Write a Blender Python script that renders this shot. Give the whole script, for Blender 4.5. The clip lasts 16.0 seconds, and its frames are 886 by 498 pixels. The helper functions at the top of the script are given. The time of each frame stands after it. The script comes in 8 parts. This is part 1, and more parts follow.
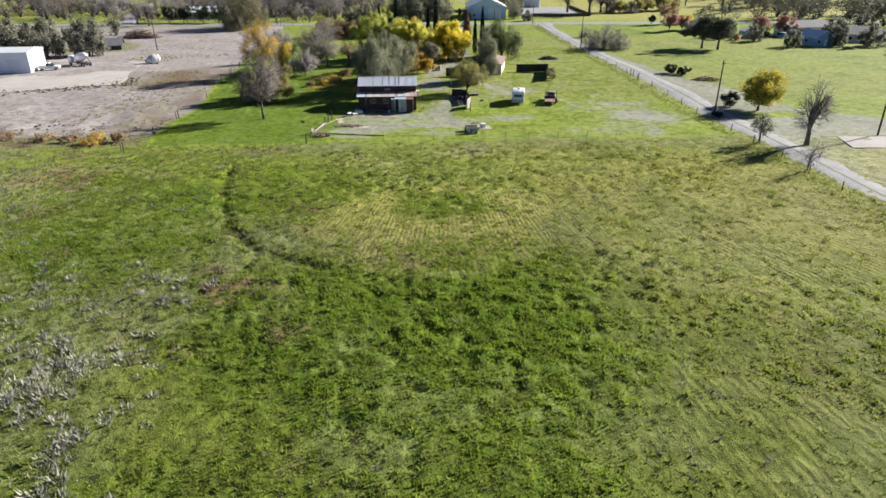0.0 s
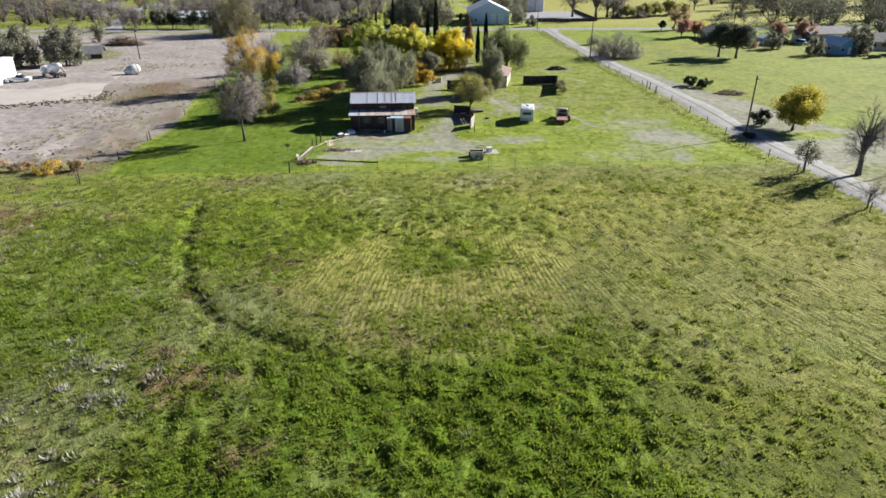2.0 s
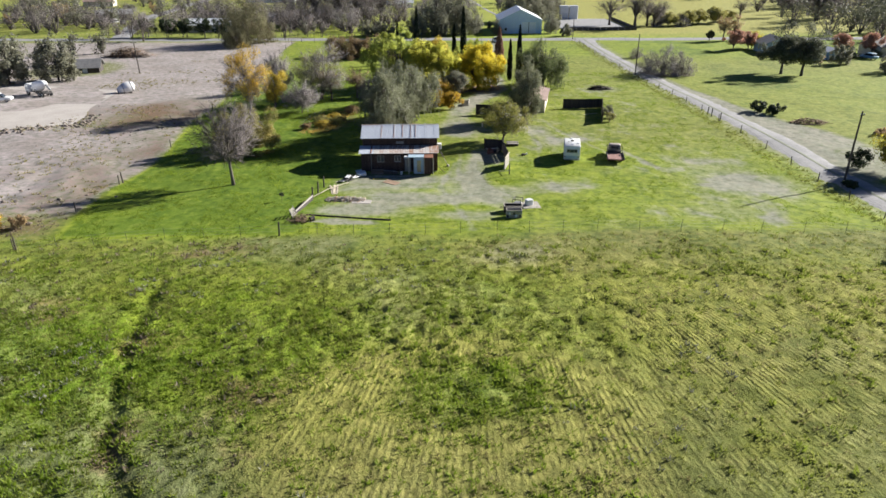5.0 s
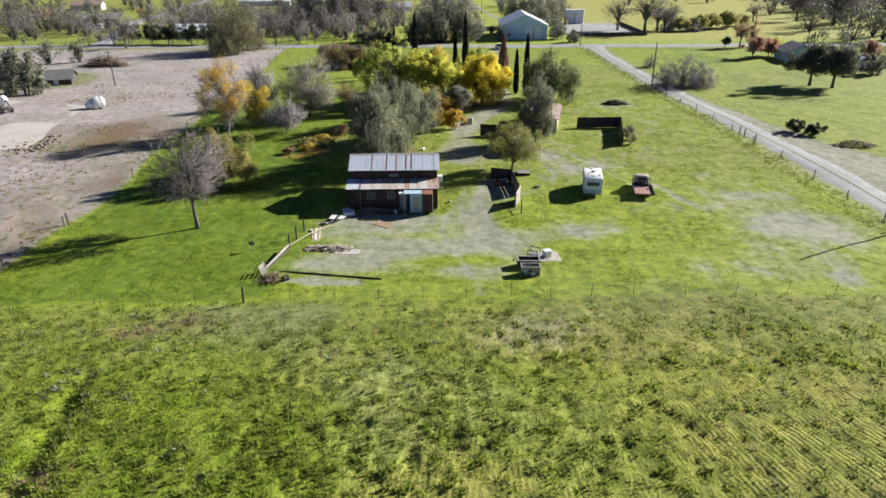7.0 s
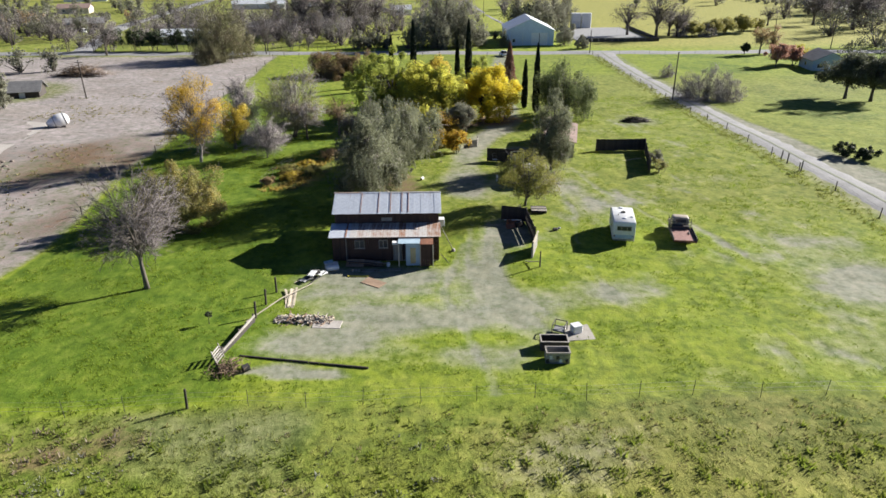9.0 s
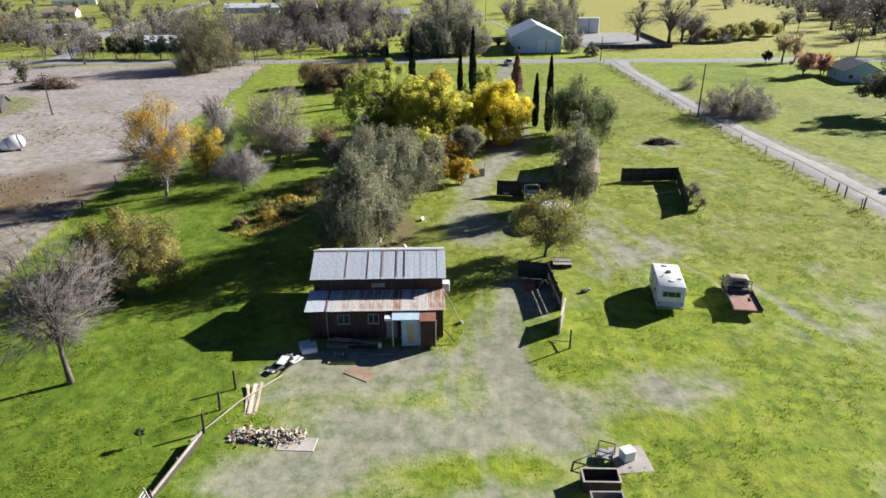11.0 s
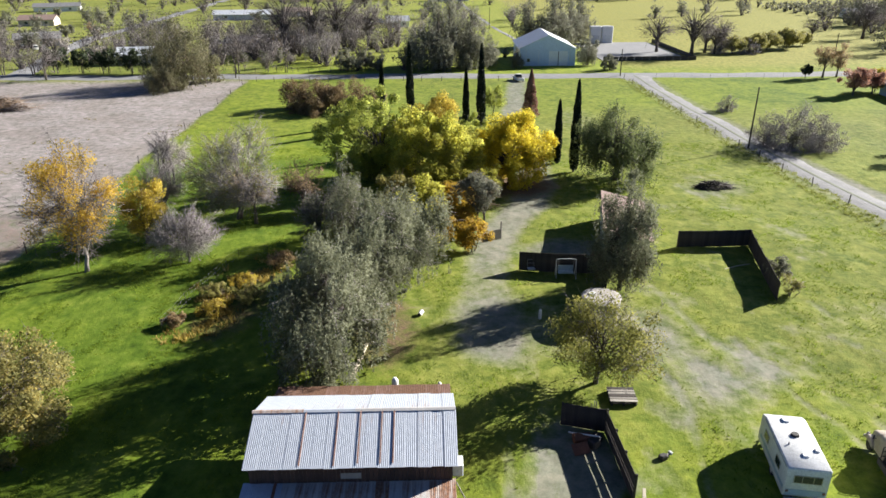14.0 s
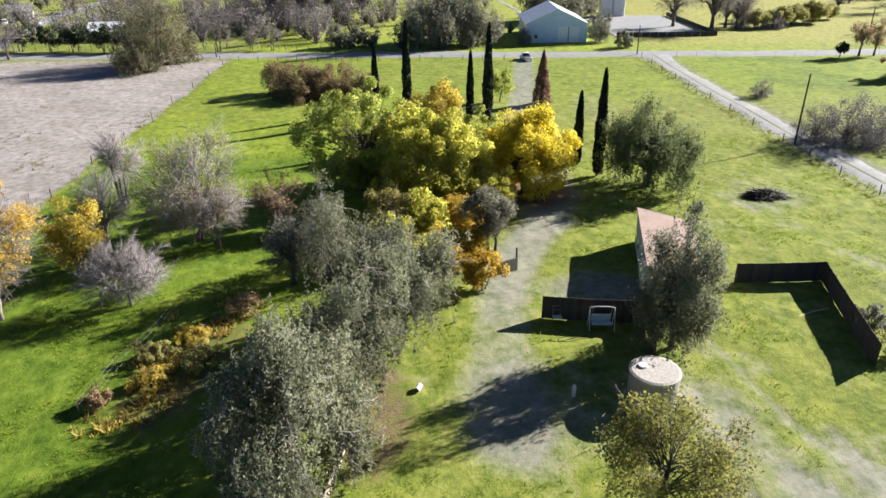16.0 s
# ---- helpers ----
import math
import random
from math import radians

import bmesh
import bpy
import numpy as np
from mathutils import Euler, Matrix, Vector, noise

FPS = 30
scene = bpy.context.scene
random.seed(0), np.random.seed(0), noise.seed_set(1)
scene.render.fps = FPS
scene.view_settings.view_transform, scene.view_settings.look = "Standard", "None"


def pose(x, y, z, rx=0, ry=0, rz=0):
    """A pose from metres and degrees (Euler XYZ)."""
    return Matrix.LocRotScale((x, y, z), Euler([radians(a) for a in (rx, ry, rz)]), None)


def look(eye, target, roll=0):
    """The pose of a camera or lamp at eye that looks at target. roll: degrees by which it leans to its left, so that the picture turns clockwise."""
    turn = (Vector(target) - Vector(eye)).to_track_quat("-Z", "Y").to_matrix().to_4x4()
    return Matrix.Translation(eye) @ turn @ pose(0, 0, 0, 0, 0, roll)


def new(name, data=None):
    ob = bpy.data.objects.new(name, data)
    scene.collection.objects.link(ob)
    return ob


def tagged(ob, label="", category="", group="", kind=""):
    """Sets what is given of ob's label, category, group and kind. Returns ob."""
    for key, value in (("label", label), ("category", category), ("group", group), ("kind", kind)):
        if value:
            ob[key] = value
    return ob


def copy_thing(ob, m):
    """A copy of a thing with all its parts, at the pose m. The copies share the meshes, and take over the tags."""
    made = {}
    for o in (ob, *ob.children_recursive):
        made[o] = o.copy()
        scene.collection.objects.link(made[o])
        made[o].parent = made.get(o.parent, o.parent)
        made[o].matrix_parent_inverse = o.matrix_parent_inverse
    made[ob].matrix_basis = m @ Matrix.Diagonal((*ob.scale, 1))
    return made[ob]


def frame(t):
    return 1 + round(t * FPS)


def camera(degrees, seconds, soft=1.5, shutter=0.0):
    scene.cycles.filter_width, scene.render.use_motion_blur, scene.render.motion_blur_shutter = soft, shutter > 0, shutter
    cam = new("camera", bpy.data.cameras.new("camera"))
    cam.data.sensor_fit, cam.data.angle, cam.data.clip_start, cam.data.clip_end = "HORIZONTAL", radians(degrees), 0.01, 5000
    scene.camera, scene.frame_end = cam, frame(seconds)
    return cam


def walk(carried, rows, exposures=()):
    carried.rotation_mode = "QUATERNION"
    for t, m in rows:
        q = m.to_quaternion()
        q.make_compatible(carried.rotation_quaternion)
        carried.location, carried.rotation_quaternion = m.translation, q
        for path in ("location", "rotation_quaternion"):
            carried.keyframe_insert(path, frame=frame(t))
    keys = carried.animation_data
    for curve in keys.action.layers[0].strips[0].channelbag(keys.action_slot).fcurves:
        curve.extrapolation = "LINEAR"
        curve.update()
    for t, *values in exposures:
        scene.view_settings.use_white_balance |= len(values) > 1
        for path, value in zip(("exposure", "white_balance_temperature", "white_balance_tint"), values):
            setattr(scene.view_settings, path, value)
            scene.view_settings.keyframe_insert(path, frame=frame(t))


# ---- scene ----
cam = camera(66.3, 16.0, soft=1.6)
METRES, EYE, TILT, LEAN, TURN = 117.5, 28.3, 0.0, 0.0, -3.3
ROWS = [
    (0.0, 0.0, 0.0, 0.0, -0.02, -24.24, 0.05),
    (0.5, -0.0006, 0.036, 0.0001, -0.02, -24.2, 0.06),
    (1.0, -0.0011, 0.0615, 0.0001, -0.02, -24.17, 0.03),
    (1.5, -0.0016, 0.0881, 0.0003, -0.02, -24.14, 0.04),
    (2.0, -0.0022, 0.1159, 0.0004, -0.04, -24.1, 0.05),
    (2.5, -0.0031, 0.1446, 0.0007, 0.02, -24.07, 0.05),
    (3.0, -0.0038, 0.1739, 0.0011, 0.53, -24.04, 0.06),
    (3.5, -0.0045, 0.2042, 0.0015, 1.93, -23.99, 0.13),
    (4.0, -0.0052, 0.2347, 0.0019, 2.04, -23.95, 0.13),
    (6.5, -0.0115, 0.391, 0.003, 2.02, -23.83, 0.19),
    (7.0, -0.013, 0.423, 0.0028, 2.01, -23.8, 0.19),
    (7.5, -0.0147, 0.4549, 0.0025, 2.01, -23.78, 0.18),
    (8.0, -0.0163, 0.4869, 0.0023, 2.01, -23.75, 0.2),
    (8.5, -0.018, 0.519, 0.002, 2.0, -23.73, 0.2),
    (9.0, -0.0197, 0.551, 0.0018, 2.0, -23.71, 0.21),
    (11.5, -0.03, 0.7107, 0.0015, 1.94, -23.55, 0.23),
    (12.0, -0.0317, 0.7427, 0.0013, 1.95, -23.52, 0.24),
    (12.5, -0.0337, 0.7749, 0.0009, 1.95, -23.51, 0.23),
    (13.0, -0.0357, 0.8071, 0.0004, 1.94, -23.49, 0.25),
    (13.5, -0.0376, 0.8391, -0.0002, 1.93, -23.46, 0.26),
    (14.0, -0.0393, 0.8713, -0.0009, 1.92, -23.28, 0.29),
    (14.5, -0.0412, 0.9032, -0.0014, 1.89, -22.73, 0.31),
    (15.0, -0.043, 0.935, -0.0026, 1.87, -22.8, 0.32),
    (15.5, -0.0447, 0.9669, -0.0033, 1.85, -24.15, 0.32),
    (16.0, -0.0465, 0.9987, -0.0042, 1.82, -25.6, 0.32),
]
walk(cam, [(t, pose(0, 0, EYE, TILT, LEAN, TURN) @ pose(METRES * x, METRES * y, METRES * z, 90 + pitch, roll, yaw)) for t, x, y, z, yaw, pitch, roll in ROWS],
     exposures=((0.0, 1.38), (9.0, 1.36), (12.0, 1.41), (14.0, 1.46), (16.0, 1.64)))

# ---- world and sun ----
SUN_AZ, SUN_EL = radians(62.3), radians(24.0)      # azimuth from +y towards +x
world = bpy.data.worlds.new("sky")
scene.world = world
world.use_nodes = True
wn = world.node_tree.nodes
sky = wn.new("ShaderNodeTexSky")
sky.sky_type = "NISHITA"
sky.sun_disc = False
sky.sun_elevation, sky.sun_rotation = SUN_EL, SUN_AZ
sky.air_density, sky.dust_density, sky.ozone_density = 0.24, 0.02, 4.0
wn["Background"].inputs["Strength"].default_value = 0.068
world.node_tree.links.new(sky.outputs["Color"], wn["Background"].inputs["Color"])
SUN_FROM = Vector((math.sin(SUN_AZ) * math.cos(SUN_EL), math.cos(SUN_AZ) * math.cos(SUN_EL), math.sin(SUN_EL)))
sun_data = bpy.data.lights.new("sun", "SUN")
sun_data.energy, sun_data.angle, sun_data.color = 5.0, radians(0.5), (1.0, 0.96, 0.90)
sun = new("sun", sun_data)
sun.matrix_world = look(SUN_FROM * 400, (0, 0, 0))

# ---- materials ----
def shader(name):
    m = bpy.data.materials.new(name)
    m.use_nodes = True
    t = m.node_tree
    return m, t, t.nodes["Principled BSDF"]


def noise_node(t, scale, detail=4.0, rough=0.6, where=None):
    n = t.nodes.new("ShaderNodeTexNoise")
    n.inputs["Scale"].default_value, n.inputs["Detail"].default_value, n.inputs["Roughness"].default_value = scale, detail, rough
    if where is not None:
        t.links.new(where, n.inputs["Vector"])
    return n.outputs["Fac"]


def place(t, kind="Object"):
    return t.nodes.new("ShaderNodeTexCoord").outputs[kind]


def ramp(t, fac, stops):
    r = t.nodes.new("ShaderNodeValToRGB")
    while len(r.color_ramp.elements) < len(stops):
        r.color_ramp.elements.new(0.5)
    for e, (p, c) in zip(r.color_ramp.elements, stops):
        e.position = p
        e.color = (*c, 1) if len(c) == 3 else c
    t.links.new(fac, r.inputs["Fac"])
    return r.outputs["Color"]


def mix(t, fac, a, b, kind="MIX"):
    n = t.nodes.new("ShaderNodeMix")
    n.data_type, n.blend_type = "RGBA", kind
    for socket, v in ((n.inputs["Factor"], fac), (n.inputs["A"], a), (n.inputs["B"], b)):
        if hasattr(v, "is_linked"):
            t.links.new(v, socket)
        elif isinstance(v, (int, float)):
            socket.default_value = v
        else:
            socket.default_value = (*v, 1)
    return n.outputs["Result"]


def calc(t, op, a, b=0.0, c=None):
    n = t.nodes.new("ShaderNodeMath")
    n.operation = op
    for i, v in enumerate((a, b) if c is None else (a, b, c)):
        if hasattr(v, "is_linked"):
            t.links.new(v, n.inputs[i])
        else:
            n.inputs[i].default_value = v
    return n.outputs[0]


def bump(t, p, height, strength=0.4, dist=0.02):
    b = t.nodes.new("ShaderNodeBump")
    b.inputs["Strength"].default_value, b.inputs["Distance"].default_value = strength, dist
    t.links.new(height, b.inputs["Height"])
    t.links.new(b.outputs["Normal"], p.inputs["Normal"])


def plain(name, a, b, scale=3.0, rough=0.8, metal=0.0, fine=30.0, dist=0.01, rand=0.25):
    """A surface of two colours in patches, with finer grain and slight differences from object to object."""
    m, t, p = shader(name)
    at = place(t)
    c = ramp(t, noise_node(t, scale, 5, 0.65, at), ((0.35, a), (0.65, b)))
    g = noise_node(t, fine, 3, 0.6, at)
    c = mix(t, 0.35, c, ramp(t, g, ((0.3, tuple(v * 0.55 for v in a)), (0.7, tuple(min(1, v * 1.25) for v in b)))))
    r = t.nodes.new("ShaderNodeObjectInfo").outputs["Random"]
    h = t.nodes.new("ShaderNodeHueSaturation")
    t.links.new(calc(t, "MULTIPLY_ADD", r, rand, 1 - rand / 2), h.inputs["Value"])
    t.links.new(c, h.inputs["Color"])
    t.links.new(h.outputs["Color"], p.inputs["Base Color"])
    p.inputs["Roughness"].default_value, p.inputs["Metallic"].default_value = rough, metal
    bump(t, p, g, 0.5, dist)
    return m


def foliage(name, a, b, c=None, pass_on=0.35, rough=0.65):
    """Leaves: each island of the mesh has its own tint, and light passes through."""
    m, t, p = shader(name)
    r = t.nodes.new("ShaderNodeNewGeometry").outputs["Random Per Island"]
    r = calc(t, "ADD", calc(t, "MULTIPLY", r, 0.45), calc(t, "MULTIPLY_ADD", noise_node(t, 0.8, 3, 0.6, place(t)), 1.5, -0.475))
    stops = ((0.1, a), (0.9, b)) if c is None else ((0.05, a), (0.55, b), (0.95, c))
    col = ramp(t, r, stops)
    big = noise_node(t, 0.35, 2, 0.5, place(t))
    col = mix(t, 1.0, col, ramp(t, big, ((0.3, (0.72, 0.72, 0.72)), (0.7, (1.2, 1.2, 1.2)))), "MULTIPLY")
    t.links.new(col, p.inputs["Base Color"])
    p.inputs["Roughness"].default_value = rough
    p.inputs["Specular IOR Level"].default_value = 0.25
    tr = t.nodes.new("ShaderNodeBsdfTranslucent")
    t.links.new(col, tr.inputs["Color"])
    mx = t.nodes.new("ShaderNodeMixShader")
    mx.inputs[0].default_value = pass_on
    t.links.new(p.outputs[0], mx.inputs[1])
    t.links.new(tr.outputs[0], mx.inputs[2])
    t.links.new(mx.outputs[0], t.nodes["Material Output"].inputs["Surface"])
    return m


def ground_material():
    """Grass, dry grass, bare soil and gravel, mixed by the zones kept with the ground mesh."""
    m, t, p = shader("ground")
    at = place(t)
    zones = []
    for name in ("zone_a", "zone_b", "zone_c"):
        a = t.nodes.new("ShaderNodeAttribute")
        a.attribute_name = name
        s = t.nodes.new("ShaderNodeSeparateColor")
        t.links.new(a.outputs["Color"], s.inputs["Color"])
        zones += [s.outputs[0], s.outputs[1], s.outputs[2]]
    dirt, dry, lush, soil, rows, litter, pasture, grey, tone = zones
    n1, n2, n3 = noise_node(t, 0.12, 5, 0.6, at), noise_node(t, 0.9, 6, 0.7, at), noise_node(t, 7.0, 4, 0.7, at)
    stretch = t.nodes.new("ShaderNodeMapping")
    stretch.inputs["Scale"].default_value = (1.0, 0.6, 1.0)
    t.links.new(at, stretch.inputs["Vector"])
    n4 = noise_node(t, 1.1, 5, 0.62, stretch.outputs[0])

    def edge(z, soft=0.16, grain=None):
        """A zone with a ragged edge."""
        k = calc(t, "ADD", z, calc(t, "MULTIPLY_ADD", n2 if grain is None else grain, 0.9, -0.45))
        r = t.nodes.new("ShaderNodeMapRange")
        r.inputs["From Min"].default_value, r.inputs["From Max"].default_value = 0.5 - soft, 0.5 + soft
        t.links.new(k, r.inputs["Value"])
        return r.outputs[0]

    green = ramp(t, n2, ((0.25, (0.065, 0.090, 0.018)), (0.5, (0.125, 0.155, 0.034)), (0.75, (0.185, 0.205, 0.055))))
    green = mix(t, ramp(t, n1, ((0.42, (0, 0, 0)), (0.62, (1, 1, 1)))), green, mix(t, 0.5, green, (0.19, 0.185, 0.065)))
    vivid = ramp(t, n4, ((0.25, (0.136, 0.187, 0.013)), (0.5, (0.188, 0.243, 0.021)), (0.75, (0.246, 0.284, 0.042))))
    tall = ramp(t, n2, ((0.25, (0.058, 0.072, 0.011)), (0.5, (0.118, 0.134, 0.022)), (0.75, (0.190, 0.200, 0.046))))
    tall = mix(t, ramp(t, n1, ((0.42, (0, 0, 0)), (0.62, (1, 1, 1)))), tall, mix(t, 0.4, tall, (0.17, 0.155, 0.065)))
    deep = ramp(t, n2, ((0.25, (0.036, 0.070, 0.006)), (0.5, (0.090, 0.145, 0.010)), (0.75, (0.155, 0.210, 0.022))))
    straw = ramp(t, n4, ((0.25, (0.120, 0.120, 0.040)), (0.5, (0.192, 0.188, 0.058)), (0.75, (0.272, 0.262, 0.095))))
    bare = ramp(t, n4, ((0.25, (0.175, 0.166, 0.152)), (0.5, (0.235, 0.225, 0.215)), (0.75, (0.300, 0.288, 0.276))))
    earth = ramp(t, n2, ((0.2, (0.205, 0.182, 0.17)), (0.5, (0.30, 0.272, 0.26)), (0.8, (0.39, 0.358, 0.348))))
    earth = mix(t, ramp(t, n1, ((0.38, (0, 0, 0)), (0.62, (1, 1, 1)))), mix(t, 0.5, earth, (0.20, 0.172, 0.148)), earth)
    green, vivid = mix(t, pasture, green, tall), mix(t, pasture, vivid, deep)
    leaves = ramp(t, n3, ((0.3, (0.06, 0.043, 0.03)), (0.55, (0.155, 0.105, 0.066)), (0.8, (0.25, 0.18, 0.115))))
    emerald = ramp(t, n4, ((0.25, (0.050, 0.090, 0.008)), (0.5, (0.102, 0.160, 0.014)), (0.75, (0.165, 0.215, 0.030))))
    vivid = mix(t, ramp(t, calc(t, "ADD", lush, calc(t, "MULTIPLY_ADD", n1, 0.5, -0.25)), ((0.78, (0, 0, 0)), (0.96, (1, 1, 1)))), vivid, mix(t, pasture, emerald, deep))
    n5 = noise_node(t, 0.33, 4, 0.65, at)
    c = mix(t, edge(lush, 0.3), green, vivid)
    c = mix(t, 1.0, c, ramp(t, n5, ((0.34, (0.72, 0.80, 0.70)), (0.5, (1, 1, 1)), (0.66, (1.12, 1.07, 1.14)))), "MULTIPLY")
    faded = ramp(t, n2, ((0.25, (0.100, 0.114, 0.046)), (0.5, (0.158, 0.175, 0.080)), (0.75, (0.228, 0.240, 0.128))))
    c = mix(t, edge(grey, 0.4), c, faded)
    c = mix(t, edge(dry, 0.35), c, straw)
    c = mix(t, edge(dirt, 0.26), c, mix(t, 0.26, bare, c))
    c = mix(t, edge(soil, 0.2), c, earth)
    c = mix(t, edge(litter, 0.2), c, leaves)
    c = mix(t, 1.0, c, ramp(t, n3, ((0.25, (0.82, 0.82, 0.80)), (0.5, (1, 1, 1)), (0.75, (1.14, 1.14, 1.12)))), "MULTIPLY")
    c = mix(t, calc(t, "SUBTRACT", 1.0, pasture), c, mix(t, 1.0, c, ramp(t, n2, ((0.30, (0.62, 0.70, 0.60)), (0.5, (1, 1, 1)), (0.70, (1.26, 1.18, 1.22)))), "MULTIPLY"))
    # multiplies the colour by region: lighter over far and eastern field, and past the road
    c = mix(t, 1.0, c, ramp(t, tone, ((0.0, (0.90, 0.94, 0.82)), (0.2, (1.0, 1.04, 0.86)), (0.5, (1.0, 1.0, 1.0)), (0.9, (1.46, 1.46, 1.10)))), "MULTIPLY")
    nm = noise_node(t, 2.6, 4, 0.7, stretch.outputs[0])
    mottle = ramp(t, nm, ((0.36, (0.58, 0.63, 0.54)), (0.46, (0.93, 0.95, 0.91)), (0.56, (1.06, 1.05, 1.04)), (0.68, (1.26, 1.20, 1.22))))
    grassy = calc(t, "SUBTRACT", 1.0, calc(t, "MAXIMUM", edge(dirt, 0.26), soil))
    c = mix(t, calc(t, "MULTIPLY", grassy, calc(t, "MULTIPLY_ADD", pasture, 0.55, 0.26)), c, mix(t, 1.0, c, mottle, "MULTIPLY"))
    # mown and raked lines
    xyz = t.nodes.new("ShaderNodeSeparateXYZ")
    t.links.new(at, xyz.inputs[0])
    fan = calc(t, "ARCTAN2", calc(t, "SUBTRACT", xyz.outputs[0], 8.0), calc(t, "SUBTRACT", 125.0, xyz.outputs[1]))
    fan = calc(t, "SINE", calc(t, "ADD", calc(t, "MULTIPLY", fan, 760.0), calc(t, "MULTIPLY", n2, 5.0)))
    line = calc(t, "MULTIPLY", calc(t, "MULTIPLY_ADD", fan, 0.5, 0.5), rows)
    line = calc(t, "MULTIPLY", line, ramp(t, n5, ((0.38, (0.1, 0.1, 0.1)), (0.62, (1, 1, 1)))))
    c = mix(t, calc(t, "MULTIPLY", line, 0.26), c, mix(t, 0.5, c, (0.31, 0.29, 0.13)))
    c = mix(t, calc(t, "MULTIPLY", calc(t, "SUBTRACT", rows, line), 0.20), c, (0.07, 0.075, 0.02))
    t.links.new(c, p.inputs["Base Color"])
    p.inputs["Roughness"].default_value = 0.95
    p.inputs["Specular IOR Level"].default_value = 0.15
    h = calc(t, "MULTIPLY", calc(t, "ADD", calc(t, "MULTIPLY", n2, 0.8), calc(t, "MULTIPLY_ADD", nm, 1.0, calc(t, "MULTIPLY", n3, 0.6))), calc(t, "MULTIPLY", calc(t, "MULTIPLY_ADD", pasture, 0.82, 0.28), calc(t, "MULTIPLY_ADD", grassy, 0.75, 0.25)))
    bump(t, p, calc(t, "ADD", h, calc(t, "MULTIPLY", line, 0.5)), 0.9, 0.2)
    return m


def corrugated(name, clean_a, clean_b, rust_amount, metal=0.3, dull=1.0):
    """Weathered galvanised sheet: streaks of rust down the sheet."""
    m, t, p = shader(name)
    at = place(t)
    mp = t.nodes.new("ShaderNodeMapping")
    mp.inputs["Scale"].default_value = (5.0, 0.35, 1.0)
    t.links.new(at, mp.inputs["Vector"])
    streak = noise_node(t, 1.0, 5, 0.7, mp.outputs[0])
    patch = noise_node(t, 0.8, 4, 0.6, at)
    r = t.nodes.new("ShaderNodeObjectInfo").outputs["Random"]
    k = calc(t, "ADD", calc(t, "MULTIPLY_ADD", streak, 0.6, calc(t, "MULTIPLY", patch, 0.4)), calc(t, "MULTIPLY_ADD", r, 0.22, rust_amount - 0.11))
    fac = ramp(t, k, ((0.50, (0, 0, 0)), (0.72, (1, 1, 1))))
    clean = ramp(t, noise_node(t, 3.0, 4, 0.6, at), ((0.3, clean_a), (0.7, clean_b)))
    rust = ramp(t, noise_node(t, 6.0, 4, 0.6, at), ((0.3, (0.13 * dull, 0.055 * dull, 0.028 * dull)), (0.6, (0.30 * dull, 0.15 * dull, 0.08 * dull)), (0.85, (0.42 * dull, 0.26 * dull, 0.16 * dull))))
    t.links.new(mix(t, fac, clean, rust), p.inputs["Base Color"])
    t.links.new(calc(t, "MULTIPLY_ADD", fac, 0.35, 0.5), p.inputs["Roughness"])
    t.links.new(calc(t, "MULTIPLY_ADD", fac, -metal, metal), p.inputs["Metallic"])
    return m


def timber(name, a, b, grain=(1.2, 1.2, 9.0), rand=0.5):
    """Old boards: long grain, knots and stains."""
    m, t, p = shader(name)
    at = place(t)
    mp = t.nodes.new("ShaderNodeMapping")
    mp.inputs["Scale"].default_value = tuple(10.0 / g for g in grain)
    t.links.new(at, mp.inputs["Vector"])
    g = noise_node(t, 2.0, 6, 0.7, mp.outputs[0])
    c = ramp(t, g, ((0.3, a), (0.7, b)))
    c = mix(t, 0.4, c, ramp(t, noise_node(t, 0.8, 4, 0.6, at), ((0.3, tuple(v * 0.5 for v in a)), (0.7, tuple(v * 1.2 for v in b)))))
    h = t.nodes.new("ShaderNodeHueSaturation")
    t.links.new(calc(t, "MULTIPLY_ADD", t.nodes.new("ShaderNodeObjectInfo").outputs["Random"], rand, 1 - rand / 2), h.inputs["Value"])
    t.links.new(c, h.inputs["Color"])
    t.links.new(h.outputs["Color"], p.inputs["Base Color"])
    p.inputs["Roughness"].default_value = 0.85
    bump(t, p, g, 0.5, 0.01)
    return m


def glassy(name, tint):
    m, t, p = shader(name)
    p.inputs["Base Color"].default_value = (*tint, 1)
    p.inputs["Roughness"].default_value, p.inputs["Specular IOR Level"].default_value = 0.16, 0.4
    return m


GROUND = ground_material()
ROAD = plain("asphalt", (0.20, 0.202, 0.208), (0.29, 0.288, 0.288), 0.5, 0.9, 0, 9.0, 0.02)
GRAVEL = plain("gravel", (0.20, 0.199, 0.200), (0.315, 0.31, 0.305), 0.35, 0.95, 0, 6.0, 0.04)
PALE_GRAVEL = plain("pale_gravel", (0.32, 0.29, 0.26), (0.42, 0.388, 0.355), 0.2, 0.95, 0, 5.0, 0.05)
VERGE = plain("grassy_gravel", (0.13, 0.145, 0.085), (0.20, 0.21, 0.16), 0.6, 0.95, 0, 7.0, 0.04)
CONCRETE = plain("concrete", (0.27, 0.25, 0.22), (0.40, 0.37, 0.33), 1.2, 0.9)
WHITE = plain("white_paint", (0.70, 0.70, 0.69), (0.80, 0.80, 0.79), 0.7, 0.5, 0, 20, 0.002, 0.1)
DIRTY_WHITE = plain("dirty_white_paint", (0.52, 0.53, 0.52), (0.74, 0.75, 0.74), 1.4, 0.55, 0, 12, 0.004)
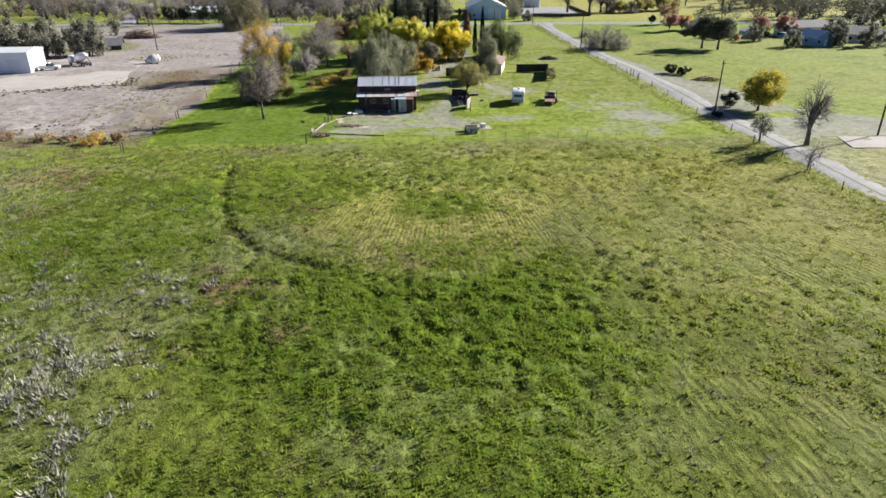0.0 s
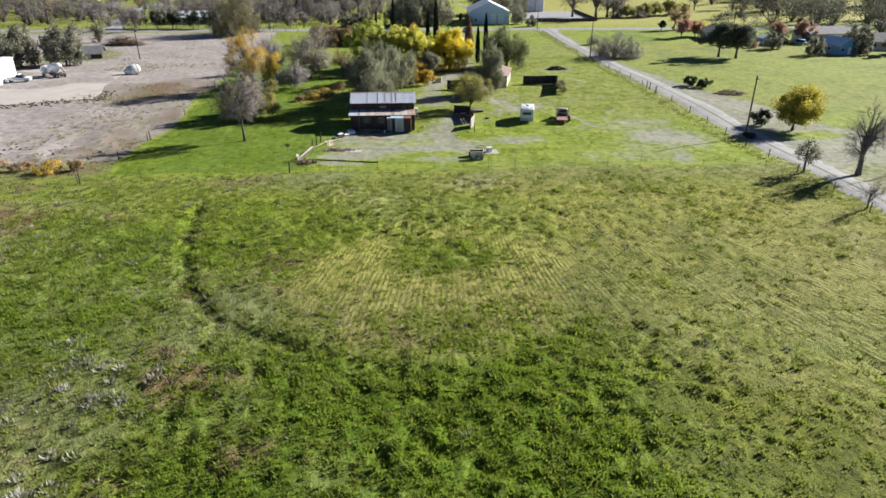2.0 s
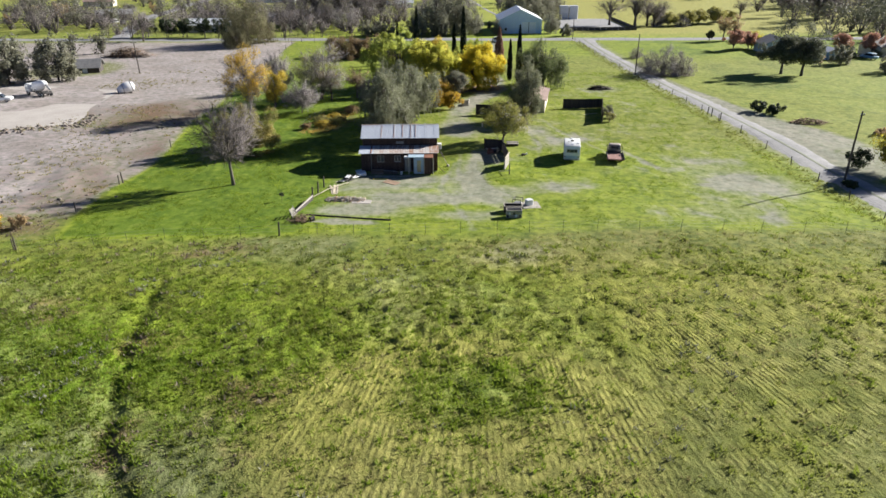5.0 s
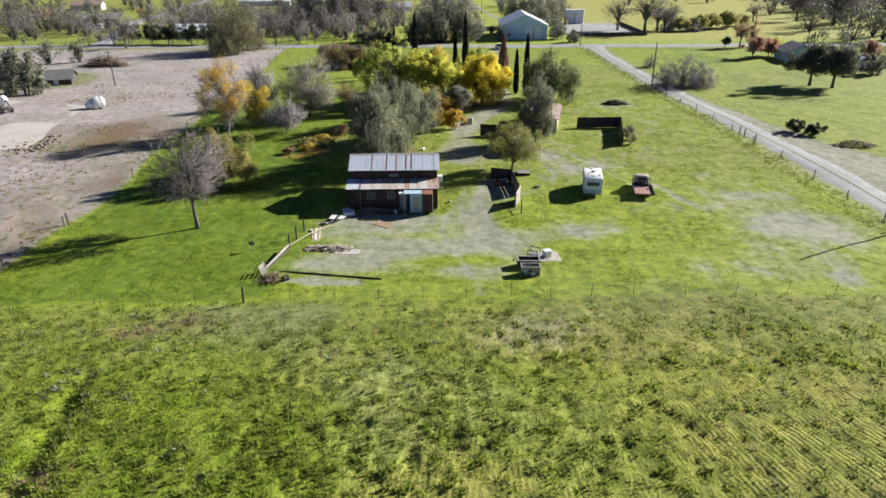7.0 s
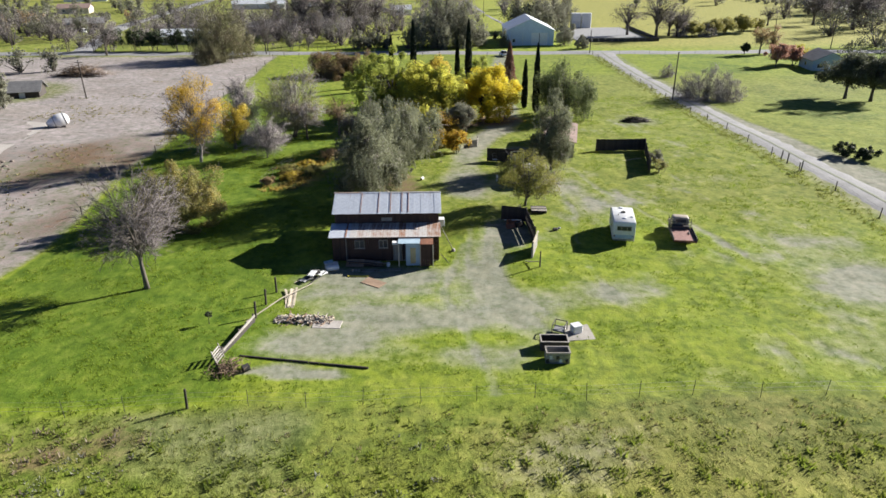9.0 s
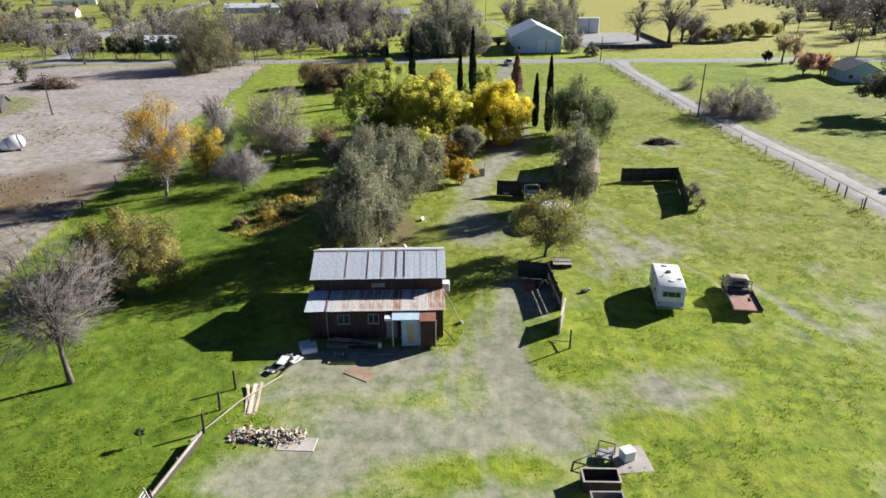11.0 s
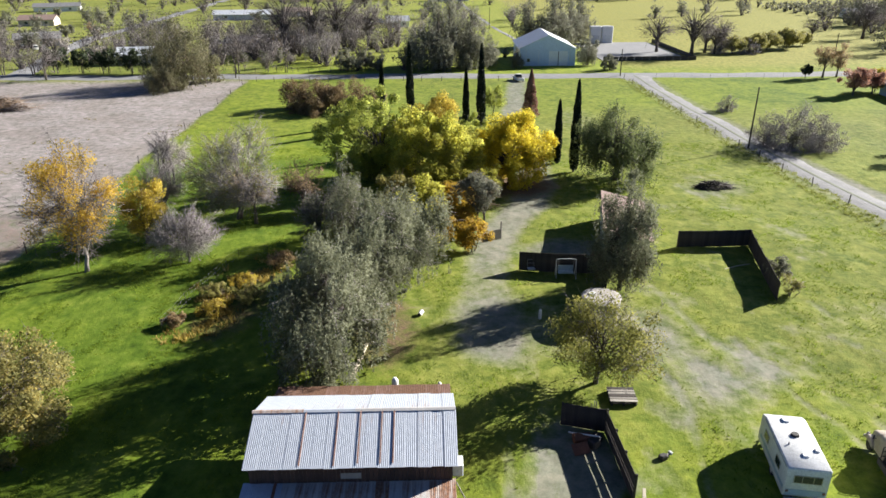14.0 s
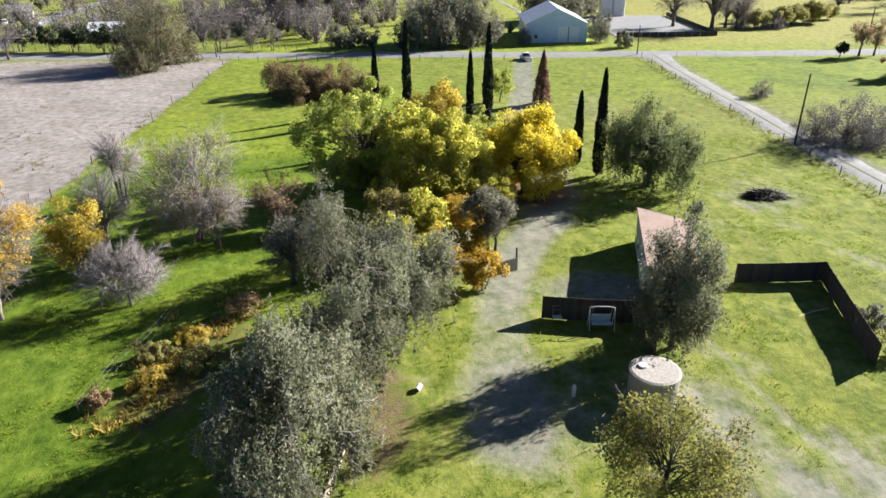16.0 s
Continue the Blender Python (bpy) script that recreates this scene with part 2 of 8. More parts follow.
WHITE_METAL = plain("white_steel_cladding", (0.66, 0.68, 0.70), (0.76, 0.78, 0.79), 0.3, 0.45, 0.0, 8, 0.003)
BLUE_GREY = plain("blue_grey_cladding", (0.52, 0.64, 0.80), (0.62, 0.73, 0.86), 0.25, 0.6, 0.0, 5, 0.01)
BLUE = plain("blue_paint", (0.17, 0.33, 0.50), (0.25, 0.43, 0.60), 0.6, 0.55)
PALE_BLUE = plain("pale_blue_panel", (0.30, 0.42, 0.50), (0.44, 0.55, 0.62), 1.5, 0.6)
YELLOWED = plain("yellowed_panel", (0.42, 0.34, 0.16), (0.56, 0.48, 0.28), 1.5, 0.7)
BLACK = plain("black_rubber", (0.012, 0.012, 0.012), (0.03, 0.03, 0.03), 4, 0.9)
DARK = plain("dark_metal", (0.03, 0.028, 0.027), (0.075, 0.068, 0.062), 2.5, 0.7, 0.2)
STEEL = plain("weathered_steel", (0.22, 0.22, 0.22), (0.42, 0.41, 0.40), 2.0, 0.5, 0.6)
RUST = plain("rust", (0.13, 0.05, 0.03), (0.27, 0.12, 0.065), 2.0, 0.9)
RUST_SEAM = plain("rusty_seam", (0.15, 0.075, 0.055), (0.34, 0.20, 0.16), 2.5, 0.9)
RED_BED = plain("rusty_red_bed", (0.17, 0.085, 0.072), (0.28, 0.155, 0.13), 1.4, 0.8)
TAN_PAINT = plain("faded_tan_paint", (0.26, 0.21, 0.16), (0.48, 0.41, 0.33), 1.0, 0.5)
YELLOW = plain("yellow_paint", (0.55, 0.42, 0.03), (0.68, 0.55, 0.08), 2.0, 0.6)
ROOF_PINK = plain("faded_terracotta_shingle", (0.20, 0.135, 0.112), (0.30, 0.215, 0.18), 0.8, 0.9, 0, 9, 0.02)
ROOF_GREY = plain("grey_shingle", (0.12, 0.12, 0.125), (0.22, 0.22, 0.22), 0.8, 0.9, 0, 9, 0.02)
STUCCO = plain("cream_stucco", (0.44, 0.38, 0.30), (0.56, 0.50, 0.41), 0.8, 0.9)
GALV = corrugated("galvanised_sheet", (0.47, 0.51, 0.57), (0.60, 0.64, 0.70), -0.12)
GALV_RUST = corrugated("rusting_sheet", (0.50, 0.49, 0.48), (0.64, 0.61, 0.57), 0.05)
GALV_RED = corrugated("rusted_sheet", (0.17, 0.10, 0.08), (0.25, 0.15, 0.12), 0.20, 0.1, 0.5)
BARN_WOOD = timber("barn_boards", (0.034, 0.019, 0.014), (0.085, 0.044, 0.030))
DARK_WOOD = timber("dark_weathered_boards", (0.030, 0.024, 0.021), (0.075, 0.062, 0.053))
GREY_WOOD = timber("grey_weathered_wood", (0.20, 0.18, 0.155), (0.38, 0.35, 0.31))
PALE_WOOD = timber("pale_sawn_wood", (0.42, 0.36, 0.26), (0.60, 0.53, 0.41))
POST_WOOD = timber("creosoted_post", (0.035, 0.028, 0.022), (0.085, 0.068, 0.052))
PLY = timber("weathered_plywood", (0.26, 0.17, 0.11), (0.40, 0.28, 0.19))
BARK = timber("bark", (0.085, 0.068, 0.052), (0.19, 0.16, 0.13), (1.0, 1.0, 4.0), 0.3)
PALE_BARK = timber("pale_bark", (0.20, 0.175, 0.15), (0.36, 0.32, 0.285), (1.0, 1.0, 4.0), 0.3)
DARK_BARK = timber("dark_bark", (0.045, 0.036, 0.03), (0.105, 0.088, 0.075), (1.0, 1.0, 4.0), 0.3)
TWIG = foliage("bare_twigs", (0.125, 0.107, 0.10), (0.235, 0.207, 0.195), None, 0.05, 0.9)
TWIG_PALE = foliage("pale_bare_twigs", (0.24, 0.212, 0.205), (0.37, 0.335, 0.325), None, 0.1, 0.9)
TWIG_BROWN = foliage("brown_twigs", (0.12, 0.085, 0.06), (0.24, 0.17, 0.115), None, 0.1, 0.9)
LEAF_PEPPER = foliage("grey_green_leaves", (0.105, 0.115, 0.062), (0.215, 0.225, 0.135), (0.34, 0.345, 0.23), 0.45)
LEAF_OLIVE = foliage("olive_leaves", (0.135, 0.14, 0.092), (0.225, 0.225, 0.158), (0.325, 0.315, 0.24), 0.48)
LEAF_PINE = foliage("pine_needles", (0.075, 0.085, 0.05), (0.125, 0.135, 0.085), (0.18, 0.185, 0.125), 0.4)
LEAF_DEEP = foliage("deep_green_leaves", (0.08, 0.105, 0.04), (0.16, 0.19, 0.075), (0.26, 0.285, 0.13), 0.48)
LEAF_DARK = foliage("dark_green_leaves", (0.022, 0.036, 0.014), (0.055, 0.075, 0.028), None, 0.2)
LEAF_WOOD = foliage("grey_green_wood_leaves", (0.06, 0.068, 0.04), (0.12, 0.125, 0.08), (0.18, 0.175, 0.12), 0.3)
LEAF_CYPRESS = foliage("cypress_needles", (0.010, 0.018, 0.010), (0.030, 0.042, 0.022), None, 0.05)
LEAF_YGREEN = foliage("turning_leaves", (0.33, 0.35, 0.07), (0.52, 0.51, 0.09), (0.72, 0.62, 0.11), 0.72)
LEAF_GREEN = foliage("mid_green_leaves", (0.24, 0.29, 0.07), (0.40, 0.44, 0.10), (0.57, 0.57, 0.12), 0.72)
LEAF_YELLOW = foliage("bright_yellow_leaves", (0.50, 0.42, 0.04), (0.74, 0.62, 0.06), (0.84, 0.74, 0.12), 0.64)
LEAF_ORANGE = foliage("orange_yellow_leaves", (0.46, 0.29, 0.045), (0.62, 0.42, 0.06), (0.72, 0.55, 0.11), 0.55)
LEAF_AMBER = foliage("amber_leaves", (0.30, 0.19, 0.03), (0.50, 0.34, 0.045), (0.66, 0.47, 0.07), 0.52)
LEAF_GOLD = foliage("gold_olive_leaves", (0.34, 0.27, 0.05), (0.56, 0.44, 0.07), (0.68, 0.54, 0.12), 0.55)
LEAF_RUSSET = foliage("russet_leaves", (0.29, 0.195, 0.105), (0.42, 0.305, 0.165), (0.50, 0.40, 0.21), 0.52)
LEAF_TAWNY = foliage("tawny_olive_leaves", (0.16, 0.165, 0.055), (0.28, 0.255, 0.085), (0.46, 0.35, 0.09), 0.48)
LEAF_THICKET = foliage("olive_brown_leaves", (0.13, 0.10, 0.05), (0.25, 0.18, 0.09), (0.36, 0.25, 0.13), 0.4)
LEAF_RED = foliage("red_leaves", (0.36, 0.18, 0.13), (0.48, 0.27, 0.19), (0.55, 0.36, 0.24), 0.45)
LEAF_RUST = foliage("rust_needles", (0.20, 0.10, 0.075), (0.32, 0.18, 0.135), (0.40, 0.25, 0.19), 0.35)
TWIG_BURNT = foliage("burnt_twigs", (0.03, 0.027, 0.025), (0.09, 0.08, 0.072), None, 0.05, 0.9)
LEAF_YARD = foliage("yellow_olive_leaves", (0.18, 0.19, 0.05), (0.29, 0.285, 0.075), (0.44, 0.39, 0.10), 0.5)
LEAF_LANE = foliage("yellow_and_olive_leaves", (0.24, 0.23, 0.045), (0.44, 0.385, 0.05), (0.62, 0.52, 0.07), 0.5)
LEAF_KHAKI = foliage("khaki_olive_leaves", (0.11, 0.105, 0.055), (0.20, 0.19, 0.10), (0.31, 0.285, 0.16), 0.42)
LEAF_PALE = foliage("sparse_khaki_leaves", (0.26, 0.25, 0.085), (0.36, 0.34, 0.11), (0.46, 0.42, 0.15), 0.5)
GRASS_FIELD = foliage("field_grass", (0.14, 0.165, 0.032), (0.21, 0.235, 0.052), (0.30, 0.31, 0.098), 0.62)
GRASS_RANK = foliage("rank_grass", (0.11, 0.15, 0.02), (0.17, 0.215, 0.03), (0.25, 0.285, 0.055), 0.56)
GRASS_DRY = foliage("dry_grass", (0.17, 0.155, 0.055), (0.28, 0.255, 0.105), (0.38, 0.34, 0.17), 0.55)
GRASS_LUSH = foliage("lush_grass", (0.125, 0.195, 0.016), (0.185, 0.262, 0.024), (0.26, 0.32, 0.045), 0.5)
GRASS_LAWN = foliage("lawn_grass", (0.14, 0.21, 0.016), (0.20, 0.275, 0.024), (0.26, 0.325, 0.045), 0.58)
WEED_BROWN = foliage("dead_weeds", (0.10, 0.075, 0.05), (0.19, 0.15, 0.105), (0.29, 0.25, 0.19), 0.2)
WEED_GOLD = foliage("golden_weeds", (0.30, 0.22, 0.06), (0.46, 0.35, 0.09), (0.60, 0.48, 0.16), 0.5)
WEED_WHITE = foliage("bleached_weeds", (0.26, 0.26, 0.20), (0.42, 0.41, 0.34), None, 0.3)
WEED_GREY = foliage("grey_weeds", (0.20, 0.21, 0.15), (0.32, 0.32, 0.25), None, 0.25)
GLASS = glassy("window_glass", (0.03, 0.04, 0.05))

# ---- mesh helpers ----
class Buf:
    """Vertices and faces of one mesh."""
    def __init__(self):
        self.v, self.f = [], []

    def quad(self, *pts):
        n = len(self.v)
        self.v += [tuple(p) for p in pts]
        self.f.append(tuple(range(n, n + len(pts))))
        return self

    def box(self, x0, y0, z0, x1, y1, z1, m=None, bevel=0.0):
        """A box between two corners, its upright and upper edges chamfered."""
        b = min(bevel, (x1 - x0) * 0.45, (y1 - y0) * 0.45, (z1 - z0) * 0.45)
        n = len(self.v)
        if b <= 0:
            pts = [(x, y, z) for z in (z0, z1) for x, y in ((x0, y0), (x1, y0), (x1, y1), (x0, y1))]
            k, rings = 4, 2
        else:
            def ring(i, z):
                a0, a1, c0, c1 = x0 + i, x1 - i, y0 + i, y1 - i
                return [(a0 + b, c0, z), (a1 - b, c0, z), (a1, c0 + b, z), (a1, c1 - b, z), (a1 - b, c1, z), (a0 + b, c1, z), (a0, c1 - b, z), (a0, c0 + b, z)]
            pts = ring(0, z0) + ring(0, z1 - b) + ring(b * 0.7, z1)
            k, rings = 8, 3
        if m is not None:
            pts = [tuple(m @ Vector(p)) for p in pts]
        self.v += pts
        self.f.append(tuple(range(n + k - 1, n - 1, -1)))
        for r in range(rings - 1):
            for i in range(k):
                j = (i + 1) % k
                self.f.append((n + r * k + i, n + r * k + j, n + (r + 1) * k + j, n + (r + 1) * k + i))
        self.f.append(tuple(range(n + (rings - 1) * k, n + rings * k)))
        return self

    def tube(self, path, radii, k=6, caps=True):
        """A tapered tube along a path."""
        path = [Vector(p) for p in path]
        first = len(self.v)
        for i, p in enumerate(path):
            d = (path[min(i + 1, len(path) - 1)] - path[max(i - 1, 0)])
            d = d.normalized() if d.length > 1e-6 else Vector((0, 0, 1))
            s = d.cross(Vector((0, 0, 1)) if abs(d.z) < 0.9 else Vector((1, 0, 0))).normalized()
            u = s.cross(d)
            for j in range(k):
                a = 2 * math.pi * j / k
                q = p + (s * math.cos(a) + u * math.sin(a)) * radii[i]
                self.v.append((q.x, q.y, q.z))
        for i in range(len(path) - 1):
            a = first + i * k
            for j in range(k):
                self.f.append((a + j, a + (j + 1) % k, a + k + (j + 1) % k, a + k + j))
        if caps:
            self.f.append(tuple(range(first + k - 1, first - 1, -1)))
            self.f.append(tuple(range(len(self.v) - k, len(self.v))))
        return self

    def gable(self, x0, x1, y0, y1, z0, ze, zr, along="x"):
        """A prism: walls up to the eaves, and the gables up to the ridge."""
        if along == "x":
            ym = (y0 + y1) / 2
            s = [(y0, z0), (y1, z0), (y1, ze), (ym, zr), (y0, ze)]
            a, b = [(x0, y, z) for y, z in s], [(x1, y, z) for y, z in s]
        else:
            xm = (x0 + x1) / 2
            s = [(x0, z0), (x1, z0), (x1, ze), (xm, zr), (x0, ze)]
            a, b = [(x, y0, z) for x, z in s], [(x, y1, z) for x, z in s]
        n = len(self.v)
        self.v += a + b
        self.f += [(n, n + 1, n + 2, n + 3, n + 4), (n + 9, n + 8, n + 7, n + 6, n + 5)]
        for i in range(5):
            j = (i + 1) % 5
            self.f.append((n + i, n + 5 + i, n + 5 + j, n + j))
        return self

    def slab(self, a, b, c, d, thick):
        """A plate with the upper face a b c d."""
        a, b, c, d = (Vector(p) for p in (a, b, c, d))
        nrm = (b - a).cross(d - a).normalized()
        low = [p - nrm * thick for p in (a, b, c, d)]
        n = len(self.v)
        self.v += [tuple(p) for p in (a, b, c, d, *low)]
        self.f += [(n, n + 1, n + 2, n + 3), (n + 7, n + 6, n + 5, n + 4)]
        for i in range(4):
            j = (i + 1) % 4
            self.f.append((n + i, n + 4 + i, n + 4 + j, n + j))
        return self

    def mesh(self, name, material, smooth=False):
        me = bpy.data.meshes.new(name)
        me.from_pydata(self.v, [], self.f)
        me.materials.append(material)
        if smooth:
            me.shade_smooth()
        me.update()
        return me


def part(name, buf, material, parent=None, label="", smooth=False, fix=True):
    """Links a Buf, a bmesh or a mesh as one mesh object under a thing or a part."""
    if isinstance(buf, Buf):
        me = buf.mesh(name, material, smooth)
        if fix and len(buf.f) < 4000:
            bm = bmesh.new()
            bm.from_mesh(me)
            bmesh.ops.recalc_face_normals(bm, faces=bm.faces)
            bm.to_mesh(me)
            bm.free()
    else:
        me = buf
    ob = new(name, me)
    ob.parent = parent
    if label:
        tagged(ob, label)
    return ob


def shared(name, me, parent, m=None):
    """One more piece on a mesh that it shares."""
    ob = new(name, me)
    ob.parent = parent
    if m is not None:
        ob.matrix_basis = m
    return ob


def gh(x, y):
    """Height of the ground; takes numbers or arrays."""
    h = np.interp(y, (-4000, 0, 47, 78, 100, 122, 153, 177, 212, 283, 472, 4000), (0.2, 0.25, 0.4, 0.6, 0.4, -0.5, -0.5, -0.5, -1.2, -1.6, -1.8, -1.8))
    return h + 0.10 * np.sin(x * 0.11 + 1.3) * np.sin(y * 0.09 + 0.4) + 0.05 * np.sin(x * 0.31 + y * 0.23)


def thing(name, x, y, rz=0.0, label="", category="", group="", z=None, kind=""):
    """An Empty at the base of a thing, on the ground."""
    ob = new(name)
    ob.empty_display_size = 0.3
    ob.matrix_basis = pose(x, y, float(gh(x, y)) if z is None else z, 0, 0, rz)
    return tagged(ob, label, category, group, kind)


def lattice(ix, iy):
    """A fixed pseudo-random number from 0 to 1 for each lattice point."""
    k = (ix.astype(np.int64) * 374761393 + iy.astype(np.int64) * 668265263) & 0x7FFFFFFF
    k = ((k ^ (k >> 13)) * 1274126177) & 0x7FFFFFFF
    return ((k ^ (k >> 16)) & 0xFFFF) / 65535.0


def fbm(x, y, size, octaves=3, shift=0):
    """Smooth noise from 0 to 1, its largest features about size metres."""
    total, weight, amp = 0.0, 0.0, 1.0
    for o in range(octaves):
        u, v = x / size * 2 ** o + 17.3 * o + shift, y / size * 2 ** o - 9.1 * o + shift * 1.7
        iu, iv = np.floor(u), np.floor(v)
        fu, fv = u - iu, v - iv
        fu, fv = fu * fu * (3 - 2 * fu), fv * fv * (3 - 2 * fv)
        a, b = lattice(iu, iv), lattice(iu + 1, iv)
        c, d = lattice(iu, iv + 1), lattice(iu + 1, iv + 1)
        total = total + amp * ((a * (1 - fu) + b * fu) * (1 - fv) + (c * (1 - fu) + d * fu) * fv)
        weight += amp
        amp *= 0.5
    return total / weight


def step(v, a, b):
    k = np.clip((v - a) / (b - a), 0, 1)
    return k * k * (3 - 2 * k)


def spot(x, y, cx, cy, rx, ry, rz=0.0, soft=0.35):
    """1 inside an ellipse, falling to 0 outside."""
    c, s = math.cos(radians(rz)), math.sin(radians(rz))
    dx, dy = x - cx, y - cy
    r = np.sqrt(((dx * c + dy * s) / rx) ** 2 + ((dy * c - dx * s) / ry) ** 2)
    return 1 - step(r, 1 - soft, 1 + soft)


def near_line(x, y, pts, width, soft=0.6):
    """1 within width/2 of a line of points."""
    best = np.full(np.shape(x), 1e9)
    for (ax, ay), (bx, by) in zip(pts, pts[1:]):
        L = (bx - ax) ** 2 + (by - ay) ** 2
        k = np.clip(((x - ax) * (bx - ax) + (y - ay) * (by - ay)) / L, 0, 1)
        best = np.minimum(best, np.hypot(x - ax - k * (bx - ax), y - ay - k * (by - ay)))
    return 1 - step(best, width / 2 * (1 - soft), width / 2 * (1 + soft))


FARM_WEST = lambda y: -41.0 - 0.035 * (y - 140)
LANE = [(57.5, -60), (57.2, 60), (57.0, 95), (58.5, 135), (57.0, 185), (56.2, 215), (56.4, 250), (57.2, 288)]


def zones(x, y):
    """How much of each ground there is: dirt, dry grass, lush grass, ploughed soil, mown lines, leaf litter, rough
    pasture, faded grass; last, how light the ground colour is made.
    """
    n20, n6 = fbm(x, y, 20, 3, 3), fbm(x, y, 6, 3, 8)
    wob = (n20 - 0.5) * 2
    field = 1 - step(y + wob * 1.5, 101, 104)
    farm = (1 - field) * step(x, FARM_WEST(y) - 1.5 + wob * 2, FARM_WEST(y) + 1.5 + wob * 2)
    west = (1 - field) * (1 - step(x, FARM_WEST(y) - 1.5 + wob * 2, FARM_WEST(y) + 1.5 + wob * 2)) * (1 - step(y, 280, 286))
    # soil west of the farm, with a weedy strip at its southern edge
    soil = west * (0.35 + 0.65 * step(y + wob * 3, 106, 112)) * (1 - 0.4 * spot(x, y, -64, 160, 14, 7, 10)) * (1 - 0.6 * spot(x, y, -95, 226, 14, 16))
    # lush farm grass; the west lawn is the most vivid
    lush = farm * (0.66 + 0.5 * (n20 - 0.5) + 0.05 * step(x, 12, 24)) * (1 - step(y, 288, 300) * 0.25)
    lush = lush + farm * 0.35 * step(-x, 8, 16) * (1 - step(y, 200, 240))
    # front field: a green crescent round a dry disc, olive grass to the east
    disc = spot(x, y, 2.5, 68, 13, 13, 0, 0.3) * (1 - 0.8 * spot(x, y, 4.2, 73.5, 4.6, 3.4, 0, 0.95))
    moat = spot(x, y, 2, 50, 15, 10, 0, 0.75) * (0.55 + 0.9 * (n6 - 0.2))
    ringd = near_line(x, y, [(-24, 92), (-22.5, 80), (-19.5, 69), (-14.5, 62), (-8, 58)], 3.2, 0.7)
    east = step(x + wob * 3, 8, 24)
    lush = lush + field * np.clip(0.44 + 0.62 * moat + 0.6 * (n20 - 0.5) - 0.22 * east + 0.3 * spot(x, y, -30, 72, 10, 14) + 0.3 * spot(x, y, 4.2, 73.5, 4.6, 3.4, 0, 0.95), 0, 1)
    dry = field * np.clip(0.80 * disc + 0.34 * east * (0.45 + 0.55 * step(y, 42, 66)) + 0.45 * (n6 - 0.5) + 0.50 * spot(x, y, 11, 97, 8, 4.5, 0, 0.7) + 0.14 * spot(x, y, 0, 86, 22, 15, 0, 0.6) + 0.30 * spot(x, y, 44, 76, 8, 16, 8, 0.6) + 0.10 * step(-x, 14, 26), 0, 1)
    dry = dry + (1 - field) * 0.56 * step(y, 292, 300) * step(x, 52, 64) + farm * (0.36 * step(x, -6, 2) * step(y, 126, 146) * (1 - step(y, 225, 260)) + 0.10 * step(x, 24, 40) * (1 - step(y, 140, 175)) + 0.12 * step(y, 195, 230))
    dirt = field * (0.30 * spot(x, y, 46, 72, 4, 16, 8, 0.7) + 0.42 * spot(x, y, 10, 97, 6, 3.5, 20, 0.8))
    yard = (0.95 * spot(x, y, -8.7, 107.1, 3.9, 0.9, -6, 0.3) + 0.50 * spot(x, y, 6.8, 127, 2.6, 9, -8, 0.7) + 0.40 * spot(x, y, 9.5, 118, 3.0, 6, 20, 0.8) + 0.75 * spot(x, y, -4.5, 125.6, 7.5, 2.4, 0, 0.6) * (0.25 + 0.9 * n6) + 0.70 * spot(x, y, 11, 135.5, 2.2, 4.0, 0, 0.5) - 0.30 * spot(x, y, -3.5, 119.6, 5.0, 1.3, 0, 0.5) - 0.2 * spot(x, y, 2.5, 112, 4, 1.5, 0, 0.6) + 0.55 * spot(x, y, -5, 121.5, 7.5, 3.2, 0, 0.6) + 0.5 * spot(x, y, -8.5, 111.5, 4.5, 2.2, 5, 0.6)
            + 0.40 * spot(x, y, 1, 115.5, 7, 2.4, 0, 0.8) + 0.34 * spot(x, y, -1, 124.5, 6, 1.6, 0, 0.6) + 0.46 * spot(x, y, 16, 119.5, 6, 2.6, 8, 0.8) + 0.42 * spot(x, y, 5.5, 109, 3.2, 2.0, 0, 0.6)
            + 0.34 * spot(x, y, -3, 114.5, 10, 6.5, 0, 0.6) * (0.4 + 1.2 * n6) + 0.44 * spot(x, y, 42, 127, 7, 8, 20, 0.8) + 0.42 * spot(x, y, 36, 109, 7, 4, 10, 0.8) + 0.24 * spot(x, y, 25, 145, 7, 2.5, 30, 0.8)
            + 0.30 * spot(x, y, 22, 151, 3.5, 6, 10, 0.8) + 0.5 * spot(x, y, 40.5, 189.5, 5, 4, 0, 0.7) + 0.28 * spot(x, y, -1.5, 155, 4, 6, 0, 0.7)
            + 0.34 * spot(x, y, 8, 149, 5, 3, 20, 0.7) + 0.34 * spot(x, y, 31, 235, 5, 16, 0, 0.8))
    drive = near_line(x, y, [(5.5, 150), (6.3, 158), (7.6, 168), (9.5, 175), (13.5, 183), (16.5, 192), (17, 206)], 5.0, 0.7)
    drive = np.maximum(drive, near_line(x, y, [(17, 206), (17.2, 230), (21, 255), (25, 284)], 5.0, 0.5))
    tracks = np.maximum(near_line(x, y, [(5.8, 150), (9.5, 143), (8.5, 134), (7, 124), (10, 112), (6, 104)], 2.6, 0.8), near_line(x, y, [(26, 196), (33, 160), (30, 142), (36, 118)], 1.5, 0.9) * 0.5)
    ruts = 0.0
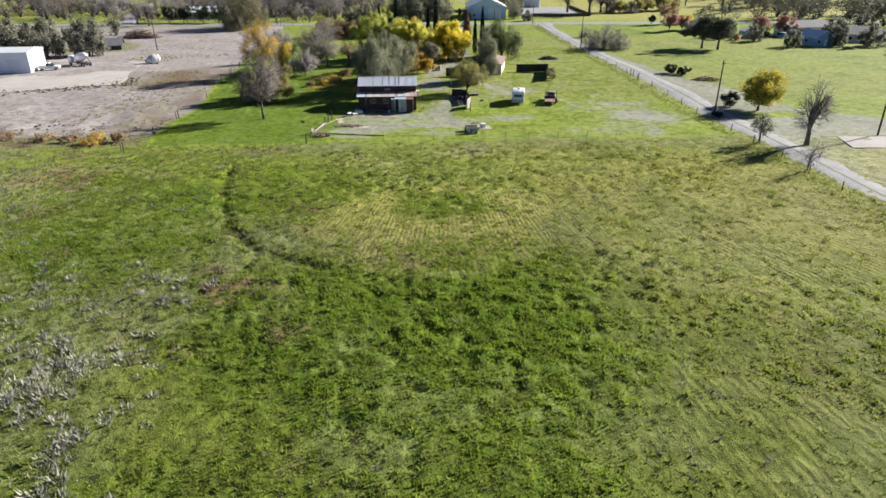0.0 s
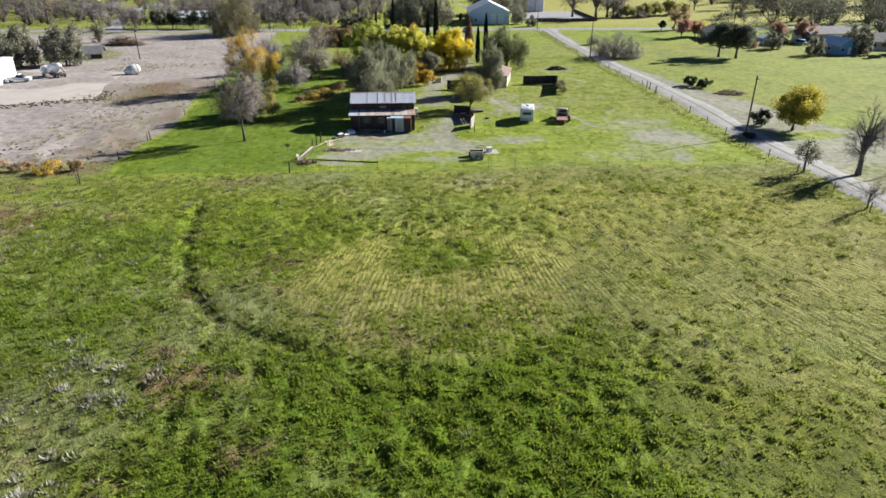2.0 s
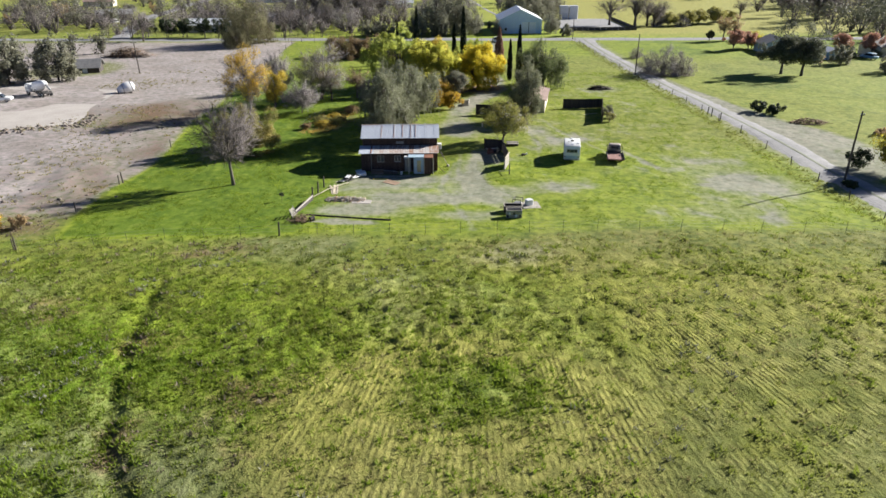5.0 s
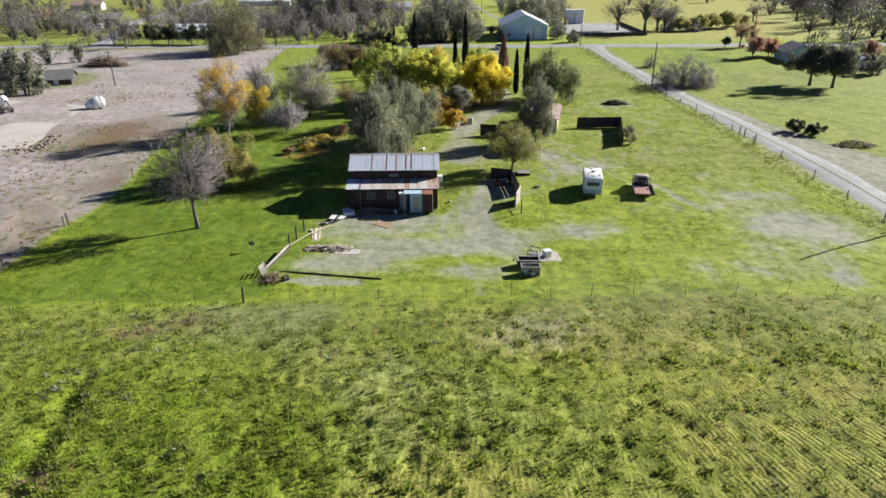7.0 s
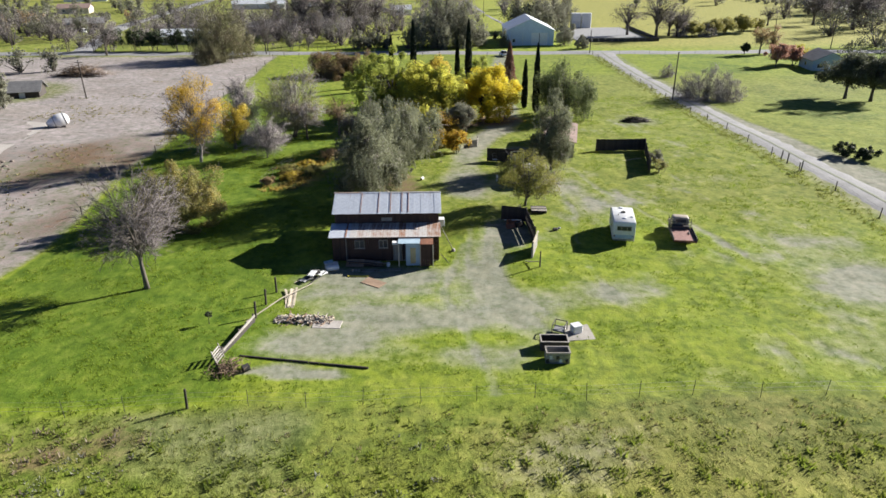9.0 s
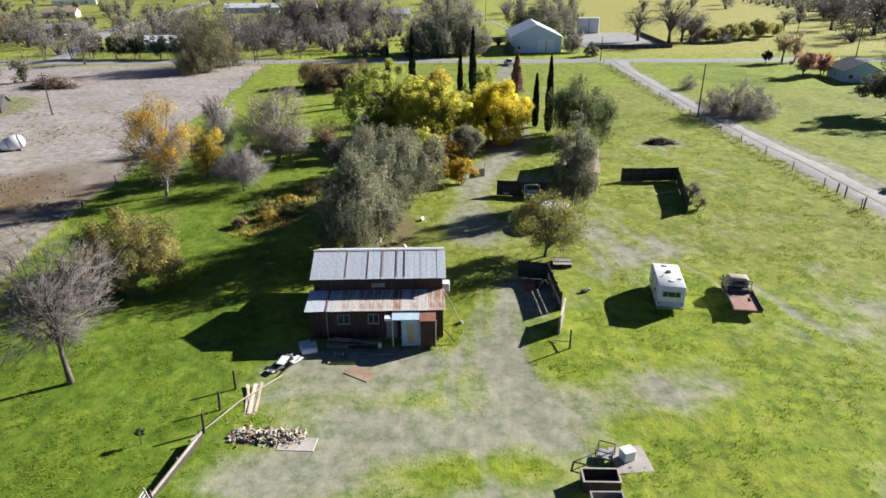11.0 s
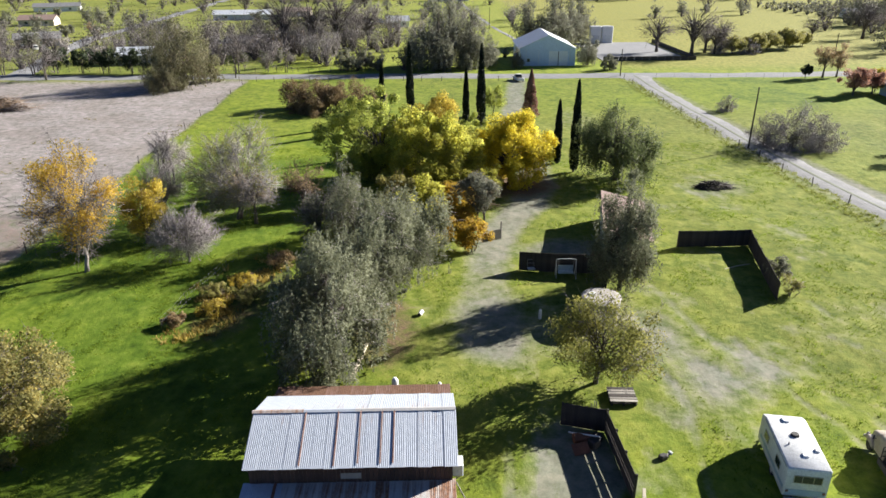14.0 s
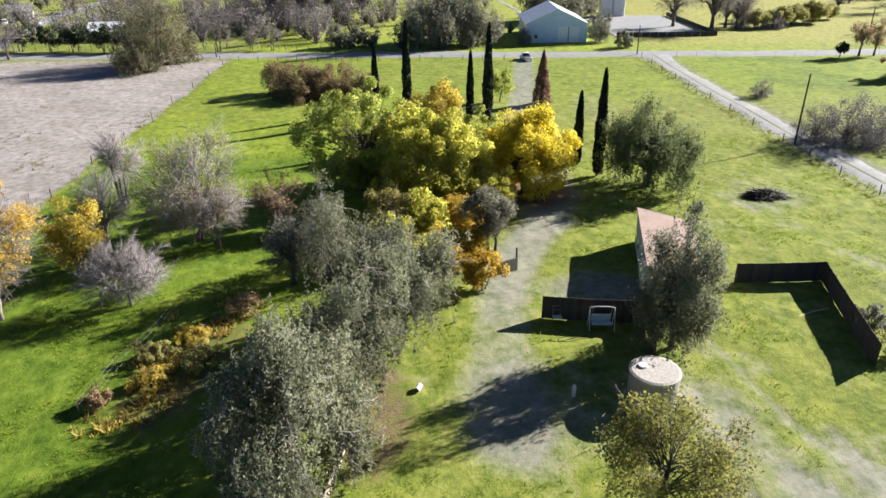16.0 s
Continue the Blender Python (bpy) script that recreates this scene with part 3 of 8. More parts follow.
    for pts in ([(8.2, 138), (7.4, 128), (9.5, 119), (14, 113)], [(6.2, 138), (5.2, 128), (7.4, 119), (12, 112)], [(5.0, 132), (2.5, 121), (4.5, 112), (6, 104)], [(26, 150), (27.5, 140), (33, 124)], [(18.5, 150), (19.0, 141), (17.0, 130), (18, 120)], [(22, 162), (24, 150), (31, 140), (34, 128)]):
        ruts = np.maximum(ruts, near_line(x, y, pts, 0.75, 0.8))
    dirt = dirt + farm * 0.24 * ruts
    worn = step(fbm(x, y, 4.5, 3, 71), 0.52, 0.74) * step(x, 10, 24) * (1 - step(x, 47, 53)) * (1 - step(y, 176, 200))
    dirt = dirt + farm * 0.30 * worn
    u, v = x * 0.94 + y * 0.34, y * 0.94 - x * 0.34
    scuffed = step(fbm(u, v * 0.45, 2.0, 3, 81), 0.53, 0.70) * step(fbm(x, y, 11, 2, 83), 0.36, 0.58)
    dirt = dirt + farm * 0.27 * scuffed * step(x, 7, 14) * (1 - step(x, 46, 53)) * (1 - step(y, 205, 235))
    dirt = dirt + farm * (0.50 * spot(x, y, 44.5, 119, 8, 5, 12, 0.7) + 0.42 * spot(x, y, 19.5, 151.5, 2.2, 3.5, 0, 0.7) + 0.40 * spot(x, y, 21.5, 143, 2.4, 5, 15, 0.8))
    dirt = dirt + farm * np.clip(yard * 1.04 + 0.6 * spot(x, y, 15.5, 167.5, 4.5, 4.0, -10, 0.35) + 0.36 * spot(x, y, 10, 154, 6, 4, 0, 0.7) + (0.50 + 0.34 * step(y, 158, 172)) * drive + 0.22 * tracks + (n20 - 0.5) * 0.35 * (yard + drive), 0, 0.80)
    lane_side = near_line(x, y, LANE, 9, 0.4)
    apron = np.interp(y, (40, 95, 115, 126, 142, 148, 156, 166, 181, 200, 240), (92, 92, 84, 75, 72, 70, 66.5, 64, 61, 59, 57))
    turnout = (1 - step(x + wob * 2, apron - 2, apron + 2)) * (1 - step(y, 215, 245)) * (1 - 0.8 * spot(x, y, 66.5, 120.5, 7, 2.6, 0, 0.4))
    dirt = dirt + (1 - field * 0.4) * np.clip(0.48 * lane_side + (0.74 + 0.4 * (n6 - 0.4)) * turnout * step(x, 56, 60), 0, 1)
    litter = farm * np.clip(0.75 * spot(x, y, 11, 192, 8, 6, 0, 0.5) + 0.55 * spot(x, y, -3, 176, 9, 8, 0, 0.5) + 0.5 * spot(x, y, -16, 158, 4, 9, -15, 0.5) + 0.6 * spot(x, y, -2.6, 152, 3.2, 7, 0, 0.5), 0, 1)
    litter = litter + field * np.clip((n6 - 0.56) * 2.4 + (n20 - 0.5) * 0.8, 0, 1) * step(-x, 0, 12) * 0.9 + (1 - field) * (1 - step(y, 104, 112)) * (1 - step(x, -48, -40)) * 0.45 * step(n6, 0.4, 0.6)
    litter = litter + ringd * field * 0.18 + field * 0.42 * spot(x, y, -43, 84, 11, 12, 10, 0.5) * (0.3 + n6)
    litter = litter + field * (0.62 * spot(x, y, -14.5, 53.5, 4.2, 2.4, 20, 0.7) + 0.5 * spot(x, y, -9.5, 47, 2.2, 3.0, 0, 0.7) + 0.45 * spot(x, y, 0, 58.5, 6, 1.6, -8, 0.7)) * (0.4 + 1.2 * n6)
    grey = field * np.clip((fbm(x, y, 12, 3, 61) - 0.42) * 2.6, 0, 0.75) * (1 - 0.45 * step(x, -6, 6)) * (1 - 0.8 * moat) * (1 - 0.7 * disc)
    edge_w = west * step(x, FARM_WEST(y) - 22, FARM_WEST(y) - 6) * (1 - step(y, 180, 205))
    litter = litter + west * (0.44 * spot(x, y, -58, 165, 20, 12, 12, 0.6) + 0.16 * (1 - step(y, 138, 160)) + 0.30 * edge_w) * (0.55 + 0.9 * (n6 - 0.1))
    lush = lush + (1 - field) * 0.08 * step(x, 60, 66) * step(y, 125, 150) * (1 - step(y, 286, 292))
    soil = soil * (1 - 0.35 * edge_w)
    dry = dry + 0.45 * edge_w
    rows = field * np.clip(0.8 * disc + 0.85 * east * step(fbm(x, y, 13, 3, 91), 0.34, 0.62), 0, 1) * (1 - step(y, 84, 95))
    far_dry = step(y, 298, 330) * (0.12 + 0.40 * n20)
    c = lambda v: np.clip(v, 0, 1)
    return c(dirt), c(dry + far_dry), c(lush), c(soil), c(rows), c(litter), c(1 - step(y + wob * 5 + (n6 - 0.5) * 8, 82, 106)), c(grey), c((1 - field) * (0.5 + 0.35 * step(y, 288, 300)) + field * (0.2 + 0.7 * np.maximum(step(y + wob * 8 + 6 * disc, 52, 84), 0.75 * east * step(y, 34, 50)) - 0.35 * step(y, 88, 100)))


# ---- ground ----
DITCH = [(-24, 92), (-22.5, 80), (-19.5, 69), (-14.5, 62), (-8, 58)]
RUTS = (((-8, 58), (-3.4, 53.4), (-1.6, 50.6), (0.2, 48.5), (2.4, 45)), ((4.6, 56), (5.4, 53.4), (6.5, 50.1), (8.2, 45.7), (9.4, 42)), ((18.0, 67), (18.4, 63.8), (18.6, 59.5), (20.5, 57.7)), ((17.9, 58.9), (22.1, 56.7), (25, 56)),
        ((34.0, 58), (34.2, 54.1), (34.3, 50.5), (34.8, 46.7)), ((28.5, 51.5), (30.5, 49.5), (32.1, 47.6)), ((15.9, 87.5), (18.8, 82.9)))


def relief(x, y):
    """The surface of the ground with its tussocks, clods and ditch."""
    field = (1 - 0.6 * step(y, 82, 98) - 0.4 * step(y, 99, 105)) * step(y, -30, 10)
    disc = spot(x, y, 2.5, 68, 13, 12, 0, 0.3) * (1 - spot(x, y, 4.2, 73.5, 5.0, 4.2, 0, 0.4))
    moat = spot(x, y, 2, 50, 18, 11, 0, 0.5)
    patchy = 0.45 + 0.55 * step(fbm(x, y, 9, 2, 14), 0.36, 0.6)
    dens = np.clip(0.62 + 0.5 * moat + 0.35 * spot(x, y, 12, 88, 26, 12, 0, 0.5) - 0.2 * step(-x, 10, 24), 0, 1.1) * patchy * (1 - 0.85 * disc)
    pit = 1 - step(fbm(x, y * 0.75, 0.95, 2, 5), 0.26, 0.50)
    lumps = 1 - np.abs(2 * fbm(x, y, 1.5, 2, 25) - 1) * 1.6
    z = gh(x, y) + field * (lumps * (0.13 + 0.20 * moat) * (1 - 0.7 * disc) - 0.25 * pit * dens * (1 - 0.45 * step(x, 12, 22)) + (fbm(x, y, 7, 2, 2) - 0.5) * 0.3)
    lawn = (1 - field) * (1 - step(y, 215, 260))
    z = z + lawn * ((fbm(x, y, 3, 2, 4) - 0.5) * 0.08 + (fbm(x, y, 1.5, 2, 44) - 0.5) * 0.15 * step(x, 9, 16))
    z = z - 0.30 * near_line(x, y, DITCH, 1.5, 0.8) * (0.5 + fbm(x, y, 2, 2, 12))
    for pts in RUTS:
        z = z - 0.13 * near_line(x, y, pts, 0.6, 0.8) * (0.2 + fbm(x, y, 1.6, 2, 19))
    rough_w = (1 - step(x, -46, -42)) * step(y, 104, 110) * (1 - step(y, 130, 140))
    return z + rough_w * (fbm(x, y, 3.5, 3, 11) - 0.4) * 0.8


def ground_sheet():
    fine_x = np.concatenate((np.arange(-70, -34, 0.6), np.arange(-34, 37, 0.27), np.arange(37, 90.01, 0.6)))
    fine_y = np.concatenate((np.arange(14, 27, 0.8), np.arange(27, 105, 0.30), np.arange(105, 215.01, 0.75)))
    grow = np.cumsum(1.0 * 1.17 ** np.arange(38))
    xs = np.concatenate((-70 - grow[::-1], fine_x, 90 + grow))
    ys = np.concatenate((14 - grow[::-1], fine_y, 215 + grow))
    X, Y = np.meshgrid(xs, ys)
    z = relief(X, Y)
    ny, nx = X.shape
    V = np.stack((X, Y, z), -1).reshape(-1, 3)
    i = np.arange(nx * ny).reshape(ny, nx)
    F = np.stack((i[:-1, :-1], i[:-1, 1:], i[1:, 1:], i[1:, :-1]), -1).reshape(-1, 4)
    me = bpy.data.meshes.new("ground")
    me.vertices.add(len(V))
    me.vertices.foreach_set("co", V.ravel())
    me.loops.add(F.size)
    me.loops.foreach_set("vertex_index", F.ravel())
    me.polygons.add(len(F))
    me.polygons.foreach_set("loop_start", np.arange(0, F.size, 4))
    me.update(calc_edges=True)
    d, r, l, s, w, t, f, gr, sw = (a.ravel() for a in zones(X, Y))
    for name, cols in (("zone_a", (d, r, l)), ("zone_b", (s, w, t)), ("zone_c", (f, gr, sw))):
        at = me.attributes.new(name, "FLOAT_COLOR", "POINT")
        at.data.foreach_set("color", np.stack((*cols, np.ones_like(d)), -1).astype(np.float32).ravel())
    me.materials.append(GROUND)
    me.shade_smooth()
    return tagged(new("ground", me), "gently rolling green pasture, dry grass and bare soil", "ground", kind="structure")


ground_sheet()


def strip(name, pts, width, material, label, category, lift=0.07, rag=0.35, seg=2.0):
    """A road along a line of points, laid on the ground, with ragged edges."""
    P = [Vector((*p, 0)) for p in pts]
    out = []
    for a, b in zip(P, P[1:]):
        n = max(1, int((b - a).length / seg))
        out += [a.lerp(b, i / n) for i in range(n)]
    out.append(P[-1])
    cols = 7
    b = Buf()
    for i, p in enumerate(out):
        d = (out[min(i + 1, len(out) - 1)] - out[max(i - 1, 0)]).normalized()
        side = Vector((d.y, -d.x, 0))
        w = [width(p.y) if callable(width) else width][0]
        for c in range(cols):
            k = (c / (cols - 1) - 0.5) * w
            if c in (0, cols - 1):
                k += random.uniform(-rag, rag)
            q = p + side * k
            crown = lift * (1 - abs(2 * c / (cols - 1) - 1) ** 3) + 0.02
            b.v.append((q.x, q.y, float(gh(q.x, q.y)) + (crown if 0 < c < cols - 1 else -0.06)))
    for i in range(len(out) - 1):
        for c in range(cols - 1):
            a = i * cols + c
            b.f.append((a, a + 1, a + cols + 1, a + cols))
    ob = part(name, b, material, None, "", True)
    return tagged(ob, label, category, kind="structure")


strip("road", [(-420, 306), (-200, 299), (-105, 294), (-20, 292), (60, 289), (130, 288), (300, 284), (480, 280)], 9.5, ROAD, "grey two-lane asphalt country road without markings", "road", 0.09, 0.15)
strip("lane", LANE, lambda y: 5.4 + 6.0 * max(0.0, (y - 272) / 16) ** 2, GRAVEL, "pale grey gravel lane beside a wire fence", "lane", 0.11, 0.4)
strip("lane_centre", LANE[1:], 1.0, VERGE, "grassy ridge between the wheel tracks of a lane", "verge", 0.14, 0.3)
strip("side_road", [(-112, 297), (-124, 340), (-135, 391), (-137, 425), (-150, 600), (-165, 800)], 7.5, ROAD, "grey asphalt side road leading away through fields", "road", 0.10, 0.2)
strip("field_track", [(40, 330), (33, 420), (28, 520), (25, 700)], 2.2, GRAVEL, "narrow pale farm track across a green field", "track", 0.08, 0.3)

# ---- the barn ----
def sheet_mesh(name, width, length, material, pitch=0.11, deep=0.011, thick=0.006):
    """A corrugated sheet: x across, y down the slope, ribs in z."""
    b = Buf()
    n = max(2, int(round(width / pitch)) * 2)
    for lay, dz in ((0, 0.0), (1, -thick)):
        for j in (0, 1):
            for i in range(n + 1):
                b.v.append((width * i / n, -length * j, dz + (deep if i % 2 else 0.0)))
    k = n + 1
    for i in range(n):
        b.f.append((i, k + i, k + i + 1, i + 1))
        b.f.append((2 * k + i, 2 * k + i + 1, 3 * k + i + 1, 3 * k + i))
    for i in range(n):
        b.f.append((k + i, 3 * k + i, 3 * k + i + 1, k + i + 1))
        b.f.append((i, i + 1, 2 * k + i + 1, 2 * k + i))
    return b.mesh(name, material)


def slope(parent, x0, x1, y_top, z_top, y_low, z_low, sheets, material, rust=None, rust_from=99):
    """A roof slope of corrugated sheets, which overlap side by side."""
    length = math.hypot(y_low - y_top, z_low - z_top)
    ang = math.degrees(math.atan2(z_top - z_low, abs(y_top - y_low)))
    w = (x1 - x0) / sheets
    me, me2 = sheet_mesh("sheet", w * 1.03, length, material), sheet_mesh("sheet", w * 1.03, length, rust or material)
    for i in range(sheets):
        lift = 0.004 * (i % 2) + random.uniform(0, 0.006)
        off = random.uniform(-0.03, 0.03)
        if y_low < y_top:
            m = pose(x0 + i * w, y_top + off, z_top + lift, ang)
        else:
            m = pose(x0 + (i + 1) * w, y_top + off, z_top + lift, 0, 0, 180) @ pose(0, 0, 0, ang)
        shared("roof_sheet", me2 if i >= rust_from else me, parent, m)


def board_wall(b, x0, x1, y, z0, z1, wide=0.22, thick=0.03, top=None, along="x"):
    """Upright boards side by side, each a little proud or short."""
    n = max(1, int(round((x1 - x0) / wide)))
    w = (x1 - x0) / n
    for i in range(n):
        a, c = x0 + i * w + 0.006, x0 + (i + 1) * w - 0.006
        p = random.uniform(-0.012, 0.012)
        zt = (z1 if top is None else top((a + c) / 2)) - random.uniform(0, 0.03)
        zb = z0 + random.uniform(0, 0.08)
        if along == "x":
            b.box(a, y - thick + p, zb, c, y + p, zt)
        else:
            b.box(y - thick + p, a, zb, y + p, c, zt)


def planked(name, b, material, parent, label=""):
    """A wall of boards: a rail, and each board under it."""
    lo, hi = [min(v[k] for v in b.v) for k in range(3)], [max(v[k] for v in b.v) for k in range(3)]
    n = len(b.v) // 8
    top = min(max(v[2] for v in b.v[8 * i:8 * i + 8]) for i in range(n) if min(v[2] for v in b.v[8 * i:8 * i + 8]) < lo[2] + 0.1 and max(v[2] for v in b.v[8 * i:8 * i + 8]) > lo[2] + 1.5) if hi[2] - lo[2] > 1.6 else hi[2]
    k = 0 if hi[0] - lo[0] < hi[1] - lo[1] else 1
    a, c = list(lo), list(hi)
    a[k], c[k] = (lo[k] + hi[k]) / 2 - 0.008, (lo[k] + hi[k]) / 2 + 0.008
    rails = Buf()
    rails.box(a[0], a[1], top - 0.25, c[0], c[1], top - 0.15)
    wall = part(name, rails, material, parent, label)
    for i in range(n):
        one = Buf()
        one.v = b.v[8 * i:8 * i + 8]
        one.f = [tuple(j - 8 * i for j in f) for f in b.f[6 * i:6 * i + 6]]
        part("board", one, material, wall, "", False, False)
    return wall


def window(parent, x, y, z, w, h, bars=1, face="y", frame_mat=None):
    """A window in a wall that faces -y: frame, bars, sill and panes."""
    fm = frame_mat or DARK_WOOD
    b = Buf()
    t = 0.06
    b.box(x - w / 2, y - 0.07, z, x + w / 2, y + 0.02, z + t).box(x - w / 2, y - 0.07, z + h - t, x + w / 2, y + 0.02, z + h)
    for k in range(bars + 2):
        c = x - w / 2 + t / 2 + (w - t) * k / (bars + 1)
        b.box(c - t / 2, y - 0.065, z + t, c + t / 2, y + 0.02, z + h - t)
    fr = part("window_frame", b, fm, parent)
    for k in range(bars + 1):
        a = x - w / 2 + t + (w - t) * k / (bars + 1)
        part("pane", Buf().box(a, y - 0.035, z + t, a + (w - t) / (bars + 1) - t, y - 0.025, z + h - t), GLASS, fr)
    part("sill", Buf().box(x - w / 2 - 0.05, y - 0.13, z - 0.05, x + w / 2 + 0.05, y - 0.0, z), fm, fr)
    return fr


def barn():
    """Gabled barn, ridge along x, a lean-to on the south and a lower one on the north."""
    g = -0.5
    X0, X1 = -8.45, 2.35                # outer walls
    ob = thing("barn", -3.05, 132.5, 0, "old dark wooden barn with rusting corrugated metal roofs", "barn", z=0)
    ob.matrix_basis = Matrix.Identity(4)
    YS, YN, YL, YB = 130.95, 136.7, 128.05, 139.3
    ridge_y, ridge_z, eave_z = 134.1, 4.80, 3.62
    # walls
    b = Buf()
    board_wall(b, X0, X1, YS, g + 1.8, eave_z - 0.03)
    planked("wall", b, BARN_WOOD, ob)
    b = Buf()
    board_wall(b, X0, X1, YN, g, 3.6)
    planked("wall", b, BARN_WOOD, ob)
    def gab(v):
        return (4.68 - abs(v - ridge_y) * 0.35)
    for xx in (X0 + 0.03, X1):
        b = Buf()
        board_wall(b, YS, YN, xx, g, 3, 0.22, 0.03, gab, "y")
        planked("gable_wall", b, BARN_WOOD, ob)
    def low_s(v):
        return 2.14 + (v - YL) * 0.09
    for xx in (X0 + 0.03, X1):
        b = Buf()
        board_wall(b, YL, YS - 0.05, xx, g, 2, 0.22, 0.03, low_s, "y")
        planked("side_wall", b, BARN_WOOD, ob)
    b = Buf()
    for a, c, z0, z1 in ((X0, -6.2, g, 2.13), (-6.2, -5.2, g, 0.95), (-6.2, -5.2, 1.8, 2.13), (-5.2, -3.75, g, 2.13), (-3.75, -2.85, g, 0.95), (-3.75, -2.85, 1.8, 2.13), (-2.85, -2.35, g, 2.13), (-2.35, -1.35, 1.7, 2.13), (-1.35, X1, g, 2.13)):
        board_wall(b, a, c, YL, z0, z1)
    planked("wall", b, BARN_WOOD, ob)
    window(ob, -5.7, YL - 0.02, 0.95, 1.0, 0.85, 1, "y", GREY_WOOD)
    window(ob, -3.3, YL - 0.02, 0.95, 0.9, 0.85, 1, "y", GREY_WOOD)
    b = Buf()
    board_wall(b, -2.3, -1.4, YL + 0.02, g, 1.68, 0.15)
    d = planked("door", b, GREY_WOOD, ob, "weathered grey plank door")
    part("handle", Buf().box(-1.52, YL - 0.06, 0.45, -1.47, YL - 0.01, 0.6, None, 0.01), STEEL, d)
    # upper opening in the south wall
    part("hatch", Buf().box(-3.6, YS - 0.06, 2.75, -2.5, YS - 0.028, 3.12, None, 0.01), GREY_WOOD, ob)
    # floor inside, rafters and ridge
    part("floor", Buf().box(X0 + 0.1, YL + 0.1, g - 0.3, X1 - 0.1, YB - 0.2, g + 0.03), CONCRETE, ob)
    for k in range(9):
        x = X0 + 0.25 + k * (X1 - X0 - 0.5) / 8
        b = Buf()
        b.slab((x - 0.04, ridge_y, ridge_z - 0.06), (x - 0.04, 130.78, eave_z - 0.07), (x + 0.04, 130.78, eave_z - 0.07), (x + 0.04, ridge_y, ridge_z - 0.06), 0.12)
        b.slab((x + 0.04, ridge_y, ridge_z - 0.06), (x + 0.04, 137.1, 3.64 - 0.07), (x - 0.04, 137.1, 3.64 - 0.07), (x - 0.04, ridge_y, ridge_z - 0.06), 0.12)
        part("rafter", b, BARN_WOOD, ob)
    # roofs
    slope(ob, -8.7, 2.62, ridge_y, ridge_z, 130.68, eave_z, 16, GALV)
    slope(ob, -8.7, 2.62, ridge_y, ridge_z, 137.15, 3.64, 16, GALV)
    slope(ob, -8.8, 2.5, 131.0, 2.5, 127.75, 2.2, 16, GALV, GALV_RUST, 3)
    slope(ob, -8.6, 2.5, 136.75, 3.1, 139.6, 2.62, 14, GALV_RED)
    for fx in (0.26, 0.42, 0.53, 0.635, 0.695):
        x = -8.75 + 11.37 * fx
        ln = math.hypot(3.42, 1.18)
        me = sheet_mesh("seam", 0.09, ln * random.uniform(0.88, 0.99), RUST_SEAM, 0.045, 0.012)
        shared("seam_strip", me, ob, pose(x, ridge_y - 0.06, ridge_z + 0.026, math.degrees(math.atan2(1.18, 3.42))))
    me = sheet_mesh("seam", 0.16, 3.15, RUST, 0.08, 0.012)
    shared("seam_strip", me, ob, pose(-7.15, 130.95, 2.535, math.degrees(math.atan2(0.3, 3.25))))
    for a, c, mt in ((-8.78, -5.9, GALV_RUST), (-5.9, -3.0, GALV), (-3.0, 2.64, GALV_RUST)):
        b = Buf()
        b.slab((a, ridge_y - 0.16, ridge_z + 0.0), (c, ridge_y - 0.16, ridge_z + 0.0), (c, ridge_y, ridge_z + 0.055), (a, ridge_y, ridge_z + 0.055), 0.012)
        b.slab((a, ridge_y, ridge_z + 0.055), (c, ridge_y, ridge_z + 0.055), (c, ridge_y + 0.16, ridge_z + 0.0), (a, ridge_y + 0.16, ridge_z + 0.0), 0.012)
        part("ridge_cap", b, mt, ob)
    # porch: a lower roof on posts in front of the door, with a dark cupboard beside it
    part("porch_roof", Buf().slab((-1.75, 126.7, 1.95), (0.45, 126.7, 1.95), (0.45, 127.75, 2.1), (-1.75, 127.75, 2.1), 0.05), PALE_BLUE, ob, "pale blue-grey porch roof panel")
    part("porch_roof", Buf().slab((0.47, 126.45, 1.95), (1.75, 126.45, 1.95), (1.75, 127.8, 2.1), (0.47, 127.8, 2.1), 0.05), RUST, ob)
    pan = part("panel", Buf().box(-1.0, 126.78, g, 0.4, 126.86, 1.9, None, 0.01), PALE_BLUE, ob, "light blue panel leaning under the porch")
    part("stain_board", Buf().box(-0.55, 126.75, g + 0.25, 0.0, 126.775, 1.45, None, 0.01), YELLOWED, pan, "yellowed board on the panel")
    for x0, x1, y, way in ((0.5, 1.65, 126.55, "x"), (126.55, 127.8, 0.5, "y"), (126.55, 127.8, 1.65, "y")):
        b = Buf()
        board_wall(b, x0, x1, y, g, 1.93, 0.22, 0.03, None, way)
        planked("cupboard_side", b, BARN_WOOD, ob)
    for x, y in ((1.72, 126.5), (0.46, 126.6), (-1.7, 126.75)):
        part("post", Buf().box(x - 0.05, y - 0.05, g, x + 0.05, y + 0.05, 1.94, None, 0.01), PALE_WOOD, ob)
    part("post", Buf().box(X0 + 1.35, YL - 0.16, g, X0 + 1.45, YL - 0.06, 2.15, None, 0.01), GREY_WOOD, ob)
    part("brace", Buf().tube([(2.4, 127.9, 0.35), (3.35, 127.2, g + 0.05)], [0.05, 0.05], 4), PALE_WOOD, ob)
    part("brace", Buf().tube([(2.55, 131.2, 2.1), (3.9, 130.4, g + 0.05)], [0.035, 0.035], 5), GREY_WOOD, ob)
    part("vent_box", Buf().box(2.38, 132.2, 1.6, 3.0, 133.1, 2.3, None, 0.04), DIRTY_WHITE, ob, "white air cooler on the gable wall")
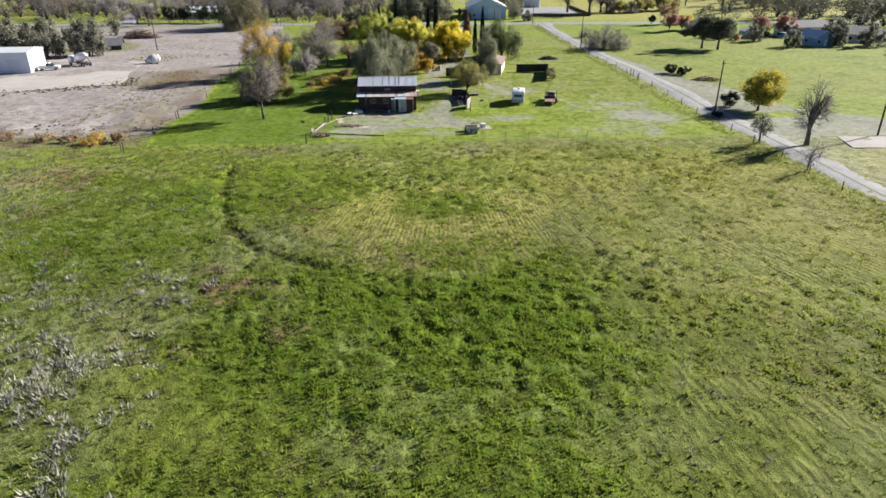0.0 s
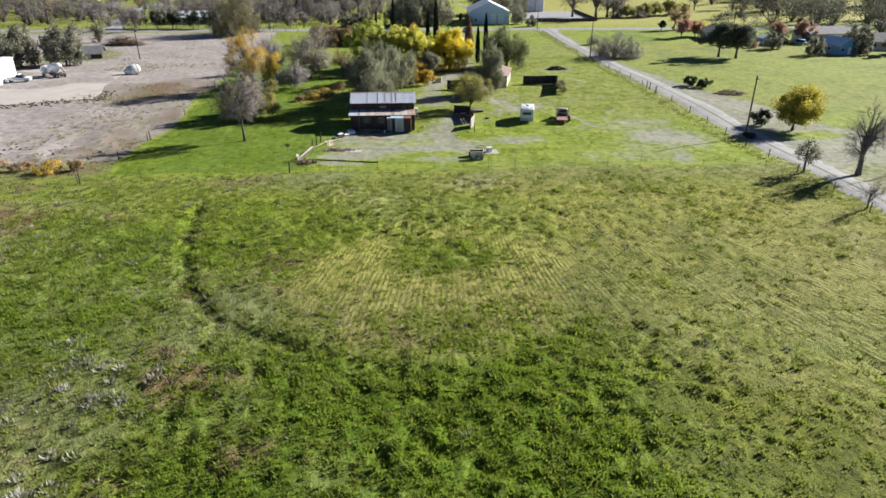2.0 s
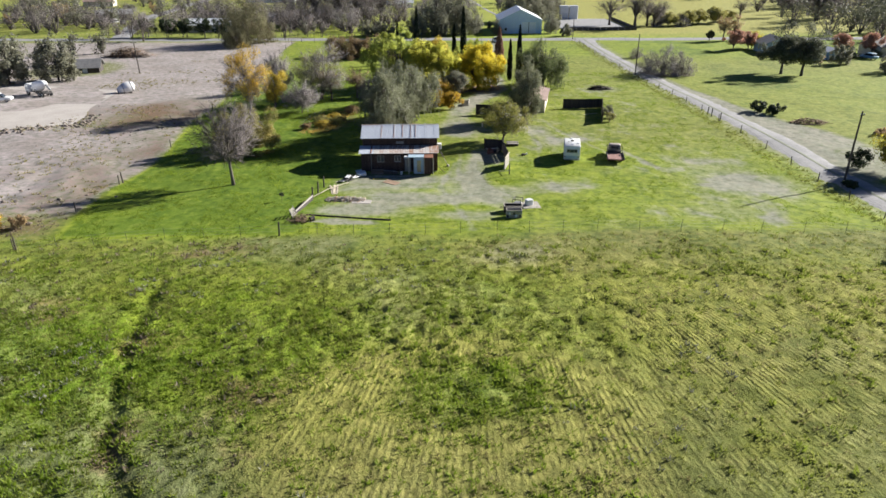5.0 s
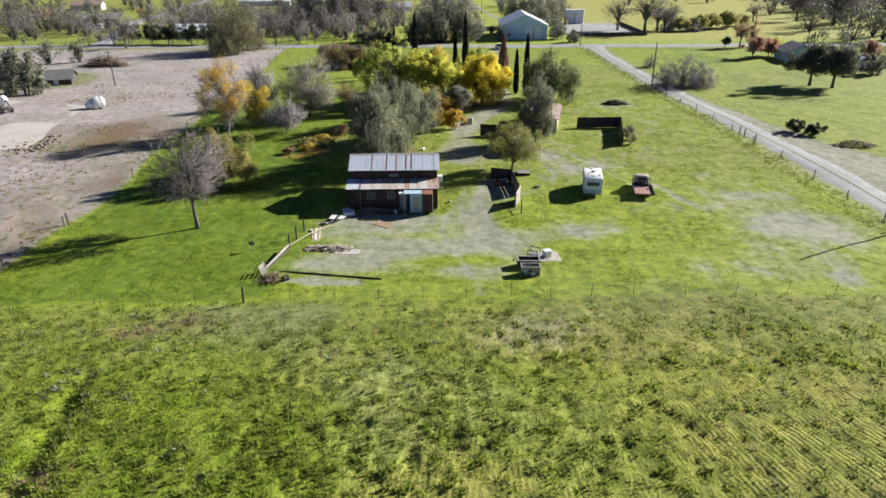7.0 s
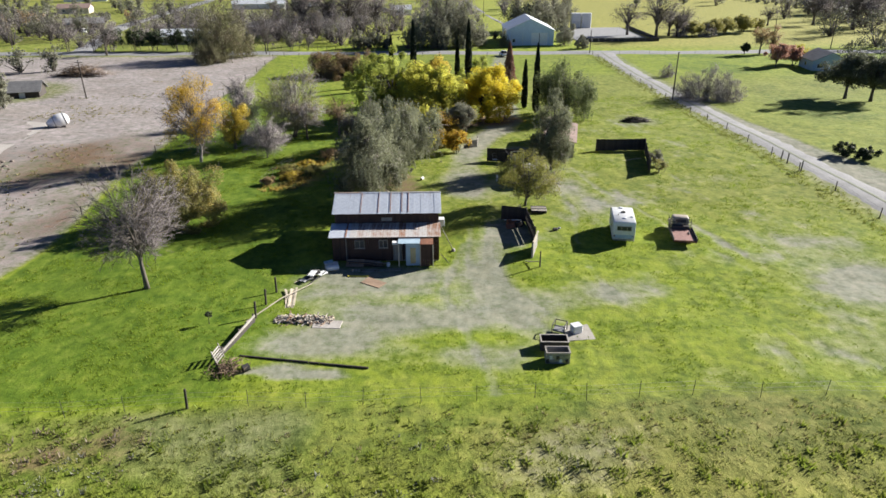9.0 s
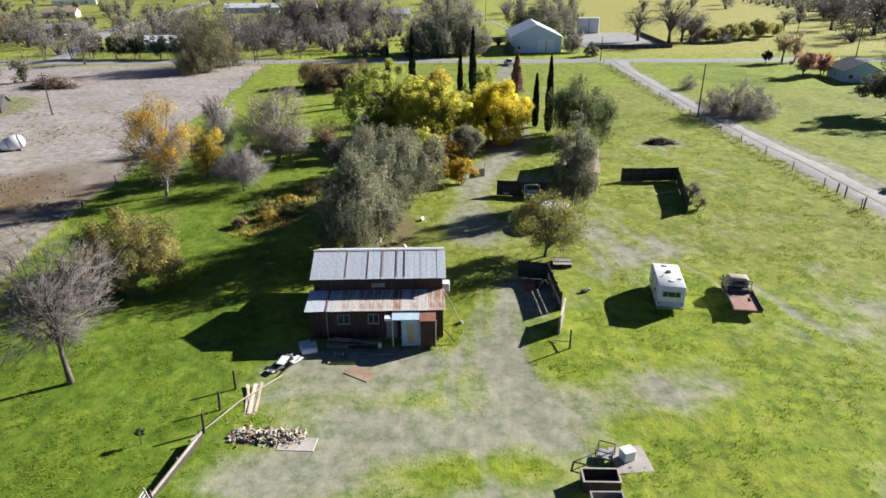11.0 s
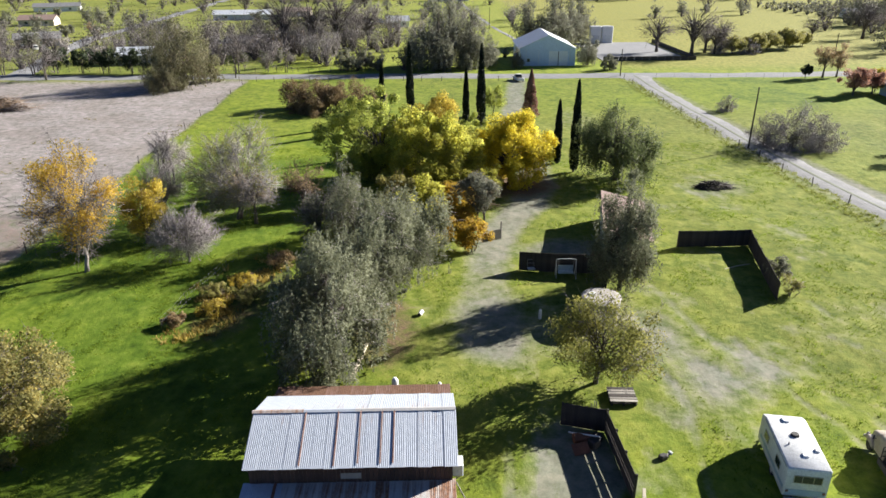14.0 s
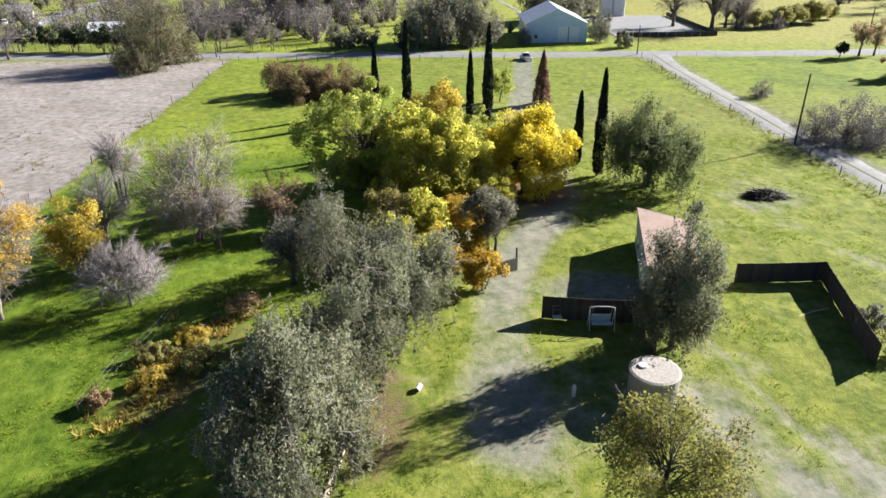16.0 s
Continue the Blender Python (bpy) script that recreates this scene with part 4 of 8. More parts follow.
    for y in (132.3, 133.0):
        part("bracket", Buf().tube([(2.4, y, 1.2), (2.95, y, 1.6)], [0.03, 0.03], 5), STEEL, ob)
    part("shelf", Buf().box(-2.35, 126.9, 1.75, -1.8, 127.5, 1.95, None, 0.03), WHITE, ob, "small white box on the porch roof")
    return ob


barn()

# ---- trees ----
def leaf_mesh(name, centres, size, material, rng, hang=0.0, flat=0.0, away=None):
    """Small leaves, one island each, at the given centres (n x 3); away gives the side of the clump that each one faces."""
    n = len(centres)
    d = rng.normal(size=(n, 3))
    d[:, 2] = d[:, 2] * (1 - flat) - hang * 2.0
    d /= np.linalg.norm(d, axis=1)[:, None]
    e = rng.normal(size=(n, 3))
    e -= d * (e * d).sum(1)[:, None]
    e /= np.linalg.norm(e, axis=1)[:, None]
    s = size * rng.uniform(0.6, 1.4, size=(n, 1))
    slim = 0.24 if hang > 0 else 0.5
    V = np.stack((centres - d * s * 0.72, centres + d * s * 0.2 + e * s * slim * 1.25, centres + d * s * 0.55 - e * s * slim * 1.1), 1).reshape(-1, 3)
    me = bpy.data.meshes.new(name)
    me.vertices.add(3 * n)
    me.vertices.foreach_set("co", V.ravel())
    me.loops.add(3 * n)
    me.loops.foreach_set("vertex_index", np.arange(3 * n))
    me.polygons.add(n)
    me.polygons.foreach_set("loop_start", np.arange(0, 3 * n, 3))
    me.update(calc_edges=True)
    me.materials.append(material)
    if away is not None:
        own = np.cross(e, d)
        turned = (own * away).sum(1) < 0
        own[turned] *= -1
        V = V.reshape(-1, 3, 3)
        V[turned] = V[turned][:, (0, 2, 1)]
        me.vertices.foreach_set("co", V.ravel())
        nv = away * 0.45 + own
        nv /= np.maximum(np.linalg.norm(nv, axis=1), 1e-6)[:, None]
        me.shade_smooth()
        me.normals_split_custom_set_from_vertices(np.repeat(nv, 3, 0))
    return me


def twig_mesh(name, A, B, r0, material):
    """Thin three-sided twigs from the points A that run out at the points B."""
    n = len(A)
    d = B - A
    d = d / np.maximum(np.linalg.norm(d, axis=1), 1e-6)[:, None]
    up = np.where(np.abs(d[:, 2:3]) < 0.9, np.array([[0, 0, 1.0]]), np.array([[1.0, 0, 0]]))
    s = np.cross(d, up)
    s /= np.linalg.norm(s, axis=1)[:, None]
    u = np.cross(s, d)
    rings = []
    for k in range(3):
        a = 2 * math.pi * k / 3
        rings.append(A + (s * math.cos(a) + u * math.sin(a)) * np.reshape(r0, (-1, 1)))
    rings.append(B)
    V = np.stack(rings, 1).reshape(-1, 3)
    o = np.arange(n)[:, None] * 4
    F = np.concatenate([o + np.array([[k, (k + 1) % 3, 3]]) for k in range(3)], 1).reshape(-1)
    me = bpy.data.meshes.new(name)
    me.vertices.add(len(V))
    me.vertices.foreach_set("co", V.ravel())
    me.loops.add(len(F))
    me.loops.foreach_set("vertex_index", F)
    me.polygons.add(3 * n)
    me.polygons.foreach_set("loop_start", np.arange(0, len(F), 3))
    me.update(calc_edges=True)
    me.materials.append(material)
    return me


def make_tree(name, h, w, seed, label, category="tree", clear=0.2, clusters=34, leaves=5000, size=0.22, leaf=None, twigs=0, twig_mat=None,
              bark=None, weep=0.0, spread=1.0, lean=(0, 0), trunk_r=None, stems=1, group="", flat_top=0.0, leafy=1.0, twig_len=1.0, fine=1.5, masses=0, bushy=1.0):
    """A tree of height h and crown width w: trunk and limbs that fork to clusters of leaves or twigs inside a lumpy crown."""
    rng = np.random.default_rng(seed)
    leaves, size = int(leaves * fine), size / fine ** 0.42
    ob = thing(name, 0, 0, 0, label, category, group, z=0)
    R, zc, rz = w / 2, h * (1 + clear) / 2, h * (1 - clear) / 2
    # cluster centres within the crown, more of them towards its skin
    C = []
    lobes = rng.normal(size=(5, 3))
    lobes /= np.linalg.norm(lobes, axis=1)[:, None]
    amp = rng.uniform(-0.34, 0.30, 5)
    hubs = []
    for k in range(masses):
        a = 2 * math.pi * (k + rng.uniform(-0.3, 0.3)) / max(1, masses - 1)
        far = 0.0 if k == 0 else rng.uniform(0.48, 0.76)
        top = 1.0 if k == 0 else rng.uniform(0.55, 0.92)
        q = rng.uniform(0.24, 0.46)
        hubs.append((far * R * math.cos(a), far * R * math.sin(a), q * R, top * h))
    while masses and len(C) < clusters:
        hx, hy, q, top = hubs[len(C) % masses]
        d = rng.normal(size=3)
        d /= np.linalg.norm(d)
        r = rng.uniform(0.2, 1.0) ** 0.5
        low = h * clear
        C.append(np.array((hx + d[0] * q * r, hy + d[1] * q * r, (low + top) / 2 + d[2] * (top - low) / 2 * r * 0.92)))
    while len(C) < clusters:
        d = rng.normal(size=3)
        d /= np.linalg.norm(d)
        lump = 1 + sum(a * max(0, float(d @ l)) ** 2 * 1.6 for a, l in zip(amp, lobes))
        r = rng.uniform(0.25, 1.0) ** 0.55 * lump * 0.86
        p = np.array((d[0] * R * r * spread, d[1] * R * r * spread, zc + d[2] * rz * r * (1 - flat_top * (d[2] > 0))))
        if d[2] < 0:
            p[:2] *= 1 + 0.12 * d[2]
        C.append(p)
    C = np.array(C)
    tr = trunk_r or 0.022 * h + 0.05
    limbs = Buf()
    lx, ly = lean
    fork = h * max(0.10, clear * 0.95)
    for sidx in range(stems):
        off = np.array((rng.uniform(-0.5, 0.5), rng.uniform(-0.5, 0.5))) * (0 if stems == 1 else 1.2)
        top = np.array((lx + off[0] * 1.6, ly + off[1] * 1.6, zc + 0.25 * rz))
        pts = [Vector((off[0], off[1], -0.25)), Vector((off[0] + lx * 0.15, off[1] + ly * 0.15, fork * 0.5)), Vector((off[0] * 1.2 + lx * 0.4, off[1] * 1.2 + ly * 0.4, fork)), Vector(tuple((top + np.array((off[0], off[1], fork))) / 2 + rng.normal(size=3) * 0.15)), Vector(tuple(top))]
        q = tr / math.sqrt(stems)
        limbs.tube(pts, [q * 1.35, q, q * 0.85, q * 0.5, q * 0.12], 7)
        mine = C[sidx::stems]
        for p in mine:
            k = rng.uniform(0.0, 0.75)
            a = pts[2].lerp(pts[4], k)
            b = Vector(tuple(p))
            mid = a.lerp(b, 0.5) + Vector((rng.normal() * 0.12, rng.normal() * 0.12, 0.10 * (b - a).length)) 
            r = q * (0.42 - 0.3 * k)
            limbs.tube([a, mid, b], [r, r * 0.55, max(0.012, r * 0.18)], 4, False)
    part("trunk", limbs, bark or BARK, ob, "", True, False)
    sig = (R * R * rz) ** (1 / 3) / clusters ** (1 / 3) * 0.85
    if twigs:
        # boughs that leave the limbs, and twigs that leave the boughs
        def ways(at, n, loose):
            o = at - np.array((lx, ly, zc - rz * 0.35))
            o = o / np.maximum(np.linalg.norm(o, axis=1), 0.1)[:, None] + rng.normal(size=(n, 3)) * loose + np.array((0, 0, 0.12 - weep))
            return o / np.linalg.norm(o, axis=1)[:, None]
        twigs = int(twigs * bushy)
        nb = max(clusters * 3, twigs // 9)
        pick = rng.integers(0, clusters, nb)
        foot = np.array((lx * 0.4, ly * 0.4, fork))
        A1 = foot + (C[pick] - foot) * rng.uniform(0.6, 1.0, (nb, 1))
        B1 = A1 + ways(C[pick], nb, 0.7) * sig * rng.uniform(0.9, 2.0, (nb, 1)) * twig_len
        B1[:, 2] = np.maximum(B1[:, 2], 0.1)
        idx = rng.integers(0, nb, twigs)
        base = A1[idx] + (B1[idx] - A1[idx]) * rng.uniform(0.25, 1.0, (twigs, 1))
        along = (B1 - A1)[idx]
        way = along / np.linalg.norm(along, axis=1)[:, None] + rng.normal(size=(twigs, 3)) * 0.6 + np.array((0, 0, 0.1 - weep * 0.5))
        way /= np.linalg.norm(way, axis=1)[:, None]
        ln = sig * rng.uniform(0.4, 1.1, (twigs, 1)) * twig_len
        tip = base + way * ln
        tip[:, 2] = np.maximum(tip[:, 2], 0.05)
        thick = np.concatenate((np.full(nb, 0.016 + 0.0011 * h), np.full(twigs, 0.008 + 0.0006 * h)))
        me = twig_mesh("twigs", np.concatenate((A1, base)), np.concatenate((B1, tip)), thick, twig_mat or TWIG)
        tagged(part("branching", me, None, ob), kind="stuff")
    if leaf is not None and leaves:
        idx = rng.integers(0, clusters, leaves)
        if leafy < 1:
            keep = rng.permutation(clusters)[: max(2, int(clusters * leafy))]
            idx = keep[rng.integers(0, len(keep), leaves)]
        ball = rng.normal(size=(leaves, 3))
        ball *= (rng.uniform(0, 1, leaves) ** 0.4 / np.linalg.norm(ball, axis=1))[:, None]
        pos = C[idx] + ball * sig * 1.0 * (0.75 + 0.5 * (idx % 5) / 4)[:, None]
        if weep > 0:
            strands = rng.integers(0, 10 * clusters, leaves)
            srng = np.random.default_rng(seed + 9)
            sp = C[np.arange(10 * clusters) % clusters] + srng.normal(size=(10 * clusters, 3)) * sig * 0.62
            sl = srng.uniform(0.6, 2.6, 10 * clusters) * weep
            k = rng.uniform(0, 1, leaves)
            hang = rng.uniform(0, 1, leaves) < 0.6
            pos2 = sp[strands].copy()
            pos2[:, 2] -= k * sl[strands]
            pos2 += rng.normal(size=(leaves, 3)) * 0.09
            pos = np.where(hang[:, None], pos2, pos)
        pos[:, 2] = np.maximum(pos[:, 2], 0.05)
        out = pos - np.array((lx, ly, zc - 0.25 * rz))
        out /= np.maximum(np.linalg.norm(out, axis=1), 0.1)[:, None]
        lump = (pos - C[idx]) / sig
        lump /= np.maximum(np.linalg.norm(lump, axis=1), 0.6)[:, None]
        part("crown", leaf_mesh("crown", pos, size, leaf, rng, 0.5 if weep > 0 else 0.0, 0.0, out * 0.55 + lump * 0.8 + np.array((0, 0, 0.3))), None, ob)
    return ob


def make_cypress(h, w, seed, label, leaf=None, category="tree", group="", leaves=5200, size=0.2, taper=1.0, name="cypress"):
    """A narrow column of foliage round a straight trunk."""
    rng = np.random.default_rng(seed)
    ob = thing(name, 0, 0, 0, label, category, group, z=0)
    part("trunk", Buf().tube([(0, 0, -0.2), (0, 0, h * 0.5), (0.03, 0, h * 0.96)], [w * 0.13, w * 0.08, 0.02], 7), DARK_BARK, ob)
    u = rng.uniform(0.02, 1, leaves) ** 0.85
    prof = np.where(u < 0.12, 0.55 + u * 3.7, 1.0) * np.clip((1 - u) * 1.9, 0, 1) ** 0.6 if taper <= 1 else (1 - u) ** 0.8
    r = w / 2 * prof * rng.uniform(0.45, 1.05, leaves) ** 0.5
    a = rng.uniform(0, 2 * math.pi, leaves)
    r = r * (1 + 0.12 * np.sin(a * 3 + u * 25))
    pos = np.stack((r * np.cos(a), r * np.sin(a), u * h + rng.normal(size=leaves) * 0.08), 1)
    part("crown", leaf_mesh("crown", pos, size, leaf or LEAF_CYPRESS, rng, -0.25), None, ob)
    return ob


def stand(ob, x, y, rz=0.0, s=1.0, dz=0.0):
    """Puts a tree on the ground."""
    ob.matrix_basis = pose(x, y, float(gh(x, y)) + dz, 0, 0, rz) @ Matrix.Scale(s, 4)
    return ob


def again(ob, x, y, rz, s=1.0, sz=None):
    """A copy of a tree elsewhere, turned and scaled."""
    c = copy_thing(ob, Matrix.Identity(4))
    c.matrix_basis = pose(x, y, float(gh(x, y)), 0, 0, rz) @ Matrix.Diagonal((s, s, sz or s, 1))
    return c


# trees round the barn and the west lawn
stand(make_tree("bare_tree", 11.2, 10.6, 11, "leafless grey tree with a dense twiggy crown", "tree", 0.24, 60, 0, 0.2, None, 2600, TWIG, BARK, lean=(-0.4, 0.2), trunk_r=0.21, twig_len=0.9, bushy=2.4), -25.1, 122.1)
stand(make_tree("autumn_tree", 8.2, 11.4, 12, "low spreading tree with sparse yellow-olive autumn leaves", "tree", -0.25, 90, 18000, 0.2, LEAF_TAWNY, 1600, TWIG, BARK, stems=3, masses=7, fine=2.2), -27.5, 140.0)
stand(make_tree("autumn_tree", 13.4, 11.4, 13, "tall thin tree with sparse orange-yellow leaves", "tree", 0.12, 64, 5200, 0.18, LEAF_ORANGE, 4200, TWIG, PALE_BARK, lean=(0.8, 0), leafy=0.55, trunk_r=0.2, fine=2.2), -33.0, 164.8)
stand(make_tree("autumn_tree", 7.6, 6.8, 14, "small tree with bright golden yellow leaves", "tree", 0.12, 40, 4200, 0.19, LEAF_GOLD, 700, TWIG, BARK, fine=2), -29.6, 172.0)
stand(make_tree("bare_tree", 8.5, 6.0, 15, "leafless pale grey tree beside an autumn tree", "tree", 0.22, 34, 0, 0.2, None, 3000, TWIG_PALE, PALE_BARK, bushy=1.5), -28.8, 176.0)
stand(make_tree("bare_tree", 6.6, 8.4, 16, "small wide leafless tree with pale twigs", "tree", 0.06, 60, 0, 0.2, None, 5200, TWIG_PALE, PALE_BARK, trunk_r=0.13, twig_len=0.95, bushy=1.5), -23.4, 166.8)
stand(make_tree("bare_tree", 10.0, 6.6, 17, "dark-stemmed leafless tree with several trunks", "tree", 0.25, 34, 0, 0.2, None, 2600, TWIG_PALE, DARK_BARK, stems=3, bushy=1.5), -33.2, 190.0)
stand(make_tree("thin_tree", 11.0, 14.0, 18, "thin tree with sparse yellow-green leaves and bare twigs", "tree", 0.12, 56, 2200, 0.17, LEAF_PALE, 4200, TWIG_PALE, BARK, stems=3, lean=(1.0, 0), twig_len=1.0, bushy=1.6), -21.5, 179.0)
stand(make_tree("bare_tree", 6.6, 6.5, 19, "small leafless brown-grey tree on the lawn", "tree", 0.25, 34, 500, 0.16, LEAF_RUSSET, 3400, TWIG_PALE, BARK, bushy=1.4), -19.0, 177.5)
stand(make_tree("bare_tree", 7.0, 7.0, 20, "leafless brown twiggy tree in the shade", "tree", 0.2, 32, 500, 0.18, LEAF_RUSSET, 2600, TWIG_BROWN, BARK), -14.0, 181.0)
stand(make_tree("bare_tree", 7.5, 5.5, 21, "leafless dark tree behind the pepper trees", "tree", 0.2, 30, 900, 0.18, LEAF_OLIVE, 2200, TWIG, DARK_BARK), -10.5, 170.0)
stand(make_tree("olive_tree", 10.2, 8.6, 22, "grey-leaved tree with thinning foliage", "tree", 0.06, 70, 9000, 0.22, LEAF_PEPPER, 1500, TWIG_PALE, BARK, weep=0.8, masses=4, fine=2.2), -7.6, 171.5)

# pepper trees behind the barn
pep = stand(make_tree("pepper_tree", 13.6, 8.4, 31, "tall weeping pepper tree with grey-green foliage", "tree", 0.03, 66, 17000, 0.26, LEAF_PEPPER, 900, TWIG_PALE, BARK, weep=1.0, stems=2, trunk_r=0.34, masses=8, lean=(0.3, -0.3), fine=2.8), -6.2, 145.2)
pep.matrix_basis = pep.matrix_basis @ Matrix.Diagonal((1.0, 1.4, 1.0, 1.0))
stand(make_tree("pepper_tree", 12.2, 9.6, 32, "weeping pepper tree with grey-green foliage", "tree", 0.03, 66, 15000, 0.26, LEAF_PEPPER, 900, TWIG_PALE, BARK, weep=1.0, stems=2, trunk_r=0.3, masses=7, fine=2.6), -4.4, 154.5)
stand(make_tree("pepper_tree", 10.6, 10.2, 33, "spreading weeping pepper tree above bare earth", "tree", 0.10, 66, 16000, 0.27, LEAF_PEPPER, 900, TWIG_PALE, BARK, weep=0.9, trunk_r=0.3, masses=6, fine=2.6), -1.6, 161.8)
stand(make_tree("pepper_tree", 12.8, 6.2, 34, "weeping grey-green tree beside the outbuilding", "tree", 0.08, 90, 13000, 0.25, LEAF_PEPPER, 1400, TWIG_BROWN, DARK_BARK, weep=1.0, trunk_r=0.2, masses=10, lean=(0.2, 0.2), fine=2.8), 19.0, 159.0)
stand(make_tree("pepper_tree", 12.8, 12.2, 35, "large dark green weeping tree at the end of the drive", "tree", 0.06, 110, 16000, 0.3, LEAF_DEEP, 500, TWIG, DARK_BARK, weep=0.9, trunk_r=0.4, masses=9, fine=2.4, lean=(0.6, 0)), 27.4, 193.4)
stand(make_tree("yard_tree", 6.8, 10.4, 36, "open-crowned tree with thin yellow-olive leaves", "tree", 0.12, 60, 6500, 0.16, LEAF_YARD, 1800, TWIG, DARK_BARK, lean=(0.3, 0), trunk_r=0.17, fine=2.2), 13.3, 144.0)
stand(make_tree("olive_tree", 7.3, 6.6, 37, "round grey-brown olive tree beside the drive", "tree", 0.22, 46, 6500, 0.18, LEAF_OLIVE, 1500, TWIG_BROWN, DARK_BARK, stems=2, fine=2.2), 7.4, 175.6)

# the yellow grove
mul_a = stand(make_tree("mulberry_tree", 12.4, 13.6, 41, "broad tree turning from green to yellow", "tree", -0.1, 150, 30000, 0.25, LEAF_GREEN, 300, TWIG, DARK_BARK, fine=2.0), -5.2, 193.5)
mul_b = stand(make_tree("mulberry_tree", 10.8, 14.5, 42, "broad tree with yellow-green autumn leaves", "tree", -0.1, 140, 26000, 0.25, LEAF_YGREEN, 200, TWIG, DARK_BARK, fine=2.0), 3.0, 188.0)
stand(make_tree("mulberry_tree", 10.6, 12.6, 43, "round tree with brilliant yellow autumn leaves", "tree", -0.05, 110, 20000, 0.24, LEAF_YELLOW, 200, TWIG, DARK_BARK, fine=2.0), 12.6, 193.0)
stand(make_tree("mulberry_tree", 10.0, 10.0, 44, "rounded tree with yellow autumn leaves", "tree", 0.05, 60, 8000, 0.26, LEAF_GOLD, 200, TWIG, DARK_BARK), 3.0, 212.0)
shrub_o = stand(make_tree("yellow_shrub", 4.2, 7.0, 45, "shrubby tree with orange and yellow leaves", "shrub", 0.05, 36, 4200, 0.2, LEAF_AMBER, 300, TWIG_BROWN, BARK, stems=3, fine=1.5), 3.2, 171.5)
shrub_y = stand(make_tree("yellow_shrub", 5.4, 6.5, 46, "yellow-olive shrub under larger trees", "shrub", 0.05, 36, 4200, 0.22, LEAF_YGREEN, 300, TWIG_BROWN, BARK, stems=3, fine=1.5), 0.5, 168.0)
stand(make_tree("yellow_shrub", 6.0, 6.5, 47, "tangled shrub with golden brown leaves", "shrub", 0.05, 36, 3600, 0.22, LEAF_TAWNY, 500, TWIG_BROWN, BARK, stems=3, leafy=0.7, fine=1.5), -2.0, 178.5)
stand(make_tree("yellow_shrub", 3.4, 4.2, 48, "low golden shrub beside the drive", "shrub", 0.05, 26, 2400, 0.2, LEAF_AMBER, 200, TWIG_BROWN, BARK, stems=3, fine=1.5), 5.6, 168.5)

again(shrub_y, -3.5, 184.0, 30, 0.95)
again(shrub_y, 1.0, 180.8, 250, 0.9)
again(shrub_o, 5.0, 181.0, 20, 0.95)
again(shrub_o, -0.5, 176.5, 300, 0.9)
again(shrub_y, 8.8, 185.5, 110, 0.75)
again(shrub_y, -2.0, 173.5, 80, 0.9)
again(shrub_y, 1.5, 177.5, 200, 1.05)
again(shrub_o, 4.8, 175.0, 120, 0.8)
again(mul_b, -2.6, 198.0, 140, 0.8)
again(mul_a, 7.5, 201.0, 60, 0.62)

# cypresses, round tree and red conifer near the road
for k, (x, y, h, w) in enumerate(((-7.3, 233.0, 11.5, 1.5), (-1.9, 230.0, 15.2, 1.9), (8.3, 226.0, 11.2, 1.5), (10.4, 218.0, 16.2, 2.0), (21.0, 203.0, 9.6, 1.5), (22.5, 197.8, 13.2, 1.7))):
    stand(make_cypress(h, w * 0.74, 60 + k, "tall narrow dark green cypress", group="cypresses", size=0.2, leaves=9000), x, y)
stand(make_cypress(9.4, 3.6, 70, "narrow conifer with rust-red autumn needles", LEAF_RUST, leaves=7000, taper=2.0, name="red_conifer"), 21.8, 237.5)
stand(make_tree("young_tree", 6.4, 6.0, 71, "young round tree with fresh green leaves", "tree", 0.2, 36, 3600, 0.2, LEAF_GREEN, 400, TWIG, BARK, trunk_r=0.12, lean=(0.5, 0)), 14.6, 240.0)
stand(make_tree("garden_bush", 2.4, 2.6, 72, "small rounded grey-green bush", "bush", 0.02, 22, 1600, 0.14, LEAF_OLIVE, 0, None, BARK, stems=3), 34.9, 161.0)
stand(make_tree("garden_bush", 1.7, 2.0, 73, "small pale dry bush", "bush", 0.02, 18, 700, 0.12, LEAF_PALE, 500, TWIG_PALE, BARK, stems=3), 34.7, 157.6)

# prototypes that stand at several places
shrub_a = stand(make_tree("russet_shrub", 7.6, 12.5, 81, "large olive-brown thicket near the road", "shrub", -0.3, 90, 8000, 0.25, LEAF_THICKET, 900, TWIG_BROWN, BARK, stems=4, masses=8), -24.5, 248.5)
again(shrub_a, -17.5, 247.0, 70, 0.95)
again(shrub_a, -11.5, 245.5, 160, 0.8)
again(shrub_a, -21.0, 244.0, 220, 0.85)
bare_a = stand(make_tree("bare_tree", 18.5, 19.0, 82, "large leafless tree with a spreading crown", "tree", 0.2, 60, 0, 0.2, None, 2000, TWIG, DARK_BARK, twig_len=1.0, trunk_r=0.6), 86.5, 326.0)
bare_b = stand(make_tree("bare_tree", 10.0, 12.0, 83, "leafless grey-brown tree beside the road", "tree", 0.18, 46, 0, 0.2, None, 1700, TWIG, BARK, stems=2, twig_len=1.1), -52.0, 299.0)
leafy_a = stand(make_tree("shade_tree", 18.5, 19.0, 84, "large olive-green drooping tree beside the road", "tree", -0.05, 100, 17000, 0.40, LEAF_KHAKI, 1600, TWIG_BROWN, BARK, stems=3, weep=1.4, masses=9), -61.0, 280.5)
leafy_b = stand(make_tree("shade_tree", 12.0, 12.0, 85, "broad olive-green tree with low foliage", "tree", 0.0, 64, 5200, 0.42, LEAF_OLIVE, 200, TWIG, DARK_BARK, stems=3, fine=1.0, masses=6), -100.0, 203.0)
